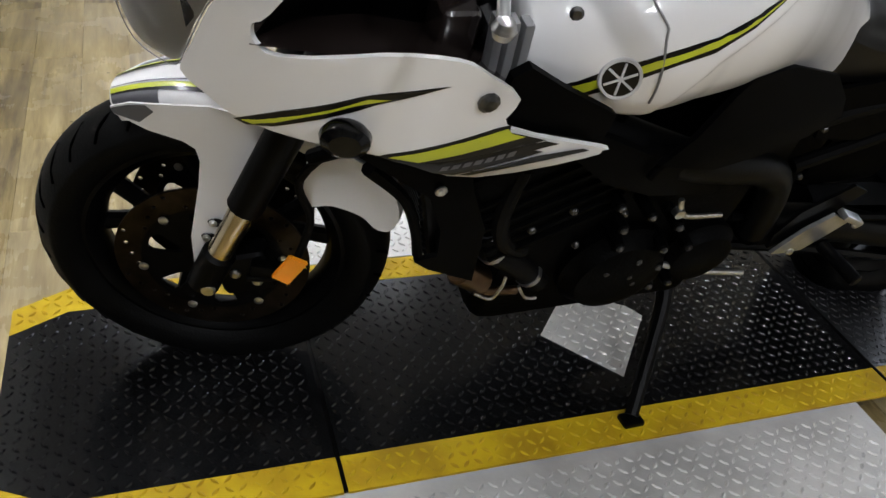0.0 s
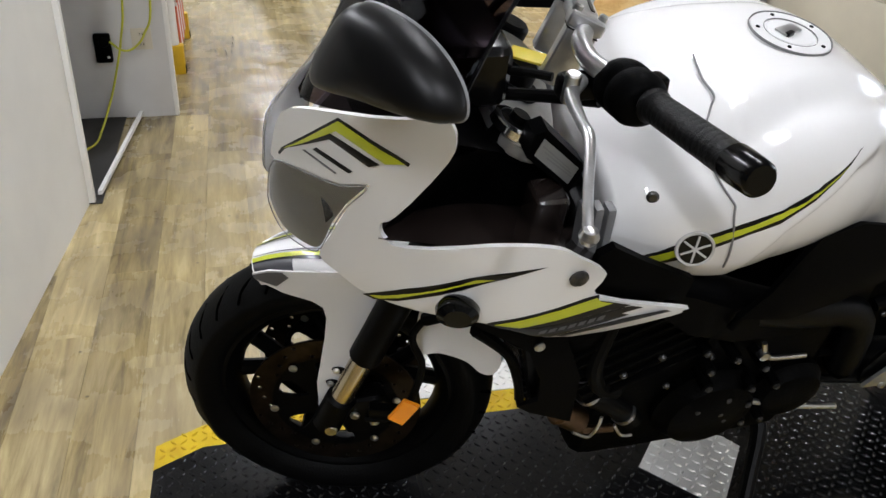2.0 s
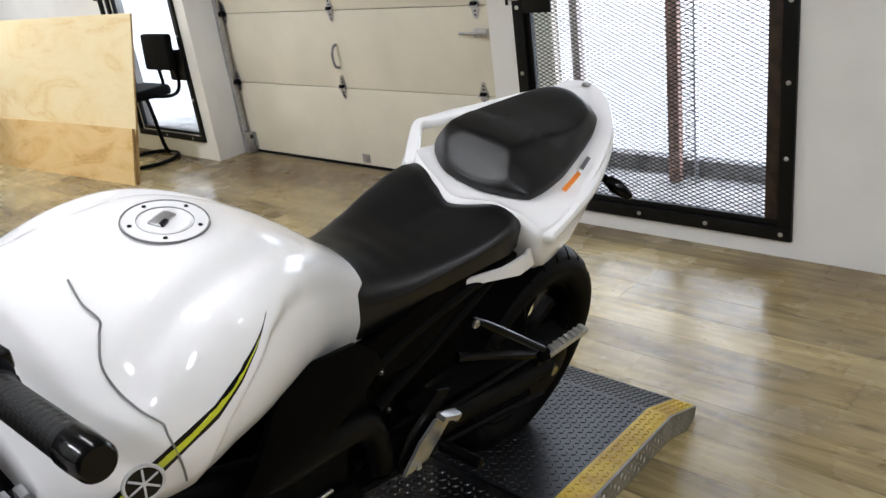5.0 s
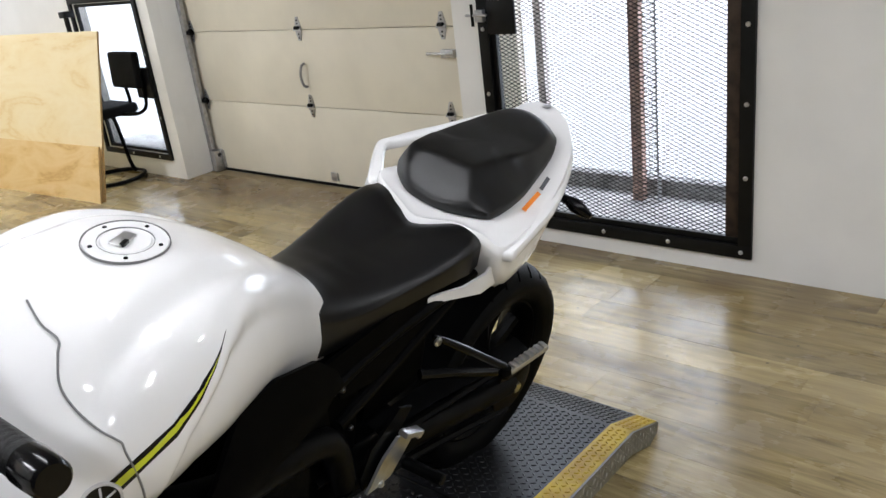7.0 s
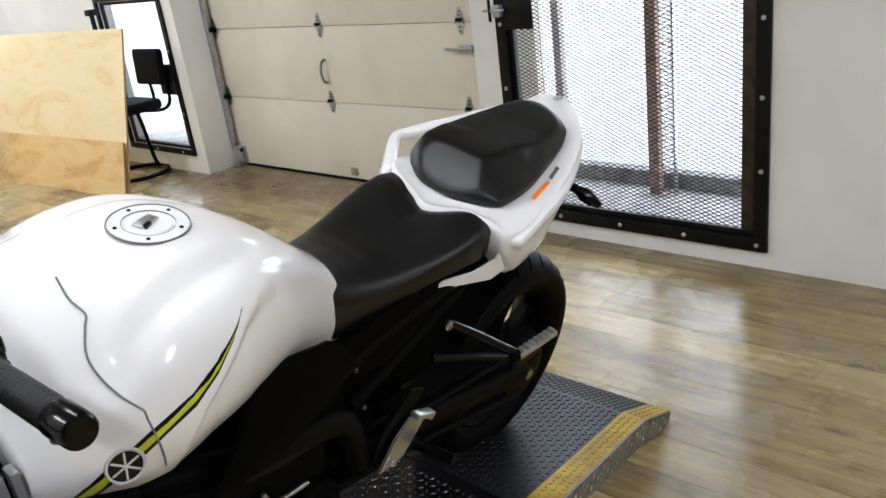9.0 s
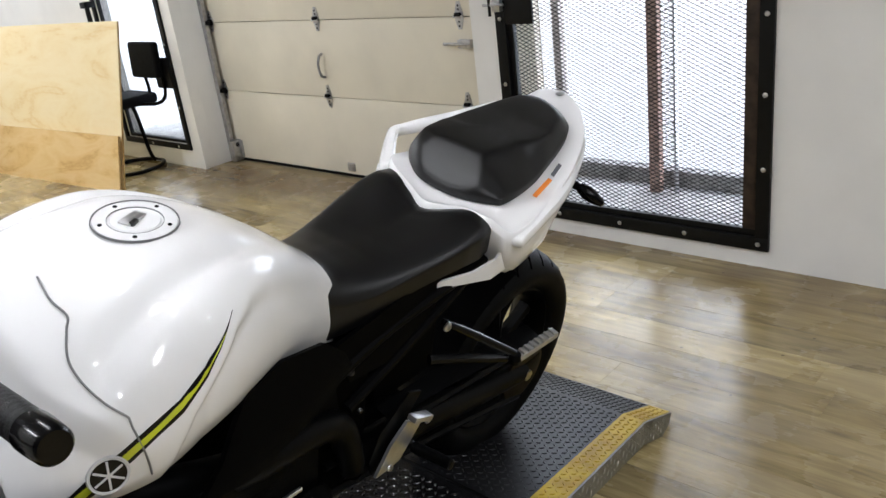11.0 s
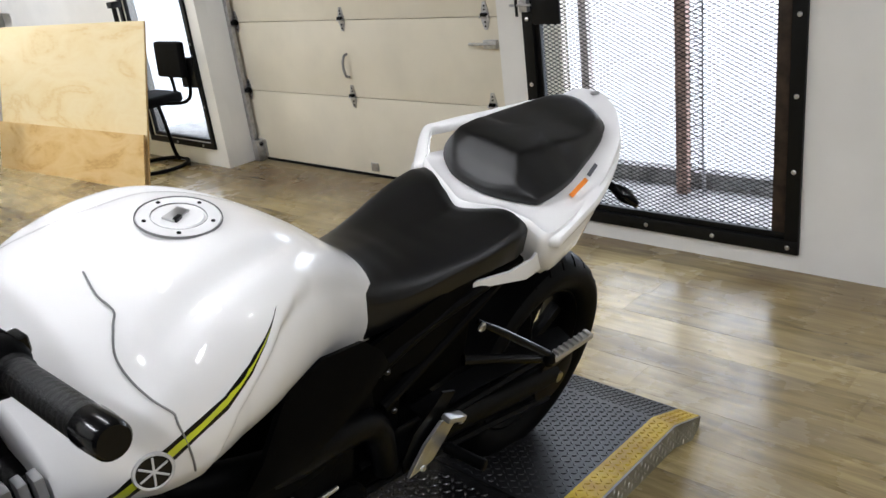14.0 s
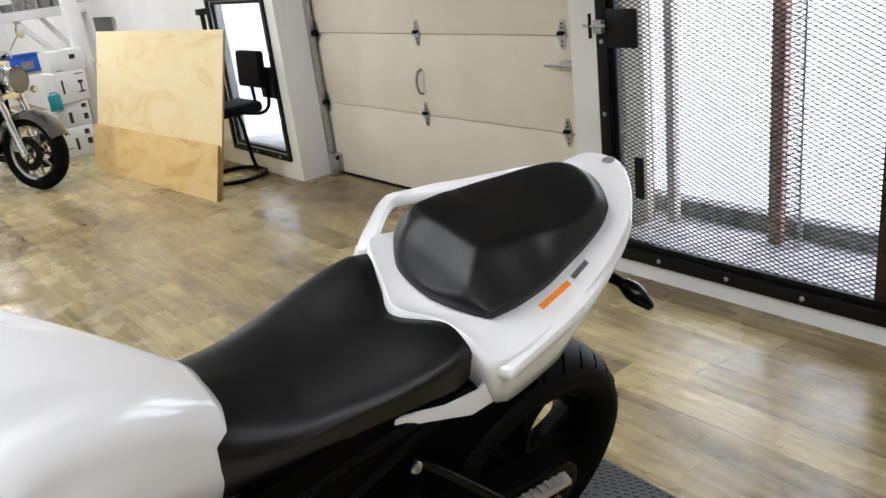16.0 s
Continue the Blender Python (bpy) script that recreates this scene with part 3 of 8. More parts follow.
def treads(x0, x1, y0, y1, z, pitch=0.0215, keep=None, drop=0.0, xs=0.0):
    """Raised lozenges in alternating directions."""
    bm = bmesh.new()
    ix = 0
    nx, ny = int((x1 - x0) / pitch), int((y1 - y0) / pitch)
    for i in range(nx):
        for j in range(ny):
            cx, cy = x0 + (i + 0.5) * pitch, y0 + (j + 0.5) * pitch
            if keep and not keep(cx, cy):
                continue
            a = radians(45 if (i + j) % 2 else -45)
            c, s = math.cos(a), math.sin(a)
            L, W, h = 0.0100, 0.0033, 0.0028

            def P(u, v, w):
                x = cx + c * u - s * v
                return (x, cy + s * u + c * v, z + w - drop * (x - xs))
            base = [bm.verts.new(P(*q)) for q in ((-L, 0, 0), (-L * 0.3, -W, 0), (L * 0.3, -W, 0), (L, 0, 0), (L * 0.3, W, 0), (-L * 0.3, W, 0))]
            top = [bm.verts.new(P(*q)) for q in ((-L * 0.6, 0, h), (0, -W * 0.45, h), (L * 0.6, 0, h), (0, W * 0.45, h))]
            for f in ((base[0], base[1], top[1], top[0]), (base[1], base[2], top[1]), (base[2], base[3], top[2], top[1]), (base[3], base[4], top[2], top[2]) and (base[3], base[4], top[3], top[2]),
                      (base[4], base[5], top[3]), (base[5], base[0], top[0], top[3]), (top[0], top[1], top[2], top[3])):
                bm.faces.new(f)
    return bm


def plate(x0, x1, y0, y1, z, thick):
    return bm_box(((x0 + x1) / 2, (y0 + y1) / 2, z - thick / 2), (x1 - x0, y1 - y0, thick))


PATCH = [(1.011, -0.006), (1.13, -0.152), (1.262, 0.012), (1.240, 0.050), (1.221, 0.060), (1.214, 0.082), (1.196, 0.072), (1.182, 0.092), (1.164, 0.080), (1.146, 0.094), (1.128, 0.082), (1.112, 0.096), (1.094, 0.088), (1.070, 0.062)]


def in_patch(x, y):
    hit, j = False, len(PATCH) - 1
    for i in range(len(PATCH)):
        (xi, yi), (xj, yj) = PATCH[i], PATCH[j]
        if (yi > y) != (yj > y) and x < (xj - xi) * (y - yi) / (yj - yi) + xi:
            hit = not hit
        j = i
    return hit


SLIT = 0.54  # joint between the two deck plates
inner = HALF - STRIP
CUT_X, CUT_Y = 0.10, 0.055  # cut corners at the front end


def cut(x):
    return CUT_Y * max(0.0, 1 - x / CUT_X)


for a, b in ((0.0, SLIT - 0.004), (SLIT + 0.004, JOINT - 0.006)):
    c = CUT_Y if a == 0 else 0.0
    low = Matrix.Translation((0, 0, -0.006))
    d = part("deck_plate", extrude_poly([(a, -inner + c), (a + CUT_X, -inner), (b, -inner), (b, inner), (a + CUT_X, inner), (a, inner - c)], low, 0.006), DECK_BLACK, lift, "worn black tread plate")
    tagged(part("tread", treads(a + 0.004, b - 0.004, -inner + 0.003, inner - 0.003, 0, keep=lambda x, y: not in_patch(x, y) and abs(y) < inner - 0.006 - cut(x)), DECK_BLACK, d), kind="stuff")
    for s in (-1, 1):
        y0, y1 = s * inner, s * HALF
        e = part("edge_strip", extrude_poly([(a, y0 - s * c), (a + CUT_X, y0), (b, y0), (b, y1), (a + CUT_X, y1), (a, y1 - s * c)], low, 0.0066), DECK_YELLOW, lift, "yellow painted deck edge")
        lo_, hi_ = sorted((y0, y1))
        tagged(part("tread", treads(a + 0.004, b - 0.004, lo_ - c + 0.003, hi_ + c - 0.003, 0.0006, keep=lambda x, y: inner + 0.006 - cut(x) < abs(y) < HALF - 0.006 - cut(x)), DECK_YELLOW, e), kind="stuff")
part("slit_bar", bm_box((SLIT, 0, -0.006), (0.010, 2 * HALF - 0.01, 0.008)), BLACK_METAL, lift)
pm = Matrix.Translation((0, 0, 0.0012))
bare = part("bare_patch", extrude_poly(PATCH, pm, 0.0012), DECK_BARE, lift, "unpainted bright tread plate")
tagged(part("tread", treads(1.0, 1.32, -0.2, 0.2, 0.0022, keep=in_patch), DECK_BARE, bare), kind="stuff")
# bare side leaves at deck height, with rounded corners
for s, x0, x1, r in ((-1, 0.35, 1.575, 0.17), (1, 0.55, 1.40, 0.05)):
    y0, y1 = sorted((s * (HALF + 0.004), s * (HALF + 0.255)))
    out_ = [(x0, s * (HALF + 0.004)), (x1, s * (HALF + 0.004))] + [(x1 - r + r * math.cos(a), s * (HALF + 0.255 - r + r * math.sin(a))) for a in np.linspace(0, math.pi / 2, 6)] + [(x0 + r - r * math.sin(a), s * (HALF + 0.255 - r + r * math.cos(a))) for a in np.linspace(0, math.pi / 2, 6)]
    lf = part("side_leaf", extrude_poly(out_, Matrix.Translation((0, 0, -0.006)), 0.006), DECK_BARE, lift, "bare bright tread-plate side leaf")
    tagged(part("tread", treads(x0 + 0.012, x1 - 0.012, y0 + 0.012, y1 - 0.012, 0, keep=lambda x, y: x < x1 - r or abs(y) < HALF + 0.255 - r or math.hypot(x - x1 + r, abs(y) - HALF - 0.255 + r) < r - 0.015), DECK_BARE, lf), kind="stuff")
# side skirts down to the floor
for s in (-1, 1):
    sk = part("side_skirt", bm_box(((JOINT - 0.12) / 2 + 0.06, s * (HALF - 0.006), -0.155), (JOINT - 0.26, 0.006, 0.292), 0.002), DECK_BARE, lift, "bare tread-plate side skirt")
part("front_skirt", bm_box((0.004, 0, -0.052), (0.006, 2 * (HALF - CUT_Y) - 0.02, 0.09), 0.002), BLACK_METAL, lift)
part("base_frame", bm_box((0.85, 0, -0.32), (1.5, 0.46, 0.05), 0.006), BLACK_METAL, lift, "black base frame on the floor")
part("deck_frame", bm_box((0.90, 0, -0.035), (1.5, 0.46, 0.05), 0.006), BLACK_METAL, lift)
for s in (-1, 1):
    for e in (-1, 1):
        m = Matrix.Translation((0.85, s * 0.2, -0.18)) @ Matrix.Rotation(e * 0.17, 4, "Y")
        part("scissor_arm", bm_box((0, 0, 0), (1.25, 0.03, 0.05), 0.004, m), BLACK_METAL, lift)

# rear ramp: slopes from the deck to the floor and ends in a steeper lip
RX, RZ, TX, TZ = 2.40, -0.185, 2.655, -0.312
SKEW = 0.2
drop = -RZ / (RX - JOINT)


def skewed(bm):
    """The ramp swings a little aside of the deck."""
    for v in bm.verts:
        v.co.y += SKEW * (v.co.x - JOINT)
    return bm


def ramp_plate(y0, y1, lift_by, thick=0.006):
    rings = []
    for x, z in ((JOINT + 0.004, 0.0), (RX, RZ), (TX, TZ)):
        rings.append([(x, y0, z + lift_by), (x, y1, z + lift_by), (x, y1, z + lift_by - thick), (x, y0, z + lift_by - thick)])
    return skewed(loft(rings))


d2 = (RZ - TZ) / (TX - RX)


def ramp_treads(y0, y1, up):
    return skewed(merge(treads(JOINT + 0.01, RX - 0.004, y0, y1, up, drop=drop, xs=JOINT), treads(RX + 0.004, TX - 0.004, y0, y1, RZ + up, drop=d2, xs=RX)))


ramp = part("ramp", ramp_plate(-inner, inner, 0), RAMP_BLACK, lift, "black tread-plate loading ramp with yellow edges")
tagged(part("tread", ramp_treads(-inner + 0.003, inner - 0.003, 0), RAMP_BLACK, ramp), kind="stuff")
for s in (-1, 1):
    y0, y1 = sorted((s * inner, s * HALF))
    part("ramp_edge", ramp_plate(y0, y1, 0.0008, 0.0068), DECK_YELLOW, ramp, "yellow painted ramp edge")
    tagged(part("tread", ramp_treads(y0 + 0.003, y1 - 0.003, 0.0008), DECK_YELLOW, ramp), kind="stuff")
    prof = [(JOINT + 0.01, -0.001), (RX, RZ - 0.001), (TX, TZ - 0.001), (TX - 0.02, -0.343), (TX - 0.10, -0.343), (RX - 0.02, RZ - 0.07), (JOINT + 0.01, -0.06)]
    m = Matrix.Translation((0, s * (HALF + 0.004) + 0.003, 0)) @ Matrix.Rotation(radians(90), 4, "X")
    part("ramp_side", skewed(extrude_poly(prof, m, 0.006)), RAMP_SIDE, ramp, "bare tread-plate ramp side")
SIDE_PROF = [(JOINT + 0.03, -0.012), (RX, RZ - 0.010), (TX - 0.01, TZ - 0.006), (TX - 0.03, -0.338), (TX - 0.10, -0.338), (RX - 0.02, RZ - 0.064), (JOINT + 0.03, -0.052)]


def in_side(x, z):
    hit, j = False, len(SIDE_PROF) - 1
    for i in range(len(SIDE_PROF)):
        (xi, zi), (xj, zj) = SIDE_PROF[i], SIDE_PROF[j]
        if (zi > z) != (zj > z) and x < (xj - xi) * (z - zi) / (zj - zi) + xi:
            hit = not hit
        j = i
    return hit


bm = treads(JOINT + 0.02, TX, -0.345, 0.0, 0, pitch=0.024, keep=in_side)
bm.transform(Matrix(((1, 0, 0, 0), (0, 0, -1, -HALF - 0.007), (0, 1, 0, 0), (0, 0, 0, 1))))
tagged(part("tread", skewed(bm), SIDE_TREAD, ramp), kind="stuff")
part("hinge_rod", rod((JOINT, -HALF - 0.01, -0.004), (JOINT, HALF + 0.01, -0.004), 0.006), BLACK_METAL, ramp)

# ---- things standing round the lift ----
# Wall white taken down to grey: the open bay's shade is in this colour.
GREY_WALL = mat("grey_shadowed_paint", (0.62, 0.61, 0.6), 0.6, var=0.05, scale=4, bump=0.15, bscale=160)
SAFETY_YELLOW = mat("yellow_plastic", (0.75, 0.47, 0.01), 0.4, var=0.08, scale=12)
ORANGE_RED = mat("orange_red_paint", (0.62, 0.12, 0.03), 0.45, var=0.1, scale=12)
BROWN_PANEL = mat("brown_board", (0.33, 0.27, 0.23), 0.6, var=0.1, scale=10, bump=0.2)
CARTON = mat("white_printed_carton", (0.76, 0.75, 0.73), 0.6, var=0.04, scale=6, bump=0.1)
PRINT = mat("black_carton_print", (0.03, 0.03, 0.035), 0.6, var=0.1)
BLUE_PLASTIC = mat("blue_plastic_crate", (0.02, 0.10, 0.5), 0.4, var=0.1)
TEAL = mat("teal_plastic", (0.03, 0.3, 0.34), 0.5, var=0.1)
CORD_YELLOW = mat("yellow_green_cord", (0.55, 0.55, 0.03), 0.5, var=0.1)
PLATE_BEIGE = mat("beige_wall_plate", (0.62, 0.57, 0.46), 0.5, var=0.04)
CHAIR_CLOTH = mat("black_chair_fabric", (0.003, 0.003, 0.0034), 0.8, var=0.2, scale=30, bump=0.5, bscale=500, spec=0.1)
DARK_PAINT = mat("dark_metallic_paint", (0.008, 0.0075, 0.008), 0.25, 0.0, var=0.1, coat=0.8)
GREY_PAINT = mat("pewter_fender_paint", (0.07, 0.063, 0.052), 0.25, 0.6, var=0.1, coat=0.8)
JUNK = mat("dusty_grey_clutter", (0.35, 0.34, 0.33), 0.7, var=0.3, scale=20)

# white partition with an open bay beside it
pa, pb = Vector((0.29, -0.1, 0)), Vector((0.506, 2.504, 0))
pu = (pb - pa).normalized()
pn = Vector((-pu.y, pu.x, 0))
bmw = extrude_poly([(0, 0), ((pb - pa).length, 0), ((pb - pa).length, 2.6), (0, 2.6)], Matrix((pu, Vector((0, 0, 1)), pu.cross(Vector((0, 0, 1))))).transposed().to_4x4(), 0.10)
bmw.transform(Matrix.Translation(pa - pu.cross(Vector((0, 0, 1))) * 0.10))
partition = tagged(finish("wall_partition", bmw, WHITE_WALL), "white painted partition wall", "wall", kind="structure")
part("corner_trim", bm_box((0.505, 2.525, 1.3), (0.05, 0.038, 2.6), 0.004), WHITE_WALL, partition, "white corner trim")
slab("wall_bay_back", (-0.12, 2.4, 0), (-0.02, 3.9, 2.6), GREY_WALL, "back of an open bay in shaded grey")
bay = slab("wall_bay_side", (-0.02, 3.66, 0), (0.842, 3.72, 2.6), GREY_WALL, "panel closing an open bay in shaded grey", 0.004)
part("corner_trim", bm_box((0.836, 3.69, 1.3), (0.022, 0.066, 2.6), 0.003), WHITE_WALL, bay, "white edge strip")
bb = tagged(finish("baseboard", tube([(0.548, 2.56, 0.03), (0.644, 3.655, 0.03)], 0.013, 4, 1), WHITE_WALL), "narrow white kerb strip across the bay", "baseboard", kind="structure")
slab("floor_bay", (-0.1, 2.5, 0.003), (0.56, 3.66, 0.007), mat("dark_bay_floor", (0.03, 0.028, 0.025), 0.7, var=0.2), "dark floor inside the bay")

plate_ = thing("wall_outlet", "beige outlet plate on a grey panel", "outlet")
part("plate", bm_box((0.70, 3.657, 0.44), (0.105, 0.008, 0.115), 0.003), PLATE_BEIGE, plate_)
for dz in (-0.028, 0.028):
    sk_ = part("socket", bm_box((0.70, 3.652, 0.44 + dz), (0.036, 0.006, 0.03), 0.004), PLATE_BEIGE, plate_)
    for dx in (-0.007, 0.007):
        part("slot", bm_box((0.70 + dx, 3.6485, 0.44 + dz), (0.003, 0.002, 0.01)), BLACK_PLASTIC, sk_)
ch = thing("wall_timer", "black plug-in timer box with a dial", "timer")
part("case", bm_box((0.50, 3.64, 0.40), (0.085, 0.04, 0.155), 0.012), BLACK_PLASTIC, ch)
part("dial", lathe([(0, 0.008), (0.024, 0.008), (0.028, 0)], 20, Matrix.Translation((0.51, 3.62, 0.435)) @ Matrix.Rotation(radians(90), 4, "X")), BLACK_METAL, ch)
part("window", bm_box((0.525, 3.618, 0.355), (0.014, 0.004, 0.012), 0.001), SILVER_PAINT, ch)
cord = thing("power_cord", "yellow-green power cord hanging in loops", "cord")
part("cable", tube([(0.66, 3.61, 2.2), (0.645, 3.60, 1.2), (0.636, 3.60, 0.66), (0.60, 3.60, 0.45), (0.578, 3.60, 0.364), (0.53, 3.57, 0.20), (0.49, 3.52, 0.09), (0.46, 3.40, 0.02), (0.44, 3.20, 0.014), (0.30, 3.0, 0.014)], 0.006, 8, 6), CORD_YELLOW, cord)
part("cable", tube([(0.79, 3.60, 1.4), (0.775, 3.60, 0.66), (0.723, 3.60, 0.48), (0.66, 3.60, 0.405), (0.60, 3.60, 0.395), (0.54, 3.61, 0.44)], 0.006, 8, 6), CORD_YELLOW, cord)

# yellow-footed display rack behind the bay
rk = thing("display_rack", "yellow and orange-red framed rack with a brown panel", "rack")
part("panel", bm_box((0.79, 4.98, 0.42), (0.012, 0.95, 0.62), 0.002), BROWN_PANEL, rk, "brown back panel")
part("lower_rail", bm_box((0.83, 4.98, 0.12), (0.02, 1.0, 0.035), 0.004), ORANGE_RED, rk, "orange-red lower rail")
part("upper_rail", bm_box((0.81, 4.98, 0.74), (0.03, 1.0, 0.035), 0.004), ORANGE_RED, rk, "orange-red upper rail")
for y in (4.52, 5.46):
    part("tube", rod((0.80, y, 0.06), (0.80, y, 0.72), 0.035, 18, 0.004), WHITE_WALL, rk, "white upright tube")
    part("foot", bm_box((0.81, y, 0.095), (0.10, 0.085, 0.19), 0.012), SAFETY_YELLOW, rk, "yellow corner block")
    part("corner_block", bm_box((0.81, y, 0.72), (0.10, 0.085, 0.15), 0.012), SAFETY_YELLOW, rk, "yellow corner block")
    for k in range(3):
        part("grip_rib", bm_box((0.862, y - 0.025 + 0.025 * k, 0.03), (0.006, 0.012, 0.05), 0.002), BLACK_PLASTIC, rk)
        part("grip_rib", bm_box((0.862, y - 0.025 + 0.025 * k, 0.78), (0.006, 0.012, 0.04), 0.002), BLACK_PLASTIC, rk)
for k in range(7):
    part("rail_bar", rod((0.84, 4.62 + 0.11 * k, 0.13), (0.83, 4.66 + 0.11 * k, 0.40), 0.008, 8), WHITE_WALL if k % 2 else ORANGE_RED, rk)

hk = thing("wall_hook", "small grey coat hook on a white wall", "hook", pose(0.70, 7.6, 1.0))
part("plate", bm_box((0.006, 0, 0), (0.012, 0.05, 0.12), 0.003), GALV, hk)
part("prong", tube([(0.01, 0, -0.02), (0.05, 0, -0.045), (0.06, 0, 0.0)], 0.007), GALV, hk)
cd = thing("conduit", "thin grey surface conduit on a white wall", "conduit")
part("pipe", rod((0.715, 6.9, 0.0), (0.715, 6.9, 2.9), 0.012, 12), GREY_WALL, cd)
for z in (0.4, 1.2, 2.0):
    part("clip", bm_box((0.712, 6.9, z), (0.022, 0.05, 0.02), 0.003), GALV, cd)

bn = thing("tool_cart", "yellow and black wheeled tool cart", "tool cart", pose(1.36, 9.3, 0, 0, 0, -8))
part("body", bm_box((0, 0, 0.21), (0.40, 0.34, 0.22), 0.03, None, 3), SAFETY_YELLOW, bn, "yellow plastic lower box")
part("lid", bm_box((0, 0, 0.38), (0.42, 0.36, 0.14), 0.04, None, 3), BLACK_PLASTIC, bn, "black lid")
part("drawer", bm_box((0, -0.175, 0.12), (0.30, 0.03, 0.08), 0.01), SAFETY_YELLOW, bn)
part("latch", bm_box((0, -0.19, 0.30), (0.09, 0.025, 0.09), 0.008), BLACK_PLASTIC, bn)
part("handle", tube([(0.17, 0.12, 0.42), (0.19, 0.12, 0.85), (0.19, -0.10, 0.9)], 0.016), BLACK_METAL, bn)
for sx in (-1, 1):
    part("wheel", rod((sx * 0.20, 0.05, 0.06), (sx * 0.24, 0.05, 0.06), 0.06, 18, 0.008), RUBBER, bn)
    part("foot", bm_box((sx * 0.14, -0.14, 0.05), (0.06, 0.06, 0.1), 0.01), BLACK_PLASTIC, bn)


# parked motorcycles: x runs rearwards from the front axle, z up from the ground
def heading(x, y, fx, fy, lean):
    f = Vector((fx, fy, 0)).normalized()
    m = Matrix((-f, Vector((0, 0, 1)).cross(-f), Vector((0, 0, 1)))).transposed().to_4x4()
    m.translation = (x, y, 0)
    return m @ Matrix.Rotation(lean, 4, "X")


def small_wheel(bike_, name, x, R, half, rim, spokes, rim_mat, disc_mat, label, sides=(-1, 1)):
    c = Matrix.Translation((x, 0, R))
    w = part(name, lathe([(rim, -half * 0.7), ((R + rim) / 2, -half), (R - 0.02, -half * 0.8), (R, 0), (R - 0.02, half * 0.8), ((R + rim) / 2, half), (rim, half * 0.7)], 48, c @ Matrix.Rotation(radians(90), 4, "X")), RUBBER, bike_, label, 60)
    part("rim", lathe([(rim + 0.004, -half * 0.7), (rim - 0.022, -half * 0.6), (rim - 0.03, 0), (rim - 0.022, half * 0.6), (rim + 0.004, half * 0.7)], 48, c @ Matrix.Rotation(radians(90), 4, "X")), rim_mat, w)
    part("hub", rod((x, -0.06, R), (x, 0.06, R), 0.045, 20, 0.008), rim_mat, w)
    for k in range(spokes):
        a = 2 * math.pi * k / spokes
        part("spoke", tube([(x + 0.03 * math.cos(a), 0, R + 0.03 * math.sin(a)), (x + (rim - 0.015) * math.cos(a + 0.06), 0, R + (rim - 0.015) * math.sin(a + 0.06))], [0.013, 0.009], 8, 1), rim_mat, w)
    for s in sides:
        d = part("brake_disc", lathe([(0.075, -0.003), (0.135, -0.003), (0.135, 0.003), (0.075, 0.003)], 36, Matrix.Translation((x, s * 0.075, R)) @ Matrix.Rotation(radians(90), 4, "X"), True), disc_mat, w)
        for k in range(5):
            a = 2 * math.pi * k / 5
            part("disc_arm", rod((x + 0.03 * math.cos(a), s * 0.072, R + 0.03 * math.sin(a)), (x + 0.085 * math.cos(a), s * 0.075, R + 0.085 * math.sin(a)), 0.006, 6), disc_mat, d)
    return w


def arc_fender(x, R, width, a0, a1, drop=0.02):
    rr = []
    for a in np.linspace(radians(a0), radians(a1), 18):
        rr.append([(x + (R + dr) * math.cos(a), y * width, R - 0.03 + (R + dr) * math.sin(a)) for y, dr in ((-1, -drop), (-0.85, 0.0), (-0.4, 0.01), (0, 0.013), (0.4, 0.01), (0.85, 0.0), (1, -drop))])
    return loft(rr, closed=False)


def lump(xs, tops, lows, halves, n=20):
    rr = []
    for x in np.linspace(xs[0], xs[-1], n):
        t, l, h = (float(np.interp(x, xs, k)) for k in (tops, lows, halves))
        rr.append([(x, h * math.cos(a) * (1 if math.sin(a) > 0 else 0.9), (t + l) / 2 + (t - l) / 2 * math.sin(a)) for a in np.linspace(0, 2 * math.pi, 20, endpoint=False)])
    return loft(rr)


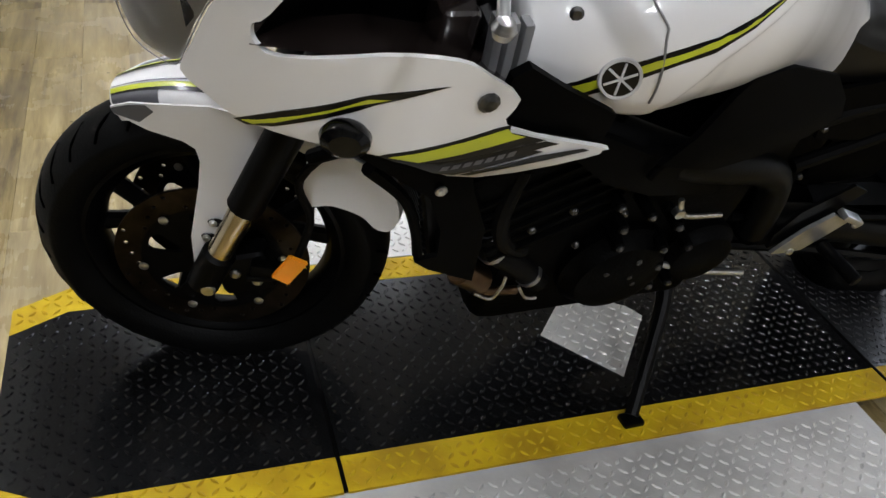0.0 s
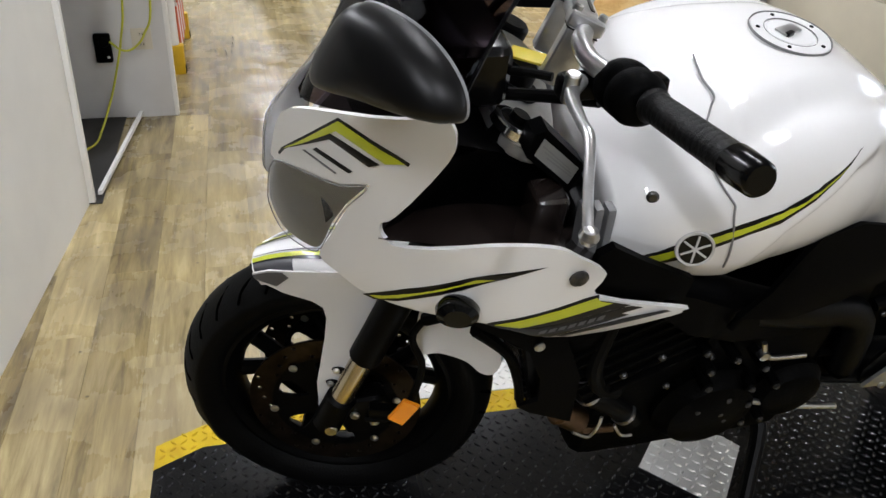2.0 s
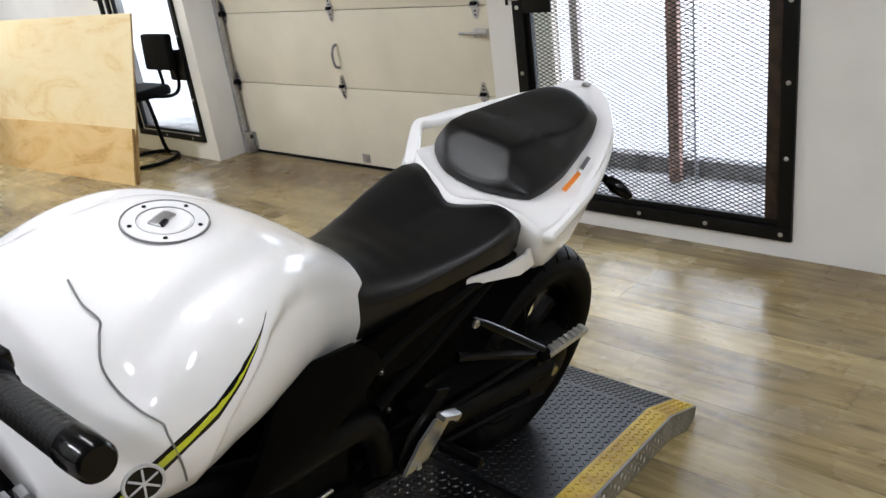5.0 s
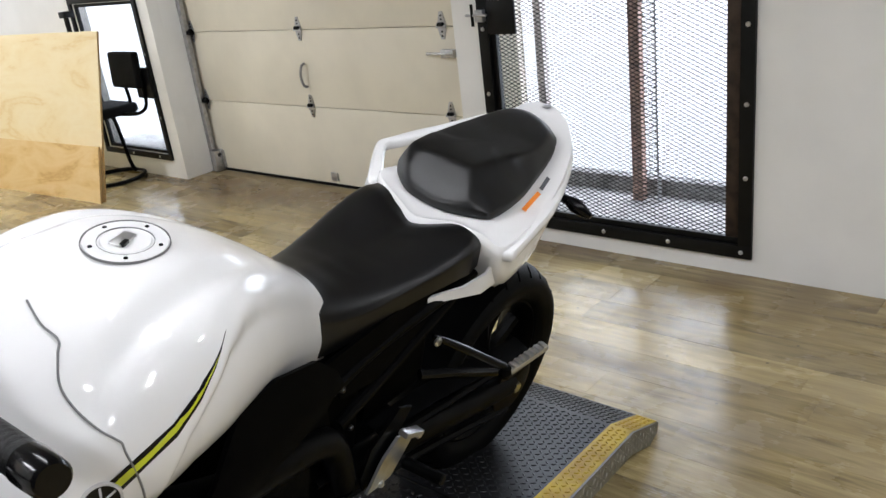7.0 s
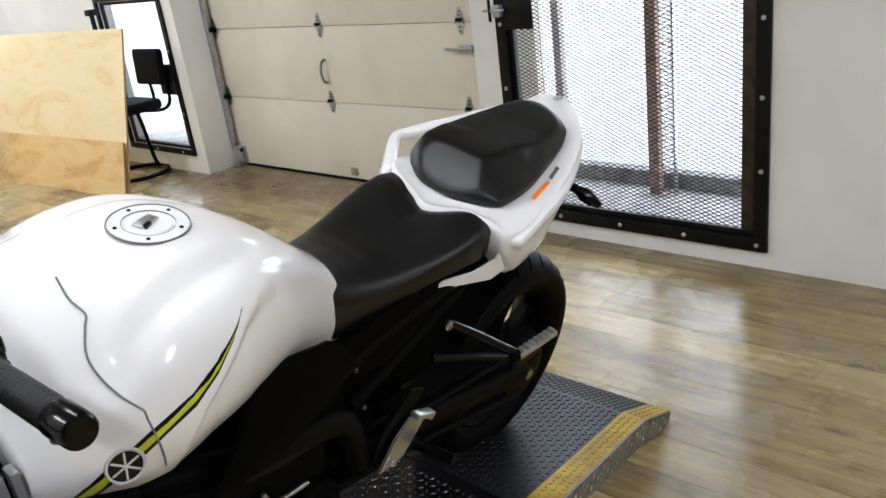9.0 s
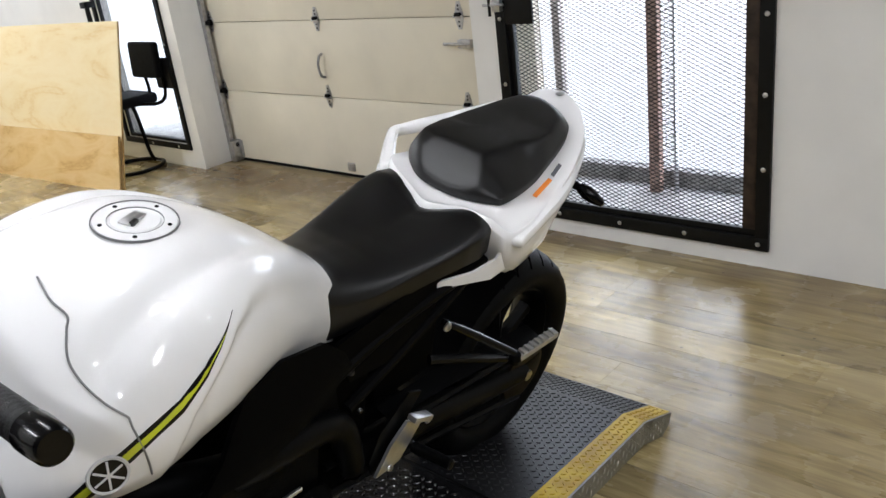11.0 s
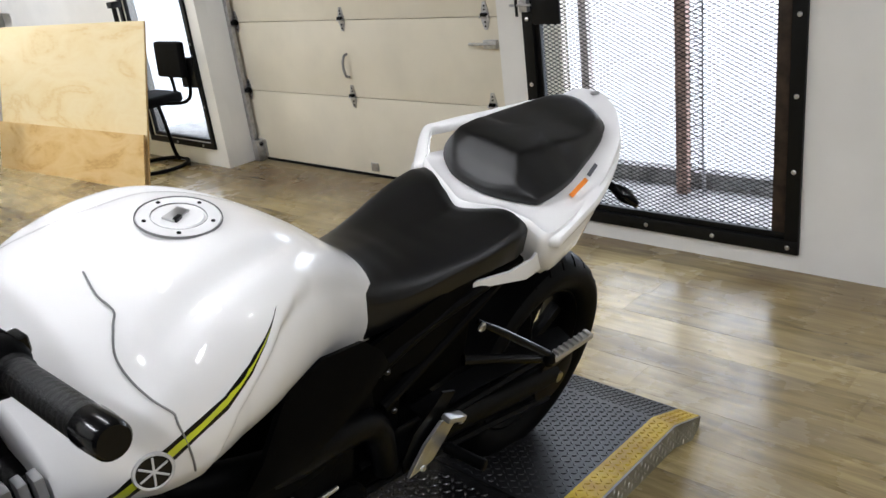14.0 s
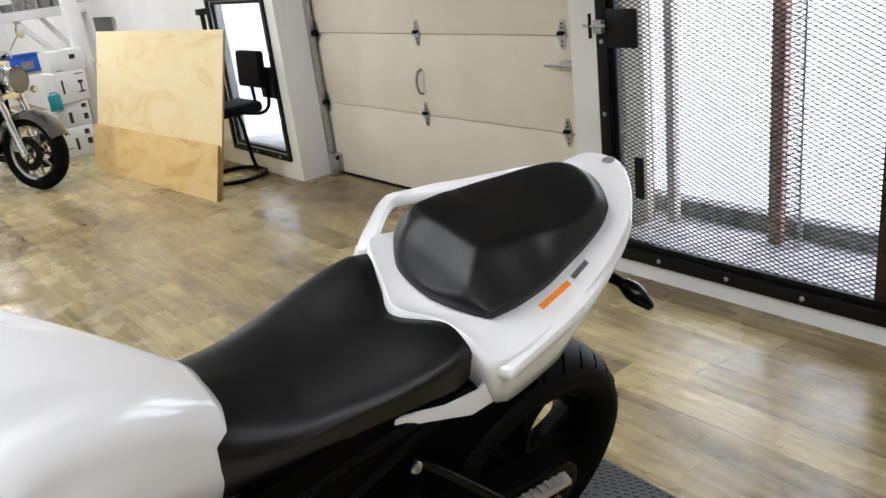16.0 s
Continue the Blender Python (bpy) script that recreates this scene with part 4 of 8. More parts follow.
def cruiser(m):
    b = thing("motorcycle", "chrome cruiser motorcycle with a round headlamp and pewter fenders", "motorcycle", m)
    small_wheel(b, "front_wheel", 0, 0.30, 0.062, 0.215, 10, CHROME, DISC, "black tyre on a bright cast rim")
    part("front_fender", arc_fender(0, 0.325, 0.075, 155, 15, 0.05), GREY_PAINT, b, "pewter front fender", 60)
    part("fender_trim", tube([(0.33 * math.cos(a), -0.082, 0.27 + 0.30 * math.sin(a)) for a in np.linspace(radians(150), radians(20), 12)], 0.006, 6, 2), CHROME, b)
    for s in (-1, 1):
        lg = part("fork_leg", rod((-0.01, s * 0.105, 0.28), (0.10, s * 0.105, 0.56), 0.036, 16, 0.006), CHROME, b, "polished fork leg")
        part("fork_tube", rod((0.09, s * 0.105, 0.55), (0.27, s * 0.105, 0.98), 0.027, 16), CHROME, lg)
        part("fork_cover", rod((0.15, s * 0.105, 0.70), (0.26, s * 0.105, 0.97), 0.036, 16, 0.004), CHROME, lg)
        part("caliper", bm_box((0.075, s * 0.09, 0.37), (0.07, 0.04, 0.10), 0.012), ALLOY, lg)
        sg = part("turn_signal", tube([(0.18, s * 0.11, 0.78), (0.15, s * 0.20, 0.77)], 0.010, 8, 1), CHROME, b)
        part("signal_lens", lathe([(0, 0.03), (0.025, 0.022), (0.034, 0), (0.02, -0.035), (0, -0.04)], 16, Matrix.Translation((0.14, s * 0.235, 0.77)) @ Matrix.Rotation(radians(-90), 4, "Y")), AMBER if s > 9 else CHROME, sg)
        mr_ = part("mirror", tube([(0.38, s * 0.30, 1.07), (0.36, s * 0.36, 1.16), (0.36, s * 0.40, 1.20)], 0.006), CHROME, b)
        part("mirror_head", lathe([(0, 0.02), (0.03, 0.018), (0.055, 0.0), (0, -0.004)], 18, Matrix.Translation((0.36, s * 0.42, 1.22)) @ Matrix.Rotation(radians(-90), 4, "Y")), CHROME, mr_)
        part("grip", rod((0.52, s * 0.36, 1.03), (0.62, s * 0.43, 1.00), 0.018, 12, 0.003), GRIP, b)
        part("lever", tube([(0.44, s * 0.29, 1.06), (0.47, s * 0.36, 1.04), (0.55, s * 0.46, 1.01)], 0.007), CHROME, b)
    part("handlebar", tube([(0.56, -0.40, 1.02), (0.45, -0.31, 1.06), (0.34, -0.16, 1.05), (0.30, 0, 1.02), (0.34, 0.16, 1.05), (0.45, 0.31, 1.06), (0.56, 0.40, 1.02)], 0.0135, 12), CHROME, b, "chrome handlebar")
    part("top_clamp", bm_box((0.27, 0, 0.985), (0.09, 0.26, 0.035), 0.012), CHROME, b)
    part("lower_clamp", bm_box((0.18, 0, 0.74), (0.08, 0.26, 0.05), 0.012), CHROME, b)
    hl_ = part("headlamp", lathe([(0, -0.11), (0.05, -0.105), (0.085, -0.06), (0.098, 0.0), (0.104, 0.03), (0.098, 0.038)], 32, Matrix.Translation((0.07, 0, 0.86)) @ Matrix.Rotation(radians(-90), 4, "Y")), CHROME, b, "chrome headlamp shell")
    part("reflector", lathe([(0, 0.0), (0.05, 0.012), (0.092, 0.036)], 32, Matrix.Translation((0.072, 0, 0.86)) @ Matrix.Rotation(radians(-90), 4, "Y")), SILVER_PAINT, hl_)
    part("lens", lathe([(0, 0.048), (0.05, 0.044), (0.096, 0.036)], 32, Matrix.Translation((0.071, 0, 0.86)) @ Matrix.Rotation(radians(-90), 4, "Y")), CLEAR, hl_, "clear glass lens")
    # bars turned on the steering lock
    turn = Matrix.Translation((0.22, 0, 0)) @ Matrix.Rotation(radians(19), 4, "Z") @ Matrix.Translation((-0.22, 0, 0))
    for ob in list(b.children_recursive):
        ob.data.transform(turn)
    part("fuel_tank", lump([0.34, 0.40, 0.52, 0.70, 0.85, 0.95], [0.90, 0.96, 1.0, 0.97, 0.90, 0.84], [0.78, 0.74, 0.74, 0.74, 0.74, 0.76], [0.06, 0.14, 0.18, 0.17, 0.13, 0.08]), DARK_PAINT, b, "dark fuel tank", 60)
    part("saddle", lump([0.90, 1.0, 1.15, 1.30, 1.5, 1.7], [0.80, 0.78, 0.74, 0.80, 0.86, 0.84], [0.70, 0.66, 0.64, 0.66, 0.74, 0.78], [0.09, 0.14, 0.19, 0.16, 0.13, 0.08]), VINYL, b, "black saddle", 60)
    small_wheel(b, "rear_wheel", 1.65, 0.31, 0.085, 0.20, 10, CHROME, DISC, "black rear tyre on a bright cast rim", (1,))
    part("rear_fender", arc_fender(1.65, 0.345, 0.10, 150, 10, 0.06), DARK_PAINT, b, "dark rear fender", 60)
    part("engine_block", bm_box((0.75, 0, 0.40), (0.42, 0.24, 0.30), 0.04, None, 3), ENGINE, b)
    for k, sg_ in ((0, -0.5), (1, 0.5)):
        cy = part("cylinder", rod((0.74, 0, 0.45), (0.74 + 0.30 * math.sin(sg_), 0, 0.45 + 0.30 * math.cos(sg_)), 0.085, 20, 0.01), ENGINE, b)
        for q in range(6):
            t_ = 0.12 + 0.03 * q
            part("cooling_fin", rod((0.74 + t_ * math.sin(sg_), 0, 0.45 + t_ * math.cos(sg_)), (0.74 + (t_ + 0.008) * math.sin(sg_), 0, 0.45 + (t_ + 0.008) * math.cos(sg_)), 0.105, 20), ALLOY, cy)
    part("air_cleaner", lathe([(0, 0.05), (0.07, 0.045), (0.09, 0.02), (0.09, 0)], 24, Matrix.Translation((0.74, 0.12, 0.66)) @ Matrix.Rotation(radians(-90), 4, "X")), CHROME, b)
    for s in (-1, 1):
        part("frame_tube", tube([(0.30, s * 0.04, 0.86), (0.42, s * 0.10, 0.55), (0.50, s * 0.13, 0.22), (0.95, s * 0.13, 0.20), (1.2, s * 0.12, 0.45)], 0.019), BLACK_METAL, b)
        part("exhaust", tube([(0.60, s * 0.15, 0.58), (0.52, s * 0.17, 0.40), (0.62, s * 0.17, 0.24), (1.0, s * 0.18, 0.21), (1.9, s * 0.18, 0.24)], [0.022, 0.022, 0.024, 0.04, 0.042]), CHROME, b, "chrome exhaust pipe")
    part("radiator", bm_box((0.40, 0, 0.45), (0.04, 0.22, 0.32), 0.008), BLACK_METAL, b)
    part("crash_bar", tube([(0.46, 0.10, 0.62), (0.45, 0.30, 0.50), (0.46, 0.32, 0.35), (0.50, 0.14, 0.24)], 0.015), CHROME, b)
    part("crash_bar", tube([(0.46, -0.10, 0.62), (0.45, -0.30, 0.50), (0.46, -0.32, 0.35), (0.50, -0.14, 0.24)], 0.015), CHROME, b)
    part("side_stand", tube([(0.85, -0.12, 0.22), (0.9, -0.26, 0.05), (0.92, -0.30, 0.02)], 0.012), CHROME, b)
    return b


def naked_bike(label, m, fender, body_, R=0.285, steer=0):
    b = thing("motorcycle", label, "motorcycle", m)
    small_wheel(b, "front_wheel", 0, R, 0.06, 0.21, 5, BLACK_METAL, ALLOY, "black tyre on a black cast rim")
    part("front_fender", arc_fender(0, R + 0.03, 0.066, 125, 35, 0.05), fender, b, "", 60)
    for s in (-1, 1):
        lg = part("fork_leg", rod((-0.01, s * 0.10, 0.26), (0.11, s * 0.10, 0.55), 0.028, 14, 0.005), BLACK_METAL, b)
        part("fork_tube", rod((0.10, s * 0.10, 0.53), (0.27, s * 0.10, 0.96), 0.024, 14), SILVER_PAINT, lg)
        part("caliper", bm_box((0.07, s * 0.085, 0.31), (0.07, 0.04, 0.09), 0.01), BLACK_METAL, lg)
        part("fender_side", sheet([(-0.10, 0.50), (0.05, 0.60), (0.14, 0.58), (0.09, 0.40), (0.04, 0.36), (0.0, 0.46)], lambda a, c, s=s: (a, s * 0.072, c), 0.004, 0.05), fender, b)
        part("grip", rod((0.33, s * 0.24, 1.03), (0.38, s * 0.38, 1.0), 0.018, 12, 0.003), GRIP, b)
        part("turn_signal", rod((0.14, s * 0.10, 0.80), (0.14, s * 0.22, 0.80), 0.016, 10, 0.006), BLACK_PLASTIC, b)
        mr_ = part("mirror", tube([(0.32, s * 0.22, 1.03), (0.30, s * 0.30, 1.16), (0.30, s * 0.34, 1.20)], 0.007), BLACK_METAL, b)
        part("mirror_head", bm_box((0.30, s * 0.38, 1.22), (0.03, 0.13, 0.07), 0.02, None, 3), BLACK_PLASTIC, mr_)
        part("frame_tube", tube([(0.32, s * 0.06, 0.86), (0.55, s * 0.15, 0.74), (0.90, s * 0.14, 0.56), (0.95, s * 0.12, 0.36)], 0.028), BLACK_METAL, b)
        part("swingarm", tube([(0.93, s * 0.10, 0.38), (1.38, s * 0.12, R)], 0.03), BLACK_METAL, b)
    if steer:
        turn = Matrix.Translation((0.2, 0, 0)) @ Matrix.Rotation(radians(steer), 4, "Z") @ Matrix.Translation((-0.2, 0, 0))
        for ob in b.children_recursive:
            if not ob.name.startswith(("frame_tube", "swingarm")):
                ob.data.transform(turn)
    part("handlebar", tube([(0.38, -0.36, 1.0), (0.31, -0.18, 1.04), (0.29, 0, 1.02), (0.31, 0.18, 1.04), (0.38, 0.36, 1.0)], 0.012), BLACK_METAL, b)
    part("headlamp", lump([0.02, 0.06, 0.14, 0.24], [0.86, 0.93, 0.98, 1.02], [0.80, 0.76, 0.76, 0.80], [0.05, 0.11, 0.13, 0.12], 10), body_, b, "dark headlamp cowl", 60)
    part("lens", sheet(circle_pts(0.075, 18), lambda a, c: (0.015 + 1.2 * (a * a + c * c), a, 0.85 + c), 0.0, 0.03), SILVER_PAINT, b)
    part("fuel_tank", lump([0.36, 0.42, 0.55, 0.70, 0.82], [0.92, 0.99, 1.02, 0.97, 0.86], [0.80, 0.76, 0.76, 0.76, 0.77], [0.08, 0.17, 0.19, 0.16, 0.10]), body_, b, "", 60)
    part("saddle", lump([0.80, 0.92, 1.05, 1.2, 1.45], [0.85, 0.82, 0.82, 0.90, 0.95], [0.76, 0.74, 0.73, 0.78, 0.88], [0.09, 0.13, 0.14, 0.12, 0.07]), VINYL, b, "black saddle", 60)
    part("tail_cowl", lump([1.10, 1.25, 1.5, 1.62], [0.84, 0.88, 0.94, 0.93], [0.74, 0.76, 0.85, 0.89], [0.12, 0.12, 0.09, 0.04]), body_, b, "", 60)
    part("engine_block", bm_box((0.66, 0, 0.46), (0.42, 0.34, 0.40), 0.05, None, 3), ENGINE, b)
    part("radiator", bm_box((0.36, 0, 0.56), (0.04, 0.30, 0.28), 0.008), BLACK_METAL, b)
    part("exhaust", tube([(0.50, 0.10, 0.40), (0.48, 0.10, 0.25), (0.8, 0.12, 0.20), (1.15, 0.16, 0.26), (1.5, 0.18, 0.42)], [0.02, 0.022, 0.03, 0.045, 0.048]), ALLOY, b, "brushed exhaust")
    small_wheel(b, "rear_wheel", 1.40, R, 0.085, 0.21, 5, BLACK_METAL, DISC, "black rear tyre", (1,))
    part("side_stand", tube([(0.75, -0.12, 0.25), (0.80, -0.26, 0.05), (0.82, -0.30, 0.03)], 0.012), BLACK_METAL, b)
    return b


def circle_pts(r, n):
    return [(r * math.cos(2 * math.pi * k / n), r * math.sin(2 * math.pi * k / n)) for k in range(n)]


cruiser(heading(3.46, 6.86, 0.22, -0.97, 0.10) @ Matrix.Diagonal((1.12, 1.12, 1.12, 1)) @ Matrix.Translation((-0.012, 0.072, 0)))
naked_bike("dark naked motorcycle with a white front fender", heading(1.69, 6.98, 0.02, -1.0, 0.12) @ Matrix.Translation((-0.02, 0.09, 0)), WHITE_PAINT, DARK_PAINT, steer=26)
naked_bike("dark parked motorcycle with a pale tail", heading(2.75, 10.6, 0.5, -0.85, 0.12), BLACK_PLASTIC, DARK_PAINT)
naked_bike("black parked motorcycle in a row of others", heading(3.45, 10.9, 0.35, -0.9, 0.12), BLACK_PLASTIC, BLACK_PLASTIC)
naked_bike("black parked motorcycle beside the tool cart", heading(1.95, 10.4, 0.2, -0.95, 0.12), SILVER_PAINT, DARK_PAINT)


# cartons beside the post
def carton(c, s, turn, label, marks):
    ob = thing("carton", label, "carton", pose(c[0], c[1], c[2], 0, 0, turn))
    part("box", bm_box((0, 0, s[2] / 2), s, 0.006), CARTON, ob)
    part("tape", bm_box((0, 0, s[2] + 0.001), (0.05, s[1] - 0.01, 0.003)), PLATE_BEIGE, ob)
    for x, z, w, h in marks:
        part("print_mark", bm_box((x, -s[1] / 2 - 0.001, z), (w, 0.003, h)), PRINT, ob)
    return ob


carton((4.14, 8.14, 0.0), (0.34, 0.30, 0.30), 4, "white printed carton at the foot of a stack", [(0.10, 0.24, 0.05, 0.05), (0.11, 0.14, 0.05, 0.06), (-0.02, 0.13, 0.03, 0.12), (-0.10, 0.10, 0.06, 0.008)])
carton((4.17, 8.15, 0.302), (0.33, 0.30, 0.25), 2, "white printed carton in a stack", [(0.11, 0.20, 0.05, 0.04), (0.11, 0.09, 0.045, 0.06), (-0.04, 0.10, 0.035, 0.11)])
carton((4.20, 8.14, 0.554), (0.34, 0.30, 0.30), 5, "white carton printed with a small picture", [(0.10, 0.27, 0.09, 0.008), (0.10, 0.19, 0.05, 0.03), (0.10, 0.13, 0.015, 0.10), (0.10, 0.09, 0.07, 0.015), (-0.08, 0.16, 0.02, 0.14)])
carton((4.23, 8.15, 0.856), (0.35, 0.30, 0.21), 3, "white printed carton on top of a stack", [(0.06, 0.14, 0.055, 0.045), (-0.10, 0.02, 0.06, 0.008)])
tl = thing("plastic_case", "teal plastic case against a carton", "case", pose(4.02, 7.97, 0.50))
part("shell", bm_box((0, 0, 0.08), (0.12, 0.05, 0.16), 0.012), TEAL, tl)
part("handle", tube([(-0.03, 0, 0.16), (-0.03, 0, 0.18), (0.03, 0, 0.18), (0.03, 0, 0.16)], 0.006), TEAL, tl)

# low white shelf with crates behind the cruiser
sh_ = thing("white_shelf", "white timber shelf with sloping braces", "shelf")
part("front_beam", bm_box((4.25, 9.2, 1.415), (1.3, 0.06, 0.10), 0.005), WHITE_WALL, sh_, "white front beam")
part("shelf_board", bm_box((4.25, 9.5, 1.455), (1.3, 0.6, 0.02), 0.002), WHITE_WALL, sh_)
part("brace", bm_box((0, 0, 0), (0.06, 0.05, 0.66), 0.004, Matrix.Translation((4.33, 9.24, 1.14)) @ Matrix.Rotation(-0.70, 4, "Y")), WHITE_WALL, sh_, "sloping white brace")
part("brace", bm_box((0, 0, 0), (0.05, 0.05, 0.5), 0.004, Matrix.Translation((4.58, 9.40, 1.17)) @ Matrix.Rotation(-0.60, 4, "Y")), WHITE_WALL, sh_, "sloping white brace")
part("lower_board", bm_box((4.2, 9.0, 0.84), (1.2, 0.5, 0.03), 0.003), WHITE_WALL, sh_)
part("upright", bm_box((3.62, 9.25, 0.72), (0.06, 0.06, 1.44), 0.004), WHITE_WALL, sh_)
part("upright", bm_box((4.82, 9.25, 0.72), (0.06, 0.06, 1.44), 0.004), WHITE_WALL, sh_)
cb = thing("crate", "blue plastic crate on a shelf", "crate", pose(3.98, 8.86, 0.857))
part("tray", merge(bm_box((0, -0.13, 0.09), (0.40, 0.012, 0.18), 0.004), bm_box((0, 0.13, 0.09), (0.40, 0.012, 0.18), 0.004), bm_box((-0.2, 0, 0.09), (0.012, 0.27, 0.18), 0.004), bm_box((0.2, 0, 0.09), (0.012, 0.27, 0.18), 0.004), bm_box((0, 0, 0.008), (0.40, 0.26, 0.014))), BLUE_PLASTIC, cb)
part("rim", bm_box((0, -0.14, 0.175), (0.42, 0.014, 0.02), 0.004), BLUE_PLASTIC, cb)
part("paper_label", bm_box((0.05, -0.139, 0.07), (0.12, 0.003, 0.08)), WHITE_STICKER, cb)
rg = random.Random(8)
for k in range(9):
    jb = thing("stored_box", "dusty grey box stored on a shelf", "box", pose(3.72 + 0.13 * k, 9.32 + 0.1 * rg.random(), 1.466, 0, 0, rg.uniform(-12, 12)), "boxes on the shelf")
    h = rg.uniform(0.06, 0.2)
    part("box", bm_box((0, 0, h / 2), (rg.uniform(0.07, 0.11), 0.16, h), 0.006), JUNK if k % 3 else WHITE_STICKER, jb)
    part("lid", bm_box((0, 0, h), (0.112, 0.165, 0.02), 0.004), JUNK, jb)

# cantilever office chair by the side window
oc = thing("office_chair", "black upholstered office chair on a round tube loop base", "chair")
part("seat", bm_box((4.68, 5.36, 0.58), (0.42, 0.42, 0.085), 0.035, None, 3), CHAIR_CLOTH, oc, "black padded seat")
part("backrest", bm_box((0, 0, 0), (0.065, 0.38, 0.28), 0.03, Matrix.Translation((4.80, 5.06, 0.895)) @ Matrix.Rotation(0.08, 4, "Y"), 3), CHAIR_CLOTH, oc, "black padded backrest")
for s in (-1, 1):
    part("back_bar", tube([(4.72, 5.30 + s * 0.06, 0.55), (4.80, 5.12 + s * 0.10, 0.55), (4.845, 5.07 + s * 0.12, 0.62), (4.835, 5.06 + s * 0.13, 0.80)], 0.014), BLACK_METAL, oc)
part("loop_base", tube([(4.66 + 0.25 * math.cos(a), 5.42 + 0.25 * math.sin(a), 0.018) for a in np.linspace(0, 2 * math.pi, 33)], 0.016, 10, 1), BLACK_METAL, oc, "round black tube base")
part("upright", tube([(4.86, 5.40, 0.022), (4.83, 5.41, 0.12), (4.76, 5.36, 0.50), (4.68, 5.36, 0.55)], 0.016), BLACK_METAL, oc)


# ---- shape of the tank, as functions of the distance along the machine ----
T_U = [0.29, 0.34, 0.40, 0.48, 0.56, 0.62, 0.70, 0.78, 0.84, 0.885]
T_TOP = [0.975, 1.012, 1.040, 1.064, 1.075, 1.072, 1.040, 0.985, 0.938, 0.895]
T_HALF = [0.186, 0.212, 0.228, 0.240, 0.236, 0.222, 0.186, 0.142, 0.115, 0.10]
T_LOW = [0.872, 0.852, 0.838, 0.838, 0.850, 0.855, 0.842, 0.805, 0.768, 0.745]
SECTION = [(0.0, 0.0), (0.25, 0.006), (0.48, 0.032), (0.68, 0.10), (0.84, 0.215), (0.95, 0.39), (1.0, 0.6), (0.985, 0.8), (0.93, 0.95), (0.90, 1.0)]


def tank_section(u):
    near = u + np.linspace(-0.035, 0.035, 9) * min(1.0, (u - 0.285) / 0.05, max(0.0, 0.90 - u) / 0.05)
    top, half, low = (float(np.mean(np.interp(near, T_U, k))) for k in (T_TOP, T_HALF, T_LOW))
    return [(half * a, top - (top - low) * b) for a, b in SECTION]


def smooth_section(u):
    p = [np.array(q, float) for q in tank_section(u)]
    out = []
    for i in range(len(p) - 1):
        a, b, c, d = (p[min(max(i + k, 0), len(p) - 1)] for k in (-1, 0, 1, 2))
        for k in range(9):
            t = k / 9
            out.append(0.5 * (2 * b + (c - a) * t + (2 * a - 5 * b + 4 * c - d) * t * t + (3 * b - a - 3 * c + d) * t**3))
    return out + [p[-1]]


def knee(u, sec):
    """Draws the flank in below a ridge, where the rider's knee goes."""
    ridge = float(np.interp(u, [0.43, 0.459, 0.48, 0.502, 0.55, 0.593, 0.639, 0.685, 0.733, 0.803, 0.846, 0.89], [0.79, 0.849, 0.905, 0.942, 0.980, 1.012, 1.027, 1.024, 1.000, 0.955, 0.918, 0.875]))
    a = float(np.interp(u, [0.43, 0.53, 0.68, 0.80, 0.90], [0.0, 1.0, 1.0, 0.55, 0.45]))
    soft = float(np.interp(u, [0.50, 0.60, 0.70], [0.022, 0.027, 0.050]))
    top = float(sec[0][1])
    half = max(float(q[0]) for q in sec)
    bend = float(np.interp(u, [0.36, 0.42, 0.45, 0.53, 0.60, 0.67, 0.76], [0.80, 0.77, 0.68, 0.575, 0.56, 0.50, 0.42]))
    hollow = float(np.interp(u, [0.33, 0.42, 0.55, 0.68, 0.76], [0.0, 0.010, 0.013, 0.010, 0.0]))
    out = []
    for v, w in sec:
        v, w = float(v), float(w)
        d = min(1.0, max(0.0, (ridge - w) / soft))
        # a shallow hollow between the crown and the flank
        w -= hollow * math.exp(-(((v / half) - bend) / 0.11) ** 2) if w > top - 0.11 else 0.0
        out.append((v - 0.015 * a * d * d * (3 - 2 * d) * min(1.0, v / 0.1), w))
    return out


def tank_v(u, w):
    """Side of the tank (towards the stand) at a place along it and a height."""
    sec = knee(u, smooth_section(u))
    ws, vs = [float(q[1]) for q in sec][::-1], [float(q[0]) for q in sec][::-1]
    return -float(np.interp(w, ws, vs))


# ---- the white motorcycle ----
BM = Matrix.Translation((1.33, 0.22, 0.30)) @ Matrix.Rotation(0.02, 4, "Z") @ Matrix.Rotation(0.29, 4, "X")
bike = thing("motorcycle", "white sport motorcycle with lime stripes, leaning on its stand", "motorcycle", BM)


def fair(u, w, W=0.26, u0=-0.14):
    s = min(1.0, max(-0.2, (u - u0) / 0.38))
    return -(W * (1 - max(0.0, 1 - s) ** 2.5) - 4.2 * max(0.0, 0.85 - w) ** 2)


def on_fair(lift_by=0.0):
    return lambda u, w: (u, fair(u, w) - lift_by, w)


def on_tank(lift_by=0.0):
    return lambda u, w: (u, tank_v(u, w) - lift_by, w)


def pt(name, bm, material, label="", parent=None, angle=35):
    return part(name, bm, material, parent or bike, label, angle)


def both(name, make, material, label="", parent=None, angle=35):
    pt(name, make(), material, label, parent, angle)
    return pt(name, flip_y(make()), material, label, parent, angle)


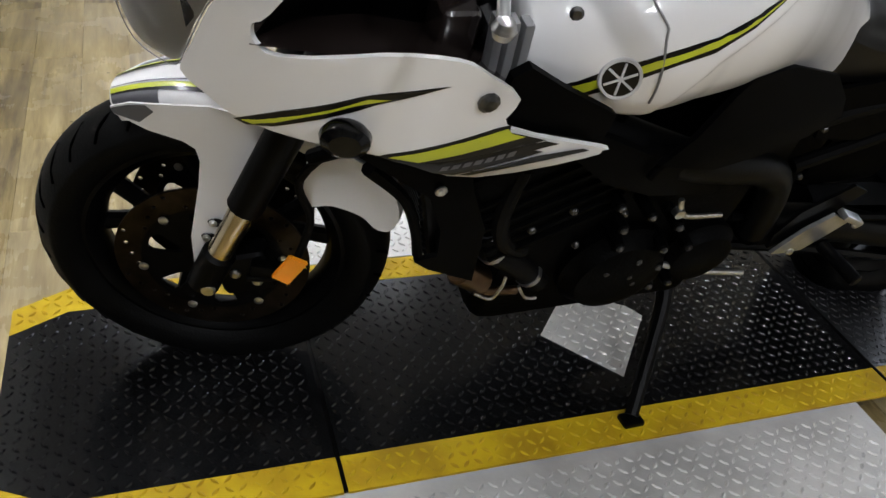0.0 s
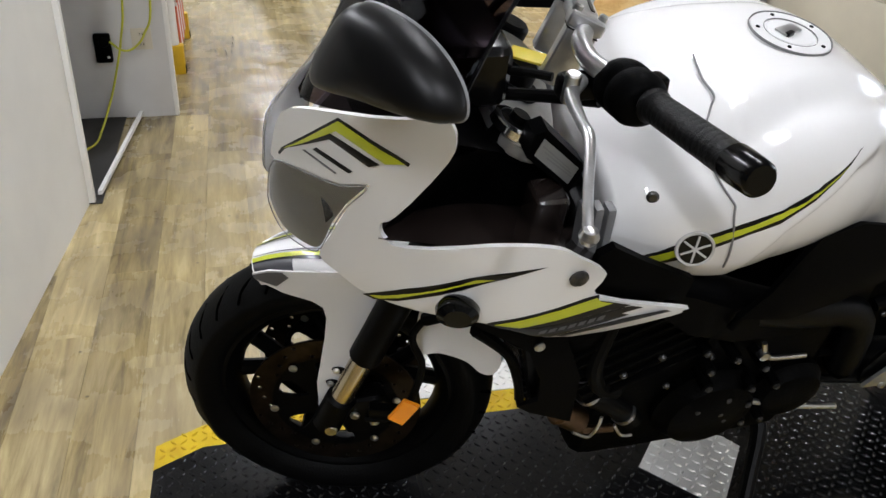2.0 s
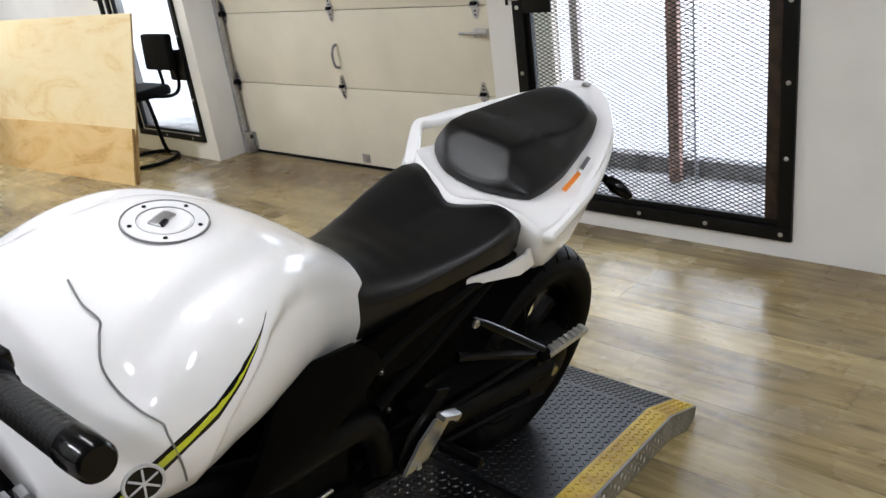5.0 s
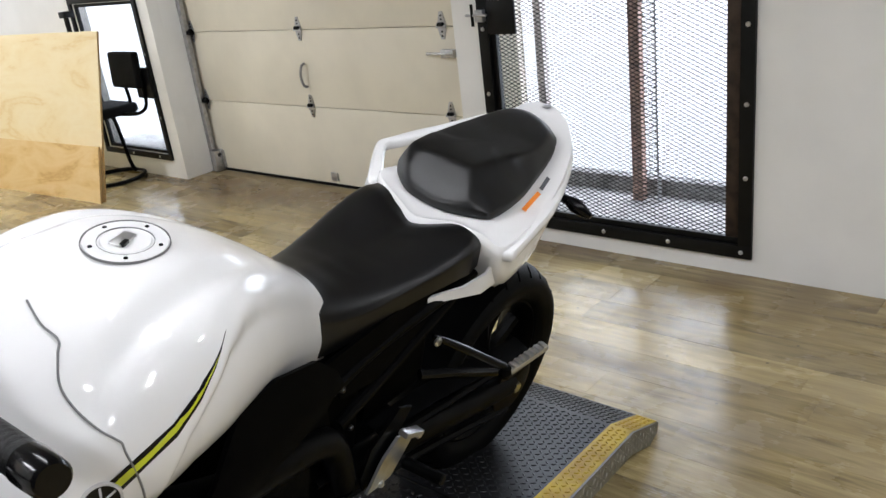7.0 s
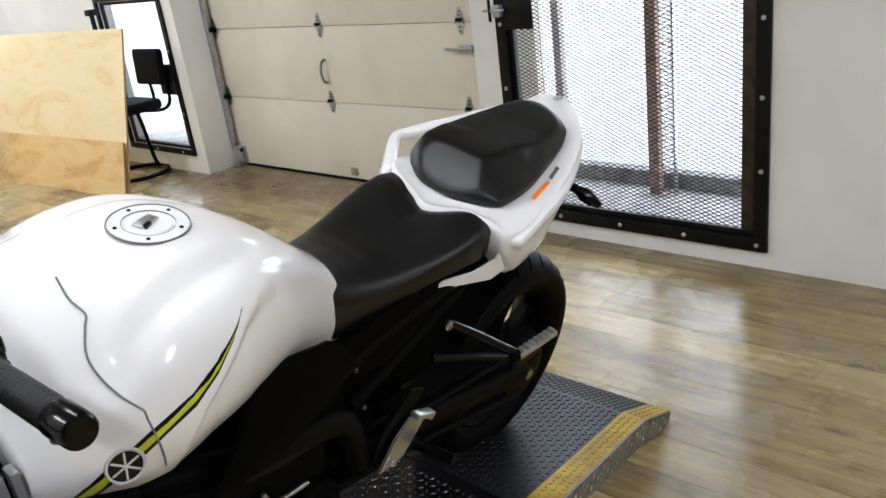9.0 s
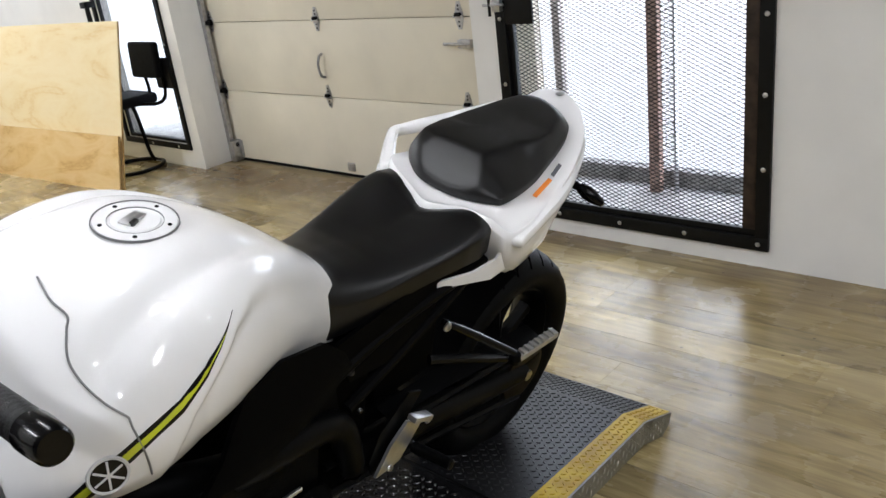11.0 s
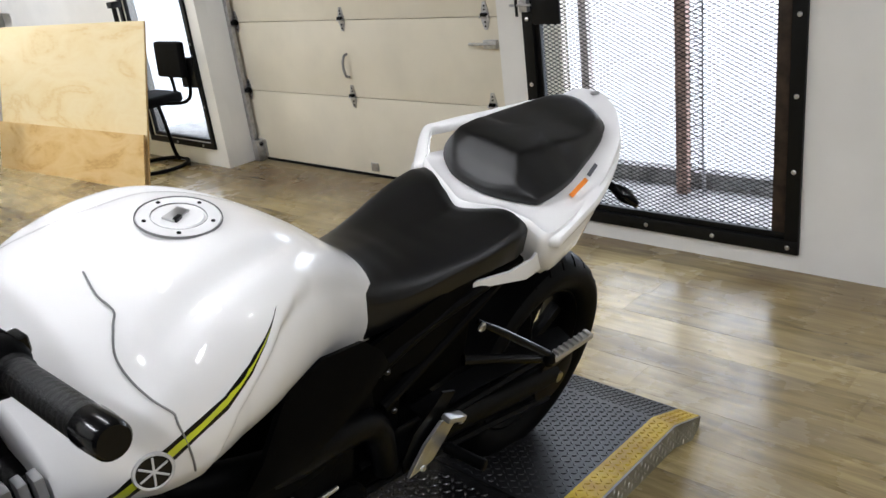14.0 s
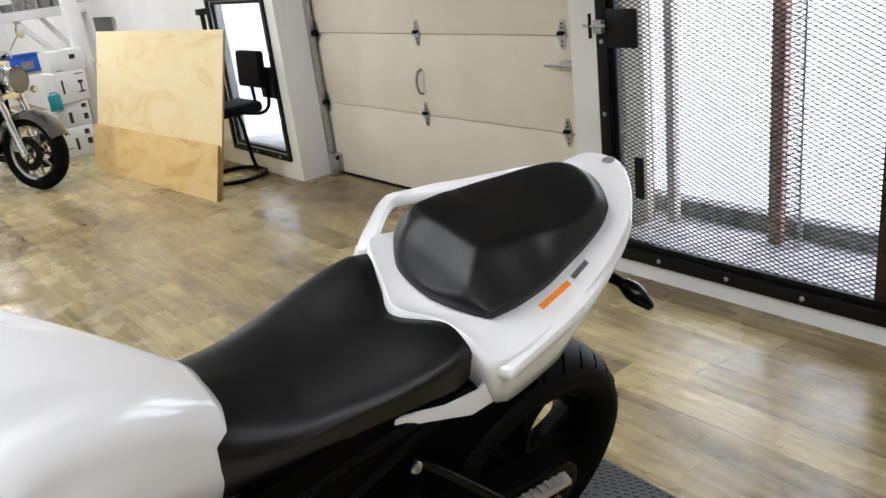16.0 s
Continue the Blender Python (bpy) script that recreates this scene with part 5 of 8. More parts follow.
# -- side fairings --
SIDE_PANEL = [(-0.064, 0.848), (-0.053, 0.892), (-0.036, 0.952), (-0.015, 1.002), (-0.045, 0.982), (-0.078, 0.973), (-0.110, 0.958), (-0.112, 0.975), (-0.100, 1.035), (-0.066, 1.067), (0.004, 1.101), (0.045, 1.120), (0.054, 1.113), (0.058, 1.098), (0.054, 1.068),
              (0.011, 0.972), (-0.002, 0.955), (-0.003, 0.940), (0.004, 0.931), (0.022, 0.930), (0.109, 0.966), (0.176, 0.969), (0.212, 0.951), (0.252, 0.920), (0.250, 0.880), (0.379, 0.838), (0.381, 0.832), (0.368, 0.820),
              (0.242, 0.789), (0.126, 0.836), (0.019, 0.829), (-0.018, 0.826), (-0.043, 0.836)]
PANEL_EDGE = [tuple(float(c) for c in q) for q in smooth_line(SIDE_PANEL, 3, True)]
for flip in (False, True):
    bm = sheet(PANEL_EDGE if not flip else [q for q in SIDE_PANEL if q[1] < 0.935 or q[0] > 0.08], on_fair() if not flip else (lambda u, w: (u, fair(u, w) * (1 - 0.3 * min(1, max(0, (w - 0.90) / 0.1))), w)), 0.006, 0.010)
    sp = pt("side_fairing", flip_y(bm) if flip else bm, WHITE_PAINT, "gloss white side fairing with lime and black stripes")
    if flip:
        continue
    for poly, mt, up in (([(-0.017, 0.822), (0.017, 0.858), (0.102, 0.919), (0.175, 0.941), (0.110, 0.909), (0.018, 0.838), (-0.005, 0.822)], BLACK_DECAL, 0.0007),
                         ([(-0.010, 0.827), (0.02, 0.852), (0.10, 0.913), (0.12, 0.917), (0.09, 0.902), (0.02, 0.846), (0.0, 0.829)], LIME, 0.0014),
                         ([(0.118, 0.838), (0.25, 0.887), (0.252, 0.876), (0.30, 0.860), (0.17, 0.824), (0.135, 0.832)], BLACK_DECAL, 0.0007),
                         ([(0.128, 0.838), (0.248, 0.882), (0.255, 0.874), (0.272, 0.868), (0.160, 0.834)], LIME, 0.0014),
                         ([(0.150, 0.829), (0.165, 0.832), (0.300, 0.859), (0.318, 0.853), (0.290, 0.846), (0.302, 0.842), (0.205, 0.806), (0.180, 0.814)], BLACK_DECAL, 0.0011),
                         ([(0.212, 0.8065), (0.300, 0.836), (0.352, 0.842), (0.362, 0.837), (0.225, 0.8025)], BLACK_DECAL, 0.0009)):
        part("stripe", sheet(poly, on_fair(up + 0.0012), 0.0, 0.006), mt, sp)
    for k in range(7):
        x = 0.186 + 0.012 * k
        y = 0.818 + 0.0032 * k
        part("lettering_bar", sheet([(x, y), (x + 0.0085, y + 0.0022), (x + 0.010, y + 0.011), (x + 0.0015, y + 0.0088)], on_fair(0.0031), 0.0, 0.006), GRAPHITE, sp)
    part("bolt", bolt_head((0.216, fair(0.216, 0.920) - 0.001, 0.920), (0, -1, 0), 0.012, 0.007), DARK_BOLT, sp, "domed panel bolt")

# -- front mask --
LENS = [(-0.110, 0.955), (-0.118, 0.90), (-0.116, 0.872), (-0.104, 0.848), (-0.085, 0.845), (-0.066, 0.854), (-0.055, 0.890), (-0.038, 0.950), (-0.017, 0.998), (-0.045, 0.979), (-0.078, 0.970)]
LENS = [tuple(float(c) for c in q) for q in smooth_line(LENS, 3, True)]
for flip in (False, True):
    bm = sheet(LENS, lambda u, w: (u, min(0.0, fair(u, w) + 0.001), w), 0.0, 0.012)
    hl = pt("headlamp", flip_y(bm) if flip else bm, CLEAR, "clear headlamp lens over a grey reflector")
    bm = sheet(LENS, lambda u, w: (u + 0.001, min(0.0, fair(u, w) + 0.006 + 0.5 * max(0, 0.036 - math.hypot(u + 0.075, w - 0.915))), w), 0.0, 0.007)
    part("reflector", flip_y(bm) if flip else bm, LAMP_BOWL, hl)
    bm = tube([(u - 0.001, min(0.0, fair(u, w) - 0.001), w) for u, w in LENS + LENS[:1]], 0.0008, 6, 1)
    part("lens_rim", flip_y(bm) if flip else bm, SEAM_GREY, hl, "dark lens gap")
    bm = sheet([(-0.060, 0.900), (-0.040, 0.948), (-0.019, 0.994), (-0.047, 0.976), (-0.068, 0.958)], lambda u, w: (u + 0.004, min(0.0, fair(u, w) + 0.007), w), 0.0, 0.012)
    part("inner_bezel", flip_y(bm) if flip else bm, BLACK_GLOSS, hl)
    bm = lathe([(0.0, 0.006), (0.014, 0.004), (0.016, 0)], 14, Matrix.Translation((-0.062, fair(-0.075, 0.915) + 0.034, 0.915)) @ Vector((-0.8, -0.6, 0)).to_track_quat("Z", "Y").to_matrix().to_4x4())
    part("bulb_shield", flip_y(bm) if flip else bm, CHROME, hl)
    if flip:
        continue
    for poly, mt, up in (([(-0.106, 0.972), (-0.102, 0.984), (-0.047, 1.073), (0.020, 1.054), (0.018, 1.049), (-0.047, 1.068), (-0.099, 0.984), (-0.104, 0.971)], BLACK_DECAL, 0.0007),
                         ([(-0.101, 0.984), (-0.047, 1.069), (0.015, 1.051), (-0.003, 1.041), (-0.049, 1.054), (-0.080, 1.012)], LIME, 0.0014),
                         ([(-0.097, 0.991), (-0.054, 1.047), (-0.007, 1.037), (-0.018, 1.027), (-0.055, 1.038), (-0.093, 0.993)], BLACK_DECAL, 0.0007),
                         ([(-0.067, 1.017), (-0.032, 1.011), (-0.036, 1.005), (-0.071, 1.011)], BLACK_DECAL, 0.0007),
                         ([(-0.078, 1.004), (-0.047, 0.997), (-0.049, 0.994), (-0.081, 1.001)], GRAPHITE, 0.0007)):
        bm = sheet(poly, on_fair(up + 0.0012), 0.0, 0.006)
        part("stripe", flip_y(bm) if flip else bm, mt, hl)


def screen_ring(w, du, half, back=0.2, tip=0.02):
    """A pointed section of the screen at height w."""
    out = []
    for k in range(-12, 13):
        q = math.sin(k / 12 * math.pi / 2)
        bow = (math.sqrt(q * q + 0.03) - math.sqrt(0.03)) / (math.sqrt(1.03) - math.sqrt(0.03))
        out.append((du + back * bow, half * q, w + tip * bow))
    return out


def cowl_ring(k):
    """Curves of the upper cowl: k = 0 is its lower edge, 1 the curved line where the screen begins."""
    out = []
    for i in range(-16, 17):
        q = math.sin(i / 16 * math.pi / 2)
        a = abs(q)
        bow = (math.sqrt(q * q + 0.03) - math.sqrt(0.03)) / (math.sqrt(1.03) - math.sqrt(0.03))
        low = Vector((-0.078 + 0.148 * bow, 0.160 * q, 1.0 + 0.058 * bow))
        ends = [0, 0.3, 0.6, 0.85, 1]
        top = Vector((float(np.interp(a, ends, [-0.018, -0.006, 0.012, 0.038, 0.066])), 0.165 * q, float(np.interp(a, ends, [1.112, 1.132, 1.140, 1.122, 1.070]))))
        p = low.lerp(top, k)
        p.y += math.copysign(0.012 * math.sin(math.pi * k) * a, q)
        p.x -= 0.006 * math.sin(math.pi * k) * (1 - a)
        out.append(tuple(p))
    return out


def wide(ring, n=33):
    """The same section with n points."""
    k = np.linspace(0, len(ring) - 1, n)
    return [tuple(float(np.interp(q, range(len(ring)), [p[d] for p in ring])) for d in range(3)) for q in k]


wind = [cowl_ring(k / 8) for k in range(1, 9)] + [wide(screen_ring(*q)) for q in ((1.165, 0.022, 0.134, 0.094, 0.006), (1.20, 0.050, 0.124, 0.088, 0.004), (1.25, 0.092, 0.110, 0.072, 0.0), (1.30, 0.132, 0.094, 0.06, 0.0), (1.35, 0.174, 0.075, 0.045, 0.0), (1.385, 0.205, 0.048, 0.025, 0.0))]
ws = pt("windscreen", loft(wind, closed=False), SMOKE, "dark smoked windscreen", angle=60)
part("screen_trim", tube([q[-1] for q in wind] + [wind[-1][k] for k in range(29, 2, -4)] + [q[0] for q in reversed(wind)], 0.0025, 6, 2), BLACK_GLOSS, ws)

# -- instruments and inner cowl --
pt("inner_panel", loft([[(0.06, 0.17 * s, 1.06), (0.17, 0.10 * s, 0.98)] for s in (-1, -0.5, 0, 0.5, 1)], closed=False), BLACK_PLASTIC)
pt("instrument_pod", bm_box((0.115, 0.01, 1.075), (0.10, 0.19, 0.085), 0.022, seg=3), BLACK_GLOSS, "black instrument pod")
pt("instrument_bracket", tube([(0.02, -0.17, 1.07), (0.08, -0.12, 1.0), (0.14, -0.06, 0.97), (0.18, 0.0, 0.95)], 0.009), BLACK_METAL)
pt("instrument_bracket", tube([(0.02, 0.17, 1.07), (0.08, 0.14, 1.0), (0.14, 0.08, 0.97), (0.18, 0.0, 0.95)], 0.009), BLACK_METAL)
both("duct_wall", lambda: loft([[(0.0, -0.165, 0.93), (0.06, -0.20, 1.06)], [(0.05, -0.11, 0.90), (0.12, -0.13, 1.01)], [(0.12, -0.10, 0.89), (0.20, -0.10, 0.97)], [(0.24, -0.11, 0.88), (0.27, -0.11, 0.95)]], closed=False), BLACK_PLASTIC)
both("duct_floor", lambda: loft([[(-0.005, -0.178, 0.932), (0.02, -0.06, 0.90)], [(0.10, -0.232, 0.955), (0.12, -0.08, 0.90)], [(0.20, -0.25, 0.945), (0.22, -0.10, 0.89)], [(0.25, -0.25, 0.915), (0.29, -0.12, 0.86)]], closed=False), DUCT_GLOSS)
pt("wiring_cover", bm_box((0.215, -0.07, 0.985), (0.10, 0.12, 0.07), 0.02, Matrix.Rotation(0.2, 4, "Y"), 3), BLACK_PLASTIC)
pl = pt("label_plate", sheet([(0.180, 1.036), (0.196, 1.042), (0.256, 0.984), (0.243, 0.945), (0.176, 1.004)], lambda u, w: (u, -0.139, w), 0.03, 0.03), BLACK_PLASTIC)
part("sticker", sheet([(0.193, 1.031), (0.247, 0.982), (0.238, 0.958), (0.185, 1.007)], lambda u, w: (u, -0.1396, w), 0.0006, 0.03), WHITE_STICKER, pl, "pale warning label")
for k in range(3):
    part("print_bar", sheet([(0.193 + 0.004 * k, 1.022 - 0.009 * k), (0.236 + 0.002 * k, 0.983 - 0.006 * k), (0.2355 + 0.002 * k, 0.981 - 0.006 * k), (0.1925 + 0.004 * k, 1.020 - 0.009 * k)], lambda u, w: (u, -0.1406, w), 0.0, 0.03), SEAM_GREY, pl)
pt("intake_box", bm_box((0.212, -0.145, 0.930), (0.045, 0.05, 0.055), 0.010, None, 3), DUCT_GLOSS, "gloss black intake box")
for k in range(3):
    pt("intake_fin", bm_box((0, 0, 0), (0.011, 0.02, 0.085), 0.003, Matrix.Translation((0.243 + 0.017 * k, -0.190, 0.927 - 0.003 * k)) @ Matrix.Rotation(-0.08, 4, "Y")), FIN_GREY, "grey intake fin")
pt("frame_spar", bm_box((0.30, -0.10, 0.84), (0.10, 0.10, 0.16), 0.02, seg=3), BLACK_METAL)
# black trim between fairing and tank
both("trim_wedge", lambda: sheet([(0.244, 0.936), (0.262, 0.948), (0.310, 0.918), (0.395, 0.868), (0.392, 0.828), (0.30, 0.856), (0.240, 0.878)], lambda u, w: (u, -0.246 + 0.1 * max(0, u - 0.33), w), 0.012, 0.02), BLACK_PLASTIC, "matt black trim wedge")

# -- tank --
rings = []
for u in np.linspace(0.29, 0.885, 131):
    half = knee(u, smooth_section(u))
    ring = [(u, -p[0], p[1]) for p in reversed(half)] + [(u, p[0], p[1]) for p in half[1:]]
    rings.append(ring)
nose = [(0.285, y * 0.9, z - 0.01) for _, y, z in rings[0]]
last = [(0.897, y * 0.9, z - 0.012) for _, y, z in rings[-1]]
tank = pt("fuel_tank", loft([nose, *rings, last]), WHITE_PAINT, "gloss white fuel tank with lime stripe and round badge", angle=50)
seam = [(0.440, -0.013), (0.430, -0.06), (0.430, -0.097), (0.418, -0.115), (0.400, -0.150), (0.408, -0.196), (0.425, -0.219)]


def tank_top(u, v):
    sec = knee(u, smooth_section(u))[:55]
    return float(np.interp(abs(v), [q[0] for q in sec], [q[1] for q in sec]))


flat = smooth_line(seam, 8)
line = [(float(u), float(v), tank_top(u, v) + 0.003) for u, v in flat]
line += [(u, tank_v(u, w) - 0.0012, w) for u, w in [(0.425 + 0.002 * k, line[-1][2] - 0.012 * (k + 1)) for k in range(8)]]
part("panel_seam", tube(line, 0.0015, 6, 1), SEAM_GREY, tank, "dark panel seam")
for flip in (False, True):
    for poly, mt, up in (([(0.316, 0.864), (0.345, 0.897), (0.366, 0.916), (0.409, 0.937), (0.485, 0.968), (0.529, 0.990), (0.598, 1.026), (0.560, 1.000), (0.528, 0.977), (0.486, 0.950), (0.409, 0.912), (0.373, 0.886), (0.338, 0.846)], BLACK_DECAL, 0.0007),
                         ([(0.320, 0.863), (0.345, 0.890), (0.370, 0.909), (0.411, 0.932), (0.485, 0.9645), (0.535, 0.989), (0.575, 1.012), (0.528, 0.9815), (0.486, 0.957), (0.411, 0.921), (0.373, 0.897), (0.330, 0.852)], LIME, 0.0014)):
        bm = sheet(poly, on_tank(up + 0.001), 0.0, 0.006)
        part("stripe", flip_y(bm) if flip else bm, mt, tank)
# round badge with three crossed bars
bc = Vector((0.387, tank_v(0.387, 0.911) - 0.001, 0.911))
n = Vector((-0.28, -0.93, 0.22)).normalized()
bq = Matrix.Translation(bc) @ n.to_track_quat("Z", "Y").to_matrix().to_4x4() @ Matrix.Diagonal((0.92, 0.92, 1, 1))
bd = part("badge", lathe([(0, 0.003), (0.0225, 0.003), (0.0232, 0.0045), (0.0262, 0.0045), (0.0275, 0.001)], 32, bq), SILVER_PAINT, tank, "round metal badge")
part("badge_field", lathe([(0, 0.0036), (0.0226, 0.0036)], 32, bq), BLACK_DECAL, bd)
for k in range(3):
    part("badge_bar", bm_box((0, 0, 0.0042), (0.042, 0.0030, 0.0014), 0.0005, bq @ Matrix.Rotation(k * math.pi / 3 + 0.5, 4, "Z")), SILVER_PAINT, bd)
part("bolt", bolt_head((0.332, tank_v(0.332, 0.965) - 0.001, 0.965), (-0.3, -0.9, 0.2), 0.008, 0.005), DARK_BOLT, tank)
# filler cap
cq = Matrix.Translation((0.587, 0, 1.0705)) @ Matrix.Rotation(0.06, 4, "Y") @ Matrix.Diagonal((0.95, 0.95, 1, 1))
cap = part("filler_cap", lathe([(0, 0.004), (0.034, 0.004), (0.036, 0.0015), (0.038, 0.0015), (0.040, 0.004), (0.058, 0.0035), (0.0605, -0.004)], 40, cq), mat("satin_white_metal", (0.80, 0.80, 0.80), 0.35, 0.1, var=0.04), tank, "silver-white filler cap ring")
for k in range(5):
    a = k * 2 * math.pi / 5 + 0.35
    part("bolt", lathe([(0, 0.0055), (0.003, 0.005), (0.0036, 0.003)], 10, cq @ Matrix.Translation((0.049 * math.cos(a), 0.049 * math.sin(a), 0))), BLACK_METAL, cap)
for r in (0.0605, 0.0392):
    part("ring_gap", lathe([(r - 0.0009, 0.0008), (r, 0.0044), (r + 0.0009, 0.0008)], 40, cq), SEAM_GREY, cap)
part("lock_flap", bm_box((-0.002, 0.004, 0.006), (0.040, 0.020, 0.003), 0.001, cq @ Matrix.Rotation(0.4, 4, "Z")), CAST_ALLOY, cap)
part("keyhole", bm_box((-0.012, -0.004, 0.0062), (0.016, 0.007, 0.006), 0.001, cq @ Matrix.Rotation(0.5, 4, "Z")), BLACK_DECAL, cap)


# -- saddles --
def body(us, tops, halves, lows, mids, section, n=26, power=None, cap=True):
    rr = []
    for u in np.linspace(us[0], us[-1], n):
        t, h, l, m = (float(np.interp(u, us, k)) for k in (tops, halves, lows, mids))
        half = smooth_line([(h * a, t - (t - l) * b) for a, b in section], 3)
        rr.append([(u, m - p[0], p[1]) for p in reversed(half)] + [(u, m + p[0], p[1]) for p in half[1:]])
    return loft(rr, cap)


DECK_U, DECK_W = [0.90, 1.10, 1.235, 1.30, 1.44, 1.54, 1.64, 1.74, 1.80], [0.87, 0.870, 0.878, 0.889, 0.894, 0.911, 0.935, 0.954, 0.953]


def tail_top(u):
    return float(np.interp(u, DECK_U, DECK_W))


# rider saddle: rounded in front, broad and square at the rear, notched in the middle of its rear edge
FRONT_SEC = [(0, 0), (0.40, 0.05), (0.70, 0.15), (0.90, 0.29), (0.985, 0.42), (1.0, 0.5), (0.96, 1.0)]
REAR_SEC = [(0, 0.25), (0.28, 0.14), (0.60, 0.0), (0.88, 0.08), (0.985, 0.23), (1.0, 0.40), (0.96, 1.0)]
rr = []
for u in np.linspace(0.865, 1.262, 40):
    f = min(1.0, max(0.0, (u - 0.98) / 0.22))
    sec = [(a[0] * (1 - f) + b[0] * f, a[1] * (1 - f) + b[1] * f) for a, b in zip(FRONT_SEC, REAR_SEC)]
    t, h, l = (float(np.interp(u, [0.865, 0.90, 0.95, 1.00, 1.06, 1.12, 1.18, 1.23, 1.262], k)) for k in (
        [0.905, 0.885, 0.872, 0.866, 0.866, 0.871, 0.880, 0.886, 0.882], [0.100, 0.108, 0.118, 0.126, 0.136, 0.148, 0.156, 0.158, 0.152], [0.766, 0.768, 0.776, 0.788, 0.800, 0.808, 0.810, 0.808, 0.81]))
    half = smooth_line([(h * a, t - (t - l) * b) for a, b in sec], 3)
    ring = [(-p[0], p[1]) for p in reversed(half)] + [(p[0], p[1]) for p in half[1:]]
    end = lambda v: float(np.interp(v, [-0.16, -0.145, -0.12, -0.08, -0.02, 0.04, 0.10, 0.14, 0.16], [1.235, 1.252, 1.262, 1.248, 1.208, 1.220, 1.250, 1.268, 1.262]))
    k = (u - 0.865) / (1.262 - 0.865)
    rr.append([(u + (end(v) - 1.262) * k**3, v, w) for v, w in ring])
pt("rider_seat", loft(rr), VINYL, "black vinyl rider saddle", angle=55)


def outline_loft(outline, steps, fn, centre=1.48):
    """Rings of a plan outline, drawn in by s and lifted by h, laid over the tail's slope."""
    rings_ = []
    for s, h in steps:
        ring = []
        for u, v in outline:
            m = float(np.interp(u, [1.25, 1.75], [0.0, 0.05]))
            uu, vv = centre + (u - centre) * s, m + (v - m) * s
            ring.append((uu, vv, fn(uu, vv, h)))
        rings_.append(ring)
    return loft(rings_)


PAD = smooth_line([(1.330, 0.142), (1.288, 0.092), (1.270, 0.044), (1.269, -0.033), (1.298, -0.112), (1.325, -0.127), (1.40, -0.125), (1.50, -0.107), (1.61, -0.080), (1.655, -0.045), (1.690, 0.025), (1.668, 0.082), (1.56, 0.122), (1.44, 0.145), (1.375, 0.149)], 9, True)


def pad_w(u, v, h):
    a = h * (1.0 - 0.48 * min(1, max(0, (u - 1.42) / 0.28)))
    # the front slopes up in two facets to a blunt brow
    b = 0.014 + 0.62 * max(0.0, u - 1.268 + 0.10 * max(0.0, v - 0.06))
    c = 0.016 + 0.50 * max(0.0, u - 1.262 + 0.55 * (0.105 - v))
    # the flank falls from a crease that runs back from the brow
    edge = float(np.interp(u, [1.27, 1.325, 1.40, 1.50, 1.61, 1.66], [0.10, 0.127, 0.125, 0.107, 0.080, 0.040]))
    d = 0.012 + float(np.interp(u, [1.27, 1.34, 1.454, 1.60], [0.46, 0.56, 0.86, 2.4])) * max(0.0, v + edge)
    return tail_top(u) + (-math.log(sum(math.exp(-900 * q) for q in (a, b, c, d))) / 900 if h > 0.015 else h)


ps = pt("passenger_seat", outline_loft(PAD, [(1.0, -0.004), (1.004, 0.010), (0.992, 0.020), (0.955, 0.033), (0.91, 0.046), (0.875, 0.055), (0.85, 0.058), (0.82, 0.0595), (0.79, 0.0605), (0.76, 0.061), (0.73, 0.0615), (0.70, 0.062), (0.66, 0.0625), (0.62, 0.063), (0.56, 0.0635), (0.5, 0.064), (0.4, 0.0645), (0.25, 0.065), (0.05, 0.066)], pad_w), VINYL, "black vinyl passenger pad", angle=50)

# -- tail --
def near_edge(u):
    """Where the deck beside the passenger pad begins to slope outwards."""
    return float(np.interp(u, [1.20, 1.325, 1.40, 1.50, 1.61, 1.69, 1.80], [0.150, 0.138, 0.135, 0.118, 0.092, 0.05, 0.03]))


def tail_slope(u, v):
    return 0.42 * max(0.0, -v - near_edge(u))


COWL = smooth_line([(1.276, 0.152), (1.228, 0.050), (1.205, -0.012), (1.240, -0.080), (1.246, -0.150), (1.268, -0.196), (1.40, -0.184), (1.50, -0.162), (1.60, -0.130), (1.690, -0.082), (1.765, 0.000), (1.783, 0.040), (1.760, 0.082), (1.68, 0.100), (1.56, 0.129), (1.44, 0.151), (1.375, 0.153), (1.325, 0.148)], 5, True)


def cowl_w(u, v, h):
    deep = float(np.interp(u, [1.22, 1.30, 1.44, 1.54, 1.64, 1.78], [0.075, 0.135, 0.145, 0.12, 0.10, 0.05]))
    return tail_top(u) - tail_slope(u, v) + (h if h > -0.02 else h * deep)


tail = pt("tail_cowl", outline_loft(COWL, [(0.04, -0.008), (0.30, -0.008), (0.55, -0.008), (0.75, -0.008), (0.88, -0.006), (0.955, 0.001), (0.978, 0.004), (0.992, 0.001), (1.0, -0.008), (1.002, -0.12), (0.985, -0.45), (0.93, -0.8), (0.84, -1.0)], cowl_w), WHITE_PAINT, "gloss white tail cowl", angle=40)
for s in (-1, 1):
    bm = sheet([(1.105, 0.772), (1.12, 0.779), (1.20, 0.786), (1.245, 0.806), (1.264, 0.835), (1.272, 0.868), (1.36, 0.84), (1.37, 0.795), (1.33, 0.778), (1.24, 0.760), (1.16, 0.763)],
               lambda u, w: (u, -(0.112 + 0.065 * min(1, max(0, (u - 1.10) / 0.16))) - 0.002, w), 0.006, 0.02)
    part("tail_blade", bm if s < 0 else flip_y(bm), WHITE_PAINT, tail, "pointed white blade under the saddle")
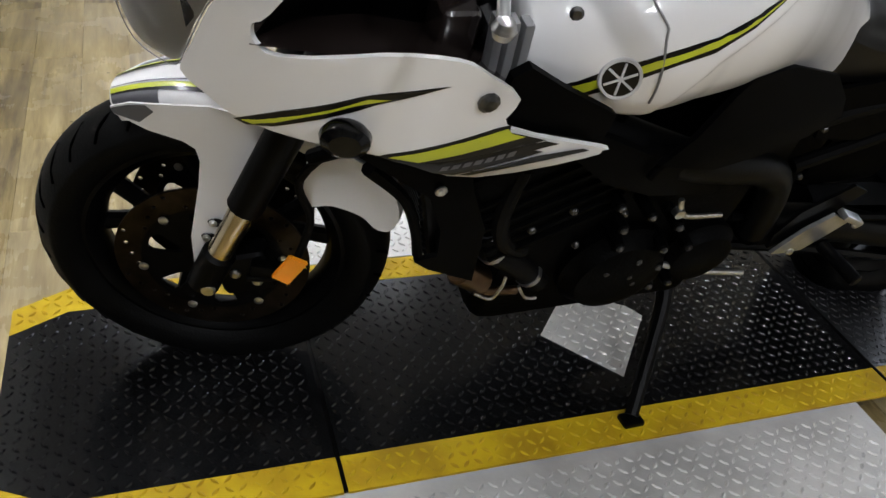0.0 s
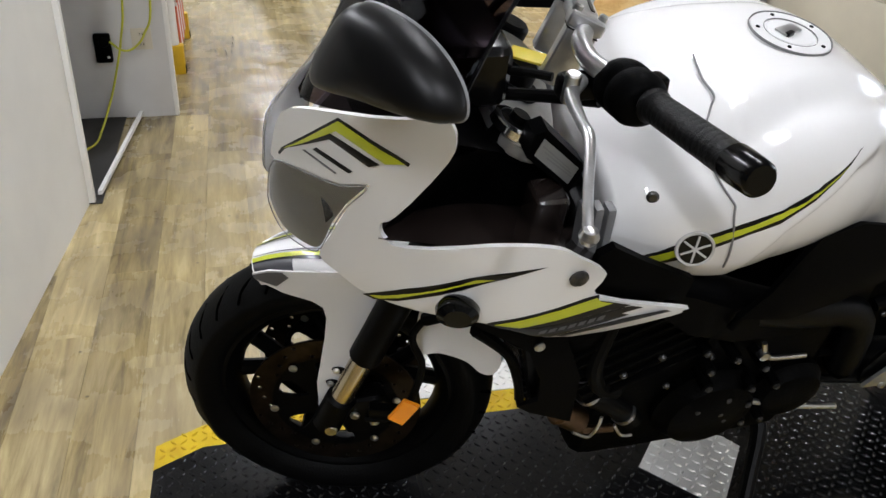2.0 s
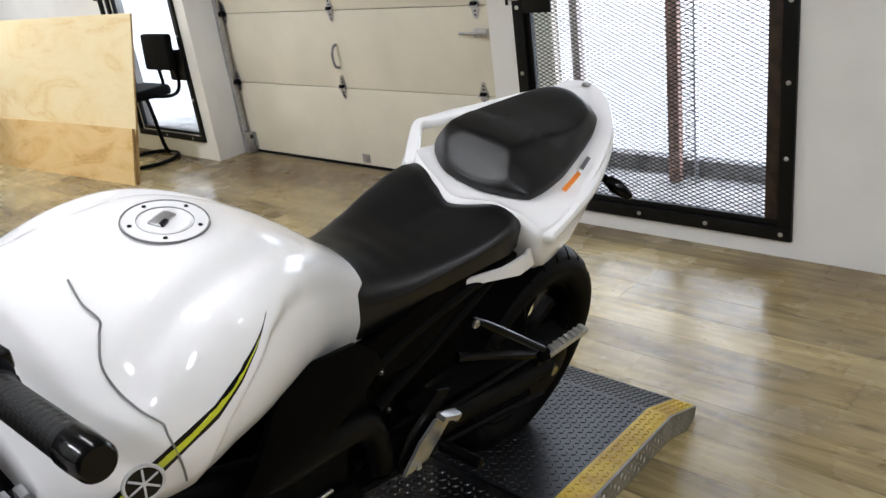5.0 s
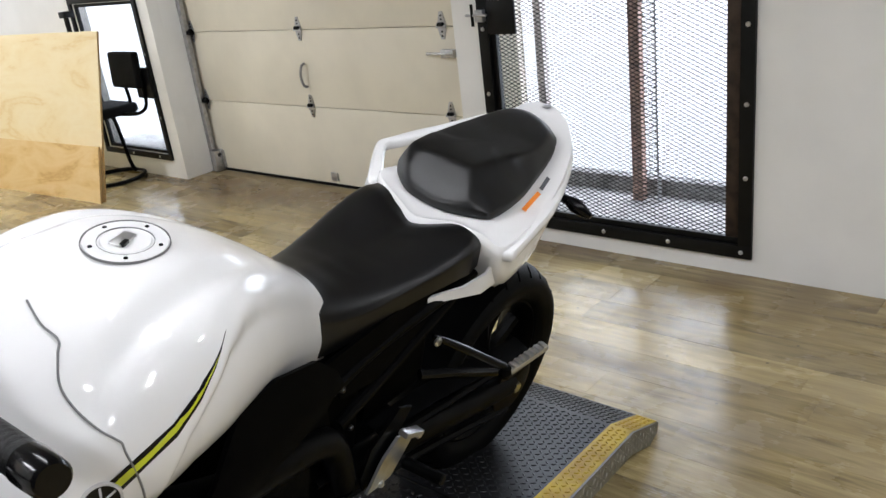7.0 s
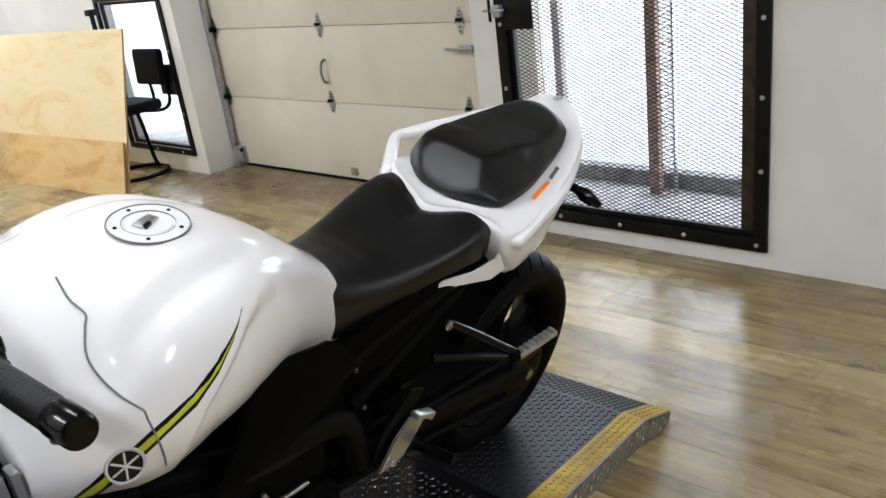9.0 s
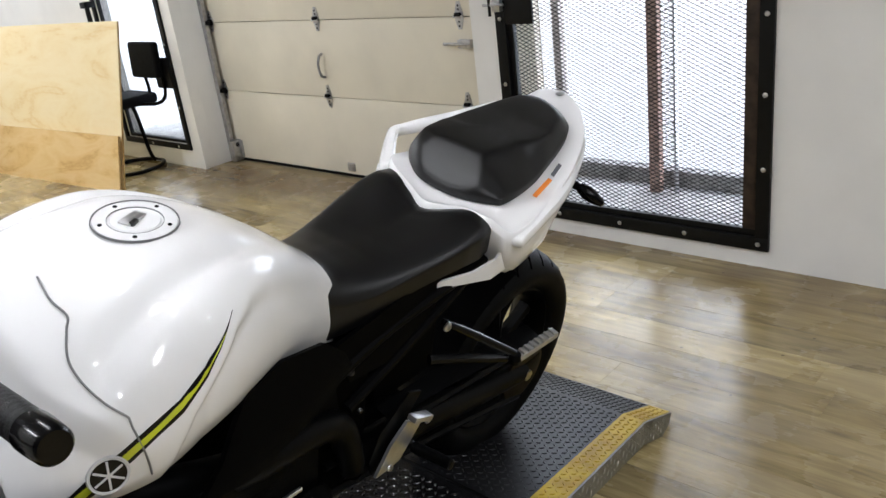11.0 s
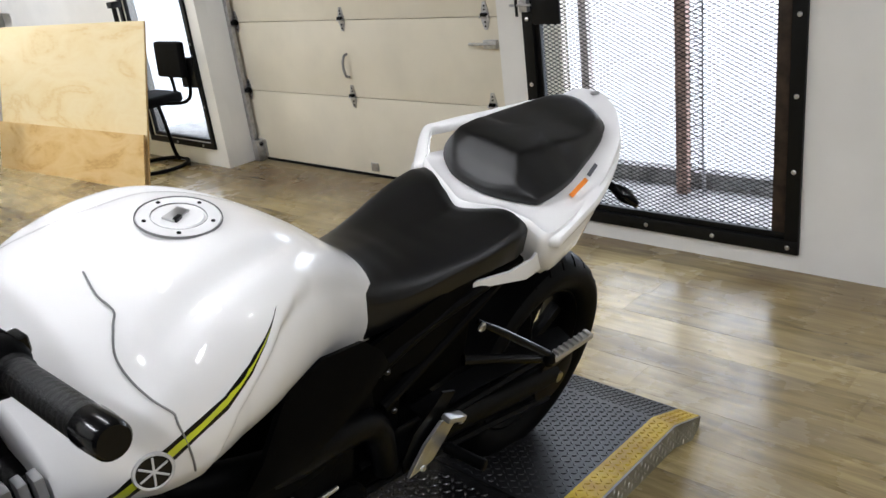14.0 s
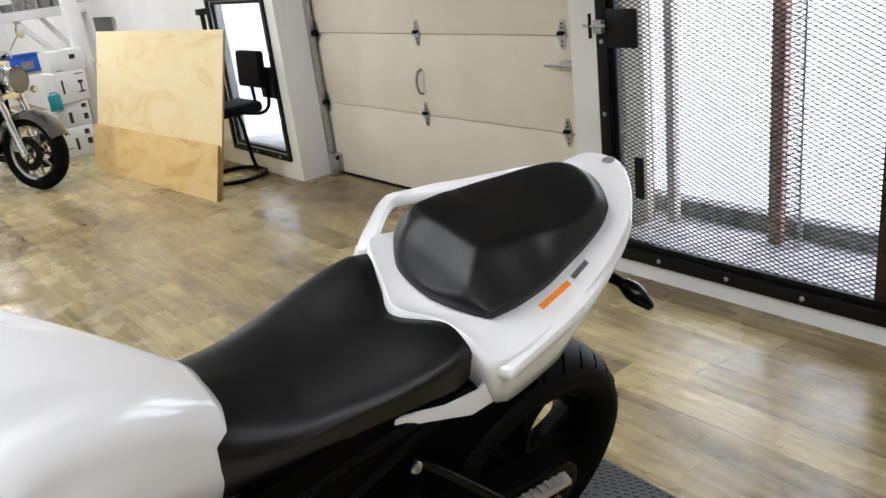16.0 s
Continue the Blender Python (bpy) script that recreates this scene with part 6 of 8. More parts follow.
RAIL_FAR = smooth_line([(1.262, 0.165), (1.32, 0.212), (1.378, 0.252), (1.402, 0.260), (1.43, 0.254), (1.49, 0.231), (1.58, 0.178), (1.66, 0.130), (1.64, 0.112), (1.56, 0.156), (1.475, 0.206), (1.42, 0.231), (1.396, 0.232), (1.352, 0.200), (1.312, 0.166), (1.284, 0.146)], 3, True)
RAIL_NEAR = smooth_line([(1.258, -0.172), (1.266, -0.206), (1.285, -0.213), (1.40, -0.194), (1.50, -0.173), (1.62, -0.128), (1.69, -0.085), (1.68, -0.068), (1.62, -0.100), (1.50, -0.142), (1.40, -0.162), (1.30, -0.176)], 3, True)
for outline, drop_, name in ((RAIL_FAR, 0.0, "far"), (RAIL_NEAR, 0.022, "near")):
    if True:
        rr = []
        for k, h in ((0.0045, -0.022), (0.001, -0.018), (0.0, -0.010), (0.001, -0.004), (0.0045, 0.0)):
            ring = []
            n_ = len(outline)
            for i in range(n_):
                a, b, c = outline[i - 1], outline[i], outline[(i + 1) % n_]
                d = Vector((c[0] - a[0], c[1] - a[1])).normalized()
                area_ = sum(outline[q][0] * outline[(q + 1) % n_][1] - outline[(q + 1) % n_][0] * outline[q][1] for q in range(n_))
                nrm = Vector((-d.y, d.x)) * (1 if area_ > 0 else -1)
                ring.append((b[0] + nrm.x * k, b[1] + nrm.y * k, tail_top(b[0]) + h - drop_ + (0.0 if name == "near" else -0.01 * max(0, 1.36 - b[0]) / 0.1)))
            rr.append(ring)
        part("grab_rail", loft(rr), WHITE_PAINT, tail, "white grab rail", 45)


def on_deck(u, v):
    return (u, v, tail_top(u) - tail_slope(u, v) + 0.0062)


part("sticker", sheet([(1.385, -0.158), (1.465, -0.144), (1.463, -0.135), (1.383, -0.149)], on_deck, 0, 0.03), ORANGE_STICKER, tail, "orange warning strip")
part("sticker", sheet([(1.476, -0.140), (1.522, -0.129), (1.520, -0.121), (1.474, -0.132)], on_deck, 0, 0.03), GRAPHITE, tail, "dark label")
part("tail_emblem", lathe([(0, 0.003), (0.012, 0.002), (0.014, 0)], 16, Matrix.Translation((1.765, 0.042, 0.956)) @ Matrix.Diagonal((1.2, 0.7, 1, 1))), ALLOY, tail)
ts = pt("turn_signal", tube([(1.62, -0.06, 0.82), (1.66, -0.10, 0.80), (1.675, -0.125, 0.785)], [0.012, 0.010, 0.009]), BLACK_PLASTIC, "black turn signal")
part("signal_head", lathe([(0, 0.06), (0.008, 0.056), (0.016, 0.03), (0.018, 0.01), (0.012, -0.012), (0, -0.018)], 14, Matrix.Translation((1.672, -0.12, 0.79)) @ Vector((0.25, -0.9, -0.4)).to_track_quat("Z", "Y").to_matrix().to_4x4()), BLACK_GLOSS, ts)
pt("tail_underside", bm_box((1.55, 0.025, 0.80), (0.30, 0.16, 0.05), 0.015, Matrix.Identity(4), 3), BLACK_PLASTIC)
pt("plate_hanger", bm_box((1.68, 0.04, 0.78), (0.03, 0.10, 0.14), 0.01, Matrix.Identity(4), 2), BLACK_PLASTIC)


# -- wheels --
def tyre_profile(R, half, rim):
    return [(rim, -half * 0.62), (rim + 0.012, -half * 0.86), ((R + rim) / 2, -half), (R - 0.032, -half * 0.93), (R - 0.014, -half * 0.66), (R - 0.003, -half * 0.3), (R, 0),
            (R - 0.003, half * 0.3), (R - 0.014, half * 0.66), (R - 0.032, half * 0.93), ((R + rim) / 2, half), (rim + 0.012, half * 0.86), (rim, half * 0.62)]


ABOUT_Y = Matrix.Rotation(radians(90), 4, "X")  # lathe axis onto the axle


def circle(c, r, n=14):
    return [(c[0] + r * math.cos(2 * math.pi * k / n), c[1] + r * math.sin(2 * math.pi * k / n)) for k in range(n)]


def build_wheel(name, label, m, R, half, rim, spokes, disc_r, disc_y, twist, stout=1.0):
    w = pt(name, lathe(tyre_profile(R, half, rim), 72, m @ ABOUT_Y), RUBBER, label, angle=60)
    part("rim", lathe([(rim + 0.004, -half * 0.62), (rim - 0.006, -half * 0.66), (rim - 0.020, -half * 0.5), (rim - 0.030, -half * 0.2), (rim - 0.030, half * 0.2), (rim - 0.020, half * 0.5), (rim - 0.006, half * 0.66), (rim + 0.004, half * 0.62)], 60, m @ ABOUT_Y), BLACK_METAL, w, "black cast rim")
    part("hub", lathe([(0, -0.055), (0.03, -0.055), (0.042, -0.045), (0.045, 0.045), (0.03, 0.055), (0, 0.055)], 24, m @ ABOUT_Y), BLACK_METAL, w)
    for k in range(spokes):
        a = twist + k * 2 * math.pi / spokes
        for s in (-1, 1):
            d0, d1 = a, a + s * 0.26
            p0 = Vector((0.035 * math.cos(d0), 0, 0.035 * math.sin(d0)))
            pm = Vector((0.10 * math.cos(a + s * 0.08), 0, 0.10 * math.sin(a + s * 0.08)))
            p1 = Vector(((rim - 0.012) * math.cos(d1), 0, (rim - 0.012) * math.sin(d1)))
            bm = tube([p0, pm, p1], [0.020 * stout, 0.011 * stout, 0.011 * stout], 8, 4)
            bm.transform(m)
            part("spoke", bm, BLACK_METAL, w)
    for k in range(30):
        a = k * 2 * math.pi / 30
        for s in (-1, 1):
            pts = [(R - 0.0035 - 0.0, s * half * 0.18, a), (R - 0.012, s * half * 0.55, a + 0.10), (R - 0.024, s * half * 0.82, a + 0.16)]
            bm = tube([(r * math.cos(q), y, r * math.sin(q)) for r, y, q in pts], [0.0030, 0.0036, 0.0022], 5, 3)
            bm.transform(m)
            part("tread_groove", bm, GROOVE, w)
    for y in disc_y:
        holes = [circle((rr * math.cos(q), rr * math.sin(q)), 0.0040, 8) for k in range(36) for rr, q in ((disc_r - 0.008 - 0.009 * (k % 4), k * 2 * math.pi / 36),)]
        bm = sheet(circle((0, 0), disc_r, 48), lambda a, b: (a, y, b), 0.0045, 0.05, [circle((0, 0), disc_r - 0.042, 40), *holes])
        bm.transform(m)
        d = part("brake_disc", bm, DISC, w, "drilled steel brake disc")
        # carrier plate with rounded windows between its arms
        windows = [circle((0, 0), 0.034, 20)]
        for k in range(6):
            q = k * math.pi / 3 + 0.2 + math.pi / 6
            r0, r1, g = 0.050, disc_r - 0.050, 0.20
            windows.append([tuple(float(c) for c in p) for p in smooth_line([(r0 * math.cos(q), r0 * math.sin(q)), (r1 * 0.92 * math.cos(q - g), r1 * 0.92 * math.sin(q - g)), (r1 * math.cos(q), r1 * math.sin(q)), (r1 * 0.92 * math.cos(q + g), r1 * 0.92 * math.sin(q + g))], 3, True)])
        bm = sheet(circle((0, 0), disc_r - 0.040, 40), lambda a, b: (a, y, b), 0.006, 0.05, windows)
        bm.transform(m)
        part("carrier", bm, BLACK_METAL, d, "black disc carrier with rounded windows")
        for k in range(6):
            q = k * math.pi / 3
            bm = bolt_head(((disc_r - 0.043) * math.cos(q + 0.2), y - 0.004, (disc_r - 0.043) * math.sin(q + 0.2)), (0, -1, 0), 0.008, 0.004)
            bm.transform(m)
            part("rivet", bm, BOLT, d)
    return w


STEER = Matrix.Translation((0, 0.09, 0.315)) @ Matrix.Rotation(-0.30, 4, Vector((math.sin(0.42), 0, math.cos(0.42))))
build_wheel("front_wheel", "black front wheel with treaded tyre", STEER, 0.29, 0.062, 0.212, 5, 0.156, (-0.066, 0.066), 0.35, 1.45)
REAR = Matrix.Translation((1.60, 0.03, 0.250))
build_wheel("rear_wheel", "black rear wheel with a wide treaded tyre", REAR, 0.312, 0.085, 0.215, 5, 0.12, (0.07,), 0.1, 2.0)


def st(name, bm, material, label="", parent=None, angle=35):
    bm.transform(STEER)
    return pt(name, bm, material, label, parent, angle)


# fork legs: black slider, golden tube, black upper
for s in (-1, 1):
    ax = Vector((0.342, 0, 0.94)).normalized()
    p = Vector((-0.012, s * 0.108, -0.012))
    leg = st("fork_leg", rod(p, p + ax * 0.085, 0.027, 16, 0.006), BLACK_METAL, "black fork with a golden tube")
    bm = rod(p + ax * 0.08, p + ax * 0.20, 0.0205, 16)
    bm.transform(STEER)
    part("fork_tube", bm, BRONZE, leg, "golden fork tube")
    bm = rod(p + ax * 0.185, p + ax * 0.74, 0.028, 16, 0.005)
    bm.transform(STEER)
    part("fork_upper", bm, BLACK_METAL, leg)
    bm = bm_box((0.055, s * 0.085, -0.005), (0.09, 0.045, 0.085), 0.014, Matrix.Rotation(-0.35, 4, "Y"), 3)
    bm.transform(STEER)
    part("caliper", bm, BLACK_METAL, leg, "black brake caliper")
    for k in range(2):
        bm = bolt_head((0.04 + 0.035 * k, s * 0.109, 0.02 - 0.012 * k), (0, s, 0), 0.009, 0.006)
        bm.transform(STEER)
        part("bolt", bm, BOLT, leg)
    bm = rod((0, s * 0.10, 0), (0, s * 0.135, 0), 0.012, 12, 0.002)
    bm.transform(STEER)
    part("axle_end", bm, BOLT, leg)
st("reflector", extrude_poly([(0.098, 0.057), (0.124, 0.107), (0.153, 0.094), (0.125, 0.042)], Matrix.Translation((0, -0.138, 0)) @ Matrix.Rotation(radians(90), 4, "X"), 0.008, 0.002), AMBER, "amber side reflector")
st("reflector_stay", bm_box((0.10, -0.125, 0.055), (0.07, 0.020, 0.022), 0.004), BLACK_METAL)
st("brake_hose", tube([(0.06, -0.115, 0.02), (0.12, -0.125, 0.05), (0.15, -0.12, 0.16), (0.13, -0.12, 0.24), (0.20, -0.13, 0.36), (0.22, -0.10, 0.5)], 0.0065), RUBBER)

# front fender
rings = []
for k in range(23):
    a = radians(118 - 110 * k / 25)
    r = 0.312 + 0.006 * math.sin(k / 25 * math.pi)
    wd = 0.070 * (0.55 + 0.45 * min(1, k / 6)) * (1 if k < 21 else 1 - 0.06 * (k - 20))
    ring = []
    for y, dr in ((-1, -0.038), (-0.97, -0.018), (-0.86, -0.004), (-0.5, 0.004), (0, 0.006), (0.5, 0.004), (0.86, -0.004), (0.97, -0.018), (1, -0.038)):
        rr = r + dr
        ring.append((rr * math.cos(a), y * wd, rr * math.sin(a)))
    rings.append(ring)
fd = st("front_fender", loft(rings, closed=False), WHITE_PAINT, "gloss white front fender", angle=60)
for s in (-1, 1):
    for poly, base in (([(-0.143, 0.272), (-0.137, 0.262), (-0.088, 0.252), (-0.040, 0.247), (-0.022, 0.236), (-0.016, 0.215), (-0.018, 0.175), (-0.030, 0.075), (-0.026, 0.002), (-0.018, 0.002), (0.021, 0.092), (0.058, 0.150), (0.062, 0.215), (0.095, 0.262), (0.13, 0.272), (0.10, 0.292), (0.0, 0.310), (-0.075, 0.300), (-0.115, 0.288)], 0.070),
                       ([tuple(float(c) for c in q) for q in smooth_line([(0.140, 0.150), (0.135, 0.215), (0.15, 0.262), (0.215, 0.242), (0.262, 0.205), (0.285, 0.155), (0.284, 0.125), (0.272, 0.110), (0.252, 0.114), (0.225, 0.138), (0.18, 0.152)], 4, True)], 0.070)):
        bm = sheet(poly, lambda a, b: (a, -(base * (0.55 + 0.45 * min(1, max(0, (a + 0.16) / 0.10))) + 0.02 * max(0, min(1, (0.27 - b) / 0.2)) * (1 if a < 0.12 else 0.2)), b), 0.004, 0.02)
        bm.transform(STEER)
        if s > 0:
            bm.free()
            bm = sheet(poly, lambda a, b: (a, base * (0.55 + 0.45 * min(1, max(0, (a + 0.16) / 0.10))) + 0.02 * max(0, min(1, (0.27 - b) / 0.2)) * (1 if a < 0.12 else 0.2), b), 0.004, 0.02)
            bm.transform(STEER)
        part("fender_side", bm, WHITE_PAINT, fd)
for b in ((0.004, 0.112), (-0.006, 0.080)):
    bm = lathe([(0, 0.0022), (0.0105, 0.0020), (0.0115, 0)], 14, Matrix.Translation((b[0] + 0.004, -0.0915, b[1])) @ Matrix.Rotation(radians(90), 4, "X") @ Matrix.Diagonal((1.1, 0.75, 1, 1)))
    bm.transform(STEER)
    part("slot", bm, BLACK_DECAL, fd, "dark oval slot")
    bm = bolt_head((b[0], -0.094, b[1]), (0, -1, 0), 0.0065, 0.005)
    bm.transform(STEER)
    part("bolt", bm, BOLT, fd)
for side_ in (-1, 1):
    for y0, y1, a1, mt, up in ((0.030, 0.048, 78, BLACK_DECAL, 0.0012), (0.032, 0.045, 80, LIME, 0.0022), (0.048, 0.066, 104, GRAPHITE, 0.0012), (0.022, 0.025, 84, GRAPHITE, 0.0012)):
        strip = []
        for k in range(15):
            a = radians(117.5 - (117.5 - a1) * k / 14)
            kk = (118 - math.degrees(a)) / 110 * 25
            r = 0.312 + 0.006 * math.sin(kk / 25 * math.pi)
            wd = 0.070 * (0.55 + 0.45 * min(1, kk / 6))
            taper = 1.0 if mt is not LIME else 1 - 0.5 * k / 14
            ring = []
            for q in range(5):
                yy = (y0 + (y1 - y0) * taper * q / 4) / 0.070
                yy = min(yy, 0.97)
                dr = float(np.interp(yy, [0, 0.5, 0.86, 0.97, 1], [0.006, 0.004, -0.004, -0.018, -0.038]))
                ring.append(((r + dr + up) * math.cos(a), side_ * yy * wd * 1.004, (r + dr + up) * math.sin(a)))
            strip.append(ring)
        bm = loft(strip, closed=False)
        bm.transform(STEER)
        part("stripe", bm, mt, fd)

for s in (-1, 1):
    bm = sheet([(-0.142, 0.271), (-0.137, 0.263), (-0.100, 0.262), (-0.078, 0.288), (-0.090, 0.295), (-0.115, 0.286)], lambda a, b, s=s: (a, s * (0.0715 * (0.55 + 0.45 * min(1, max(0, (a + 0.16) / 0.10))) + 0.001), b), 0.0, 0.012)
    bm.transform(STEER)
    part("stripe", bm, GRAPHITE, fd)

# horn pod below the fairing
hp = pt("front_signal", lathe([(0, 0.022), (0.020, 0.020), (0.031, 0.010), (0.033, -0.004), (0.026, -0.020), (0, -0.030)], 24, Matrix.Translation((0.080, -0.246, 0.867)) @ Vector((-0.25, -0.9, 0.2)).to_track_quat("Z", "Y").to_matrix().to_4x4() @ Matrix.Diagonal((0.82, 0.60, 0.8, 1))), BLACK_GLOSS, "small black round signal pod")
part("stalk", tube([(0.085, -0.235, 0.86), (0.12, -0.165, 0.775), (0.08, -0.13, 0.72)], [0.012, 0.012, 0.010]), BLACK_PLASTIC, hp)

# -- steering head, bars and controls --
tc = pt("triple_clamp", extrude_poly(smooth_line([(-0.02, -0.13), (0.04, -0.12), (0.06, 0), (0.04, 0.12), (-0.02, 0.13), (-0.05, 0.06), (-0.055, 0), (-0.05, -0.06)], 4, True),
        Matrix.Translation((0.200, 0.015, 0.985)) @ Matrix.Rotation(-0.22, 4, "Z") @ Matrix.Rotation(0.42, 4, "Y"), 0.022, 0.004), CAST_ALLOY, "cast alloy top clamp")
for c in ((0.176, -0.082, 1.006), (0.206, 0.108, 0.984)):
    f = part("fork_cap", lathe([(0, 0.022), (0.012, 0.022), (0.013, 0.012), (0.024, 0.011), (0.026, 0.0), (0.028, -0.03)], 20, Matrix.Translation(c) @ Matrix.Rotation(0.42, 4, "Y")), BLACK_METAL, tc)
    part("cap_ring", lathe([(0.024, 0.012), (0.032, 0.010), (0.033, 0.0)], 20, Matrix.Translation(c) @ Matrix.Rotation(0.42, 4, "Y")), CHROME, f)
part("ignition", lathe([(0, 0.03), (0.018, 0.03), (0.022, 0.02), (0.022, 0)], 18, Matrix.Translation((0.208, 0.012, 1.008)) @ Matrix.Rotation(0.30, 4, "Y")), BLACK_METAL, tc)
pt("yellow_tag", bm_box((0, 0, 0), (0.050, 0.028, 0.004), 0.0015, Matrix.Translation((0.221, 0.013, 1.046)) @ Matrix.Rotation(-0.5, 4, "Z") @ Matrix.Rotation(0.06, 4, "Y")), YELLOW_STICKER, "yellow tag on the top clamp")
hb = pt("handlebar", tube([(0.262, -0.30, 1.150), (0.264, -0.205, 1.122), (0.248, -0.155, 1.121), (0.237, -0.115, 1.119), (0.243, -0.075, 1.118), (0.260, -0.042, 1.110), (0.277, 0.020, 1.097), (0.294, 0.080, 1.086), (0.310, 0.120, 1.080), (0.345, 0.18, 1.066), (0.40, 0.255, 1.055), (0.45, 0.33, 1.04)], 0.0120, 14, 6), CAST_ALLOY, "silver handlebar")
# one clamp bridge over two upright risers
along = Vector((0.28, 0.94, -0.185)).normalized()
steep = Vector((0.33, 0.0, 0.943))
steep = (steep - along * steep.dot(along)).normalized()
fore = along.cross(steep)
CLAMP = Matrix.Translation((0.277, 0.020, 1.098)) @ Matrix((fore, along, steep)).transposed().to_4x4()
for end in (-0.056, 0.056):
    r = part("riser", bm_box((0, end, -0.036), (0.040, 0.026, 0.078), 0.006, CLAMP, 3), CAST_ALLOY, hb, "upright alloy bar riser")
    part("riser_cap", bm_box((0, end, 0.010), (0.048, 0.030, 0.020), 0.007, CLAMP, 3), CAST_ALLOY, r)
    part("joint", bm_box((0, end, -0.001), (0.0405, 0.0265, 0.0016), 0, CLAMP), BLACK_METAL, r)
    for d in (-0.017, 0.017):
        part("bolt", lathe([(0, 0.0275), (0.0045, 0.027), (0.0062, 0.025), (0.0064, 0.018)], 12, CLAMP @ Matrix.Translation((d, end, 0))), BOLT, r, "domed bolt")
bridge = part("bridge", bm_box((0.004, 0, 0.013), (0.030, 0.094, 0.009), 0.004, CLAMP, 2), CAST_ALLOY, hb, "alloy bridge between the risers")
part("slot", bm_box((0.010, 0, 0.0182), (0.006, 0.050, 0.0012), 0.0005, CLAMP), BLACK_DECAL, bridge, "dark slot")


def grip(name, a, b, end):
    a, b = Vector(a), Vector(b)
    d = (b - a)
    L = d.length
    prof = [(0.0, 0), (0.018, 0), (0.020, 0.004)]
    for k in range(14):
        z = 0.008 + (L - 0.012) * k / 14
        prof += [(0.0166, z), (0.0170, z + 0.002), (0.0170, z + (L - 0.012) / 14 - 0.002)]
    prof += [(0.017, L), (0, L)]
    g = pt(name, lathe(prof, 22, Matrix.Translation(a) @ d.to_track_quat("Z", "Y").to_matrix().to_4x4()), GRIP, "black ribbed rubber grip", angle=60)
    e = d.normalized()
    part("bar_end", lathe([(0, 0.042), (0.014, 0.042), (0.0170, 0.038), (0.0182, 0.012), (0.0182, 0.0), (0.014, -0.003), (0, -0.003)], 24, Matrix.Translation(b) @ e.to_track_quat("Z", "Y").to_matrix().to_4x4()), BLACK_GLOSS, g, "gloss black bar end")
    return g


grip("left_grip", (0.268, -0.215, 1.125), (0.264, -0.368, 1.171), 1)
grip("right_grip", (0.425, 0.295, 1.052), (0.515, 0.44, 1.012), 1)
pod_at = Matrix.Translation((0.262, -0.176, 1.115)) @ Vector((0.03, -0.95, 0.18)).to_track_quat("Z", "Y").to_matrix().to_4x4()
sw = pt("switch_pod", lathe([(0, -0.036), (0.021, -0.036), (0.028, -0.030), (0.0305, -0.020), (0.0305, -0.003), (0.0290, -0.001), (0.0290, 0.001), (0.0305, 0.003), (0.0300, 0.022), (0.026, 0.032), (0.019, 0.037), (0, 0.037)], 26, pod_at @ Matrix.Diagonal((1.08, 1.0, 1, 1))), BLACK_PLASTIC, "black switch pod with buttons", angle=50)
part("horn_button", bm_box((0.029, 0.010, 0.006), (0.014, 0.022, 0.026), 0.005, pod_at, 3), BLACK_GLOSS, sw)
part("turn_switch", bm_box((0.026, -0.016, 0.012), (0.020, 0.014, 0.014), 0.004, pod_at, 3), BLACK_GLOSS, sw)
cl = pt("clutch_lever", tube([(0.222, -0.135, 1.105), (0.200, -0.165, 1.108), (0.180, -0.235, 1.126), (0.174, -0.272, 1.130), (0.158, -0.325, 1.105), (0.152, -0.352, 1.088)], [0.0095, 0.0085, 0.0062, 0.0062, 0.0054, 0.0056], 12, 6), CAST_ALLOY, "silver clutch lever")
part("lever_ball", lathe([(0, 0.0105), (0.0075, 0.0075), (0.0105, 0), (0.0075, -0.0075), (0, -0.0105)], 14, Matrix.Translation((0.152, -0.356, 1.085))), ALLOY, cl)
part("lever_perch", bm_box((0.228, -0.128, 1.094), (0.058, 0.028, 0.030), 0.010, None, 3), BLACK_METAL, cl)
part("pivot", rod((0.205, -0.15, 1.088), (0.205, -0.15, 1.126), 0.009, 12, 0.002), BOLT, cl)
pt("clutch_cable", tube([(0.20, -0.11, 1.095), (0.16, -0.07, 1.08), (0.15, 0.0, 1.02), (0.18, 0.02, 0.93), (0.26, -0.05, 0.85)], 0.0055), RUBBER)
rs = pt("throttle_pod", bm_box((0, 0, 0), (0.055, 0.06, 0.058), 0.013, Matrix.Translation((0.405, 0.262, 1.060)) @ Matrix.Rotation(-0.5, 4, "Z"), 3), BLACK_PLASTIC, "black throttle pod with red switch")
part("kill_switch", bm_box((0, 0, 0), (0.012, 0.034, 0.014), 0.003, Matrix.Translation((0.400, 0.248, 1.093)) @ Matrix.Rotation(-0.5, 4, "Z")), RED_PLASTIC, rs, "red stop switch")
rv = pt("brake_reservoir", bm_box((0, 0, -0.004), (0.066, 0.085, 0.055), 0.006, Matrix.Translation((0.290, 0.186, 1.070)) @ Matrix.Rotation(-0.35, 4, "Z") @ Matrix.Rotation(-0.12, 4, "Y"), 3), BLACK_METAL, "black brake reservoir with a lettered lid")
part("lid", bm_box((0, 0, 0.0255), (0.068, 0.087, 0.008), 0.003, Matrix.Translation((0.290, 0.186, 1.070)) @ Matrix.Rotation(-0.35, 4, "Z") @ Matrix.Rotation(-0.12, 4, "Y")), GRAPHITE, rv, "worn dark grey lid")
rg2 = random.Random(3)
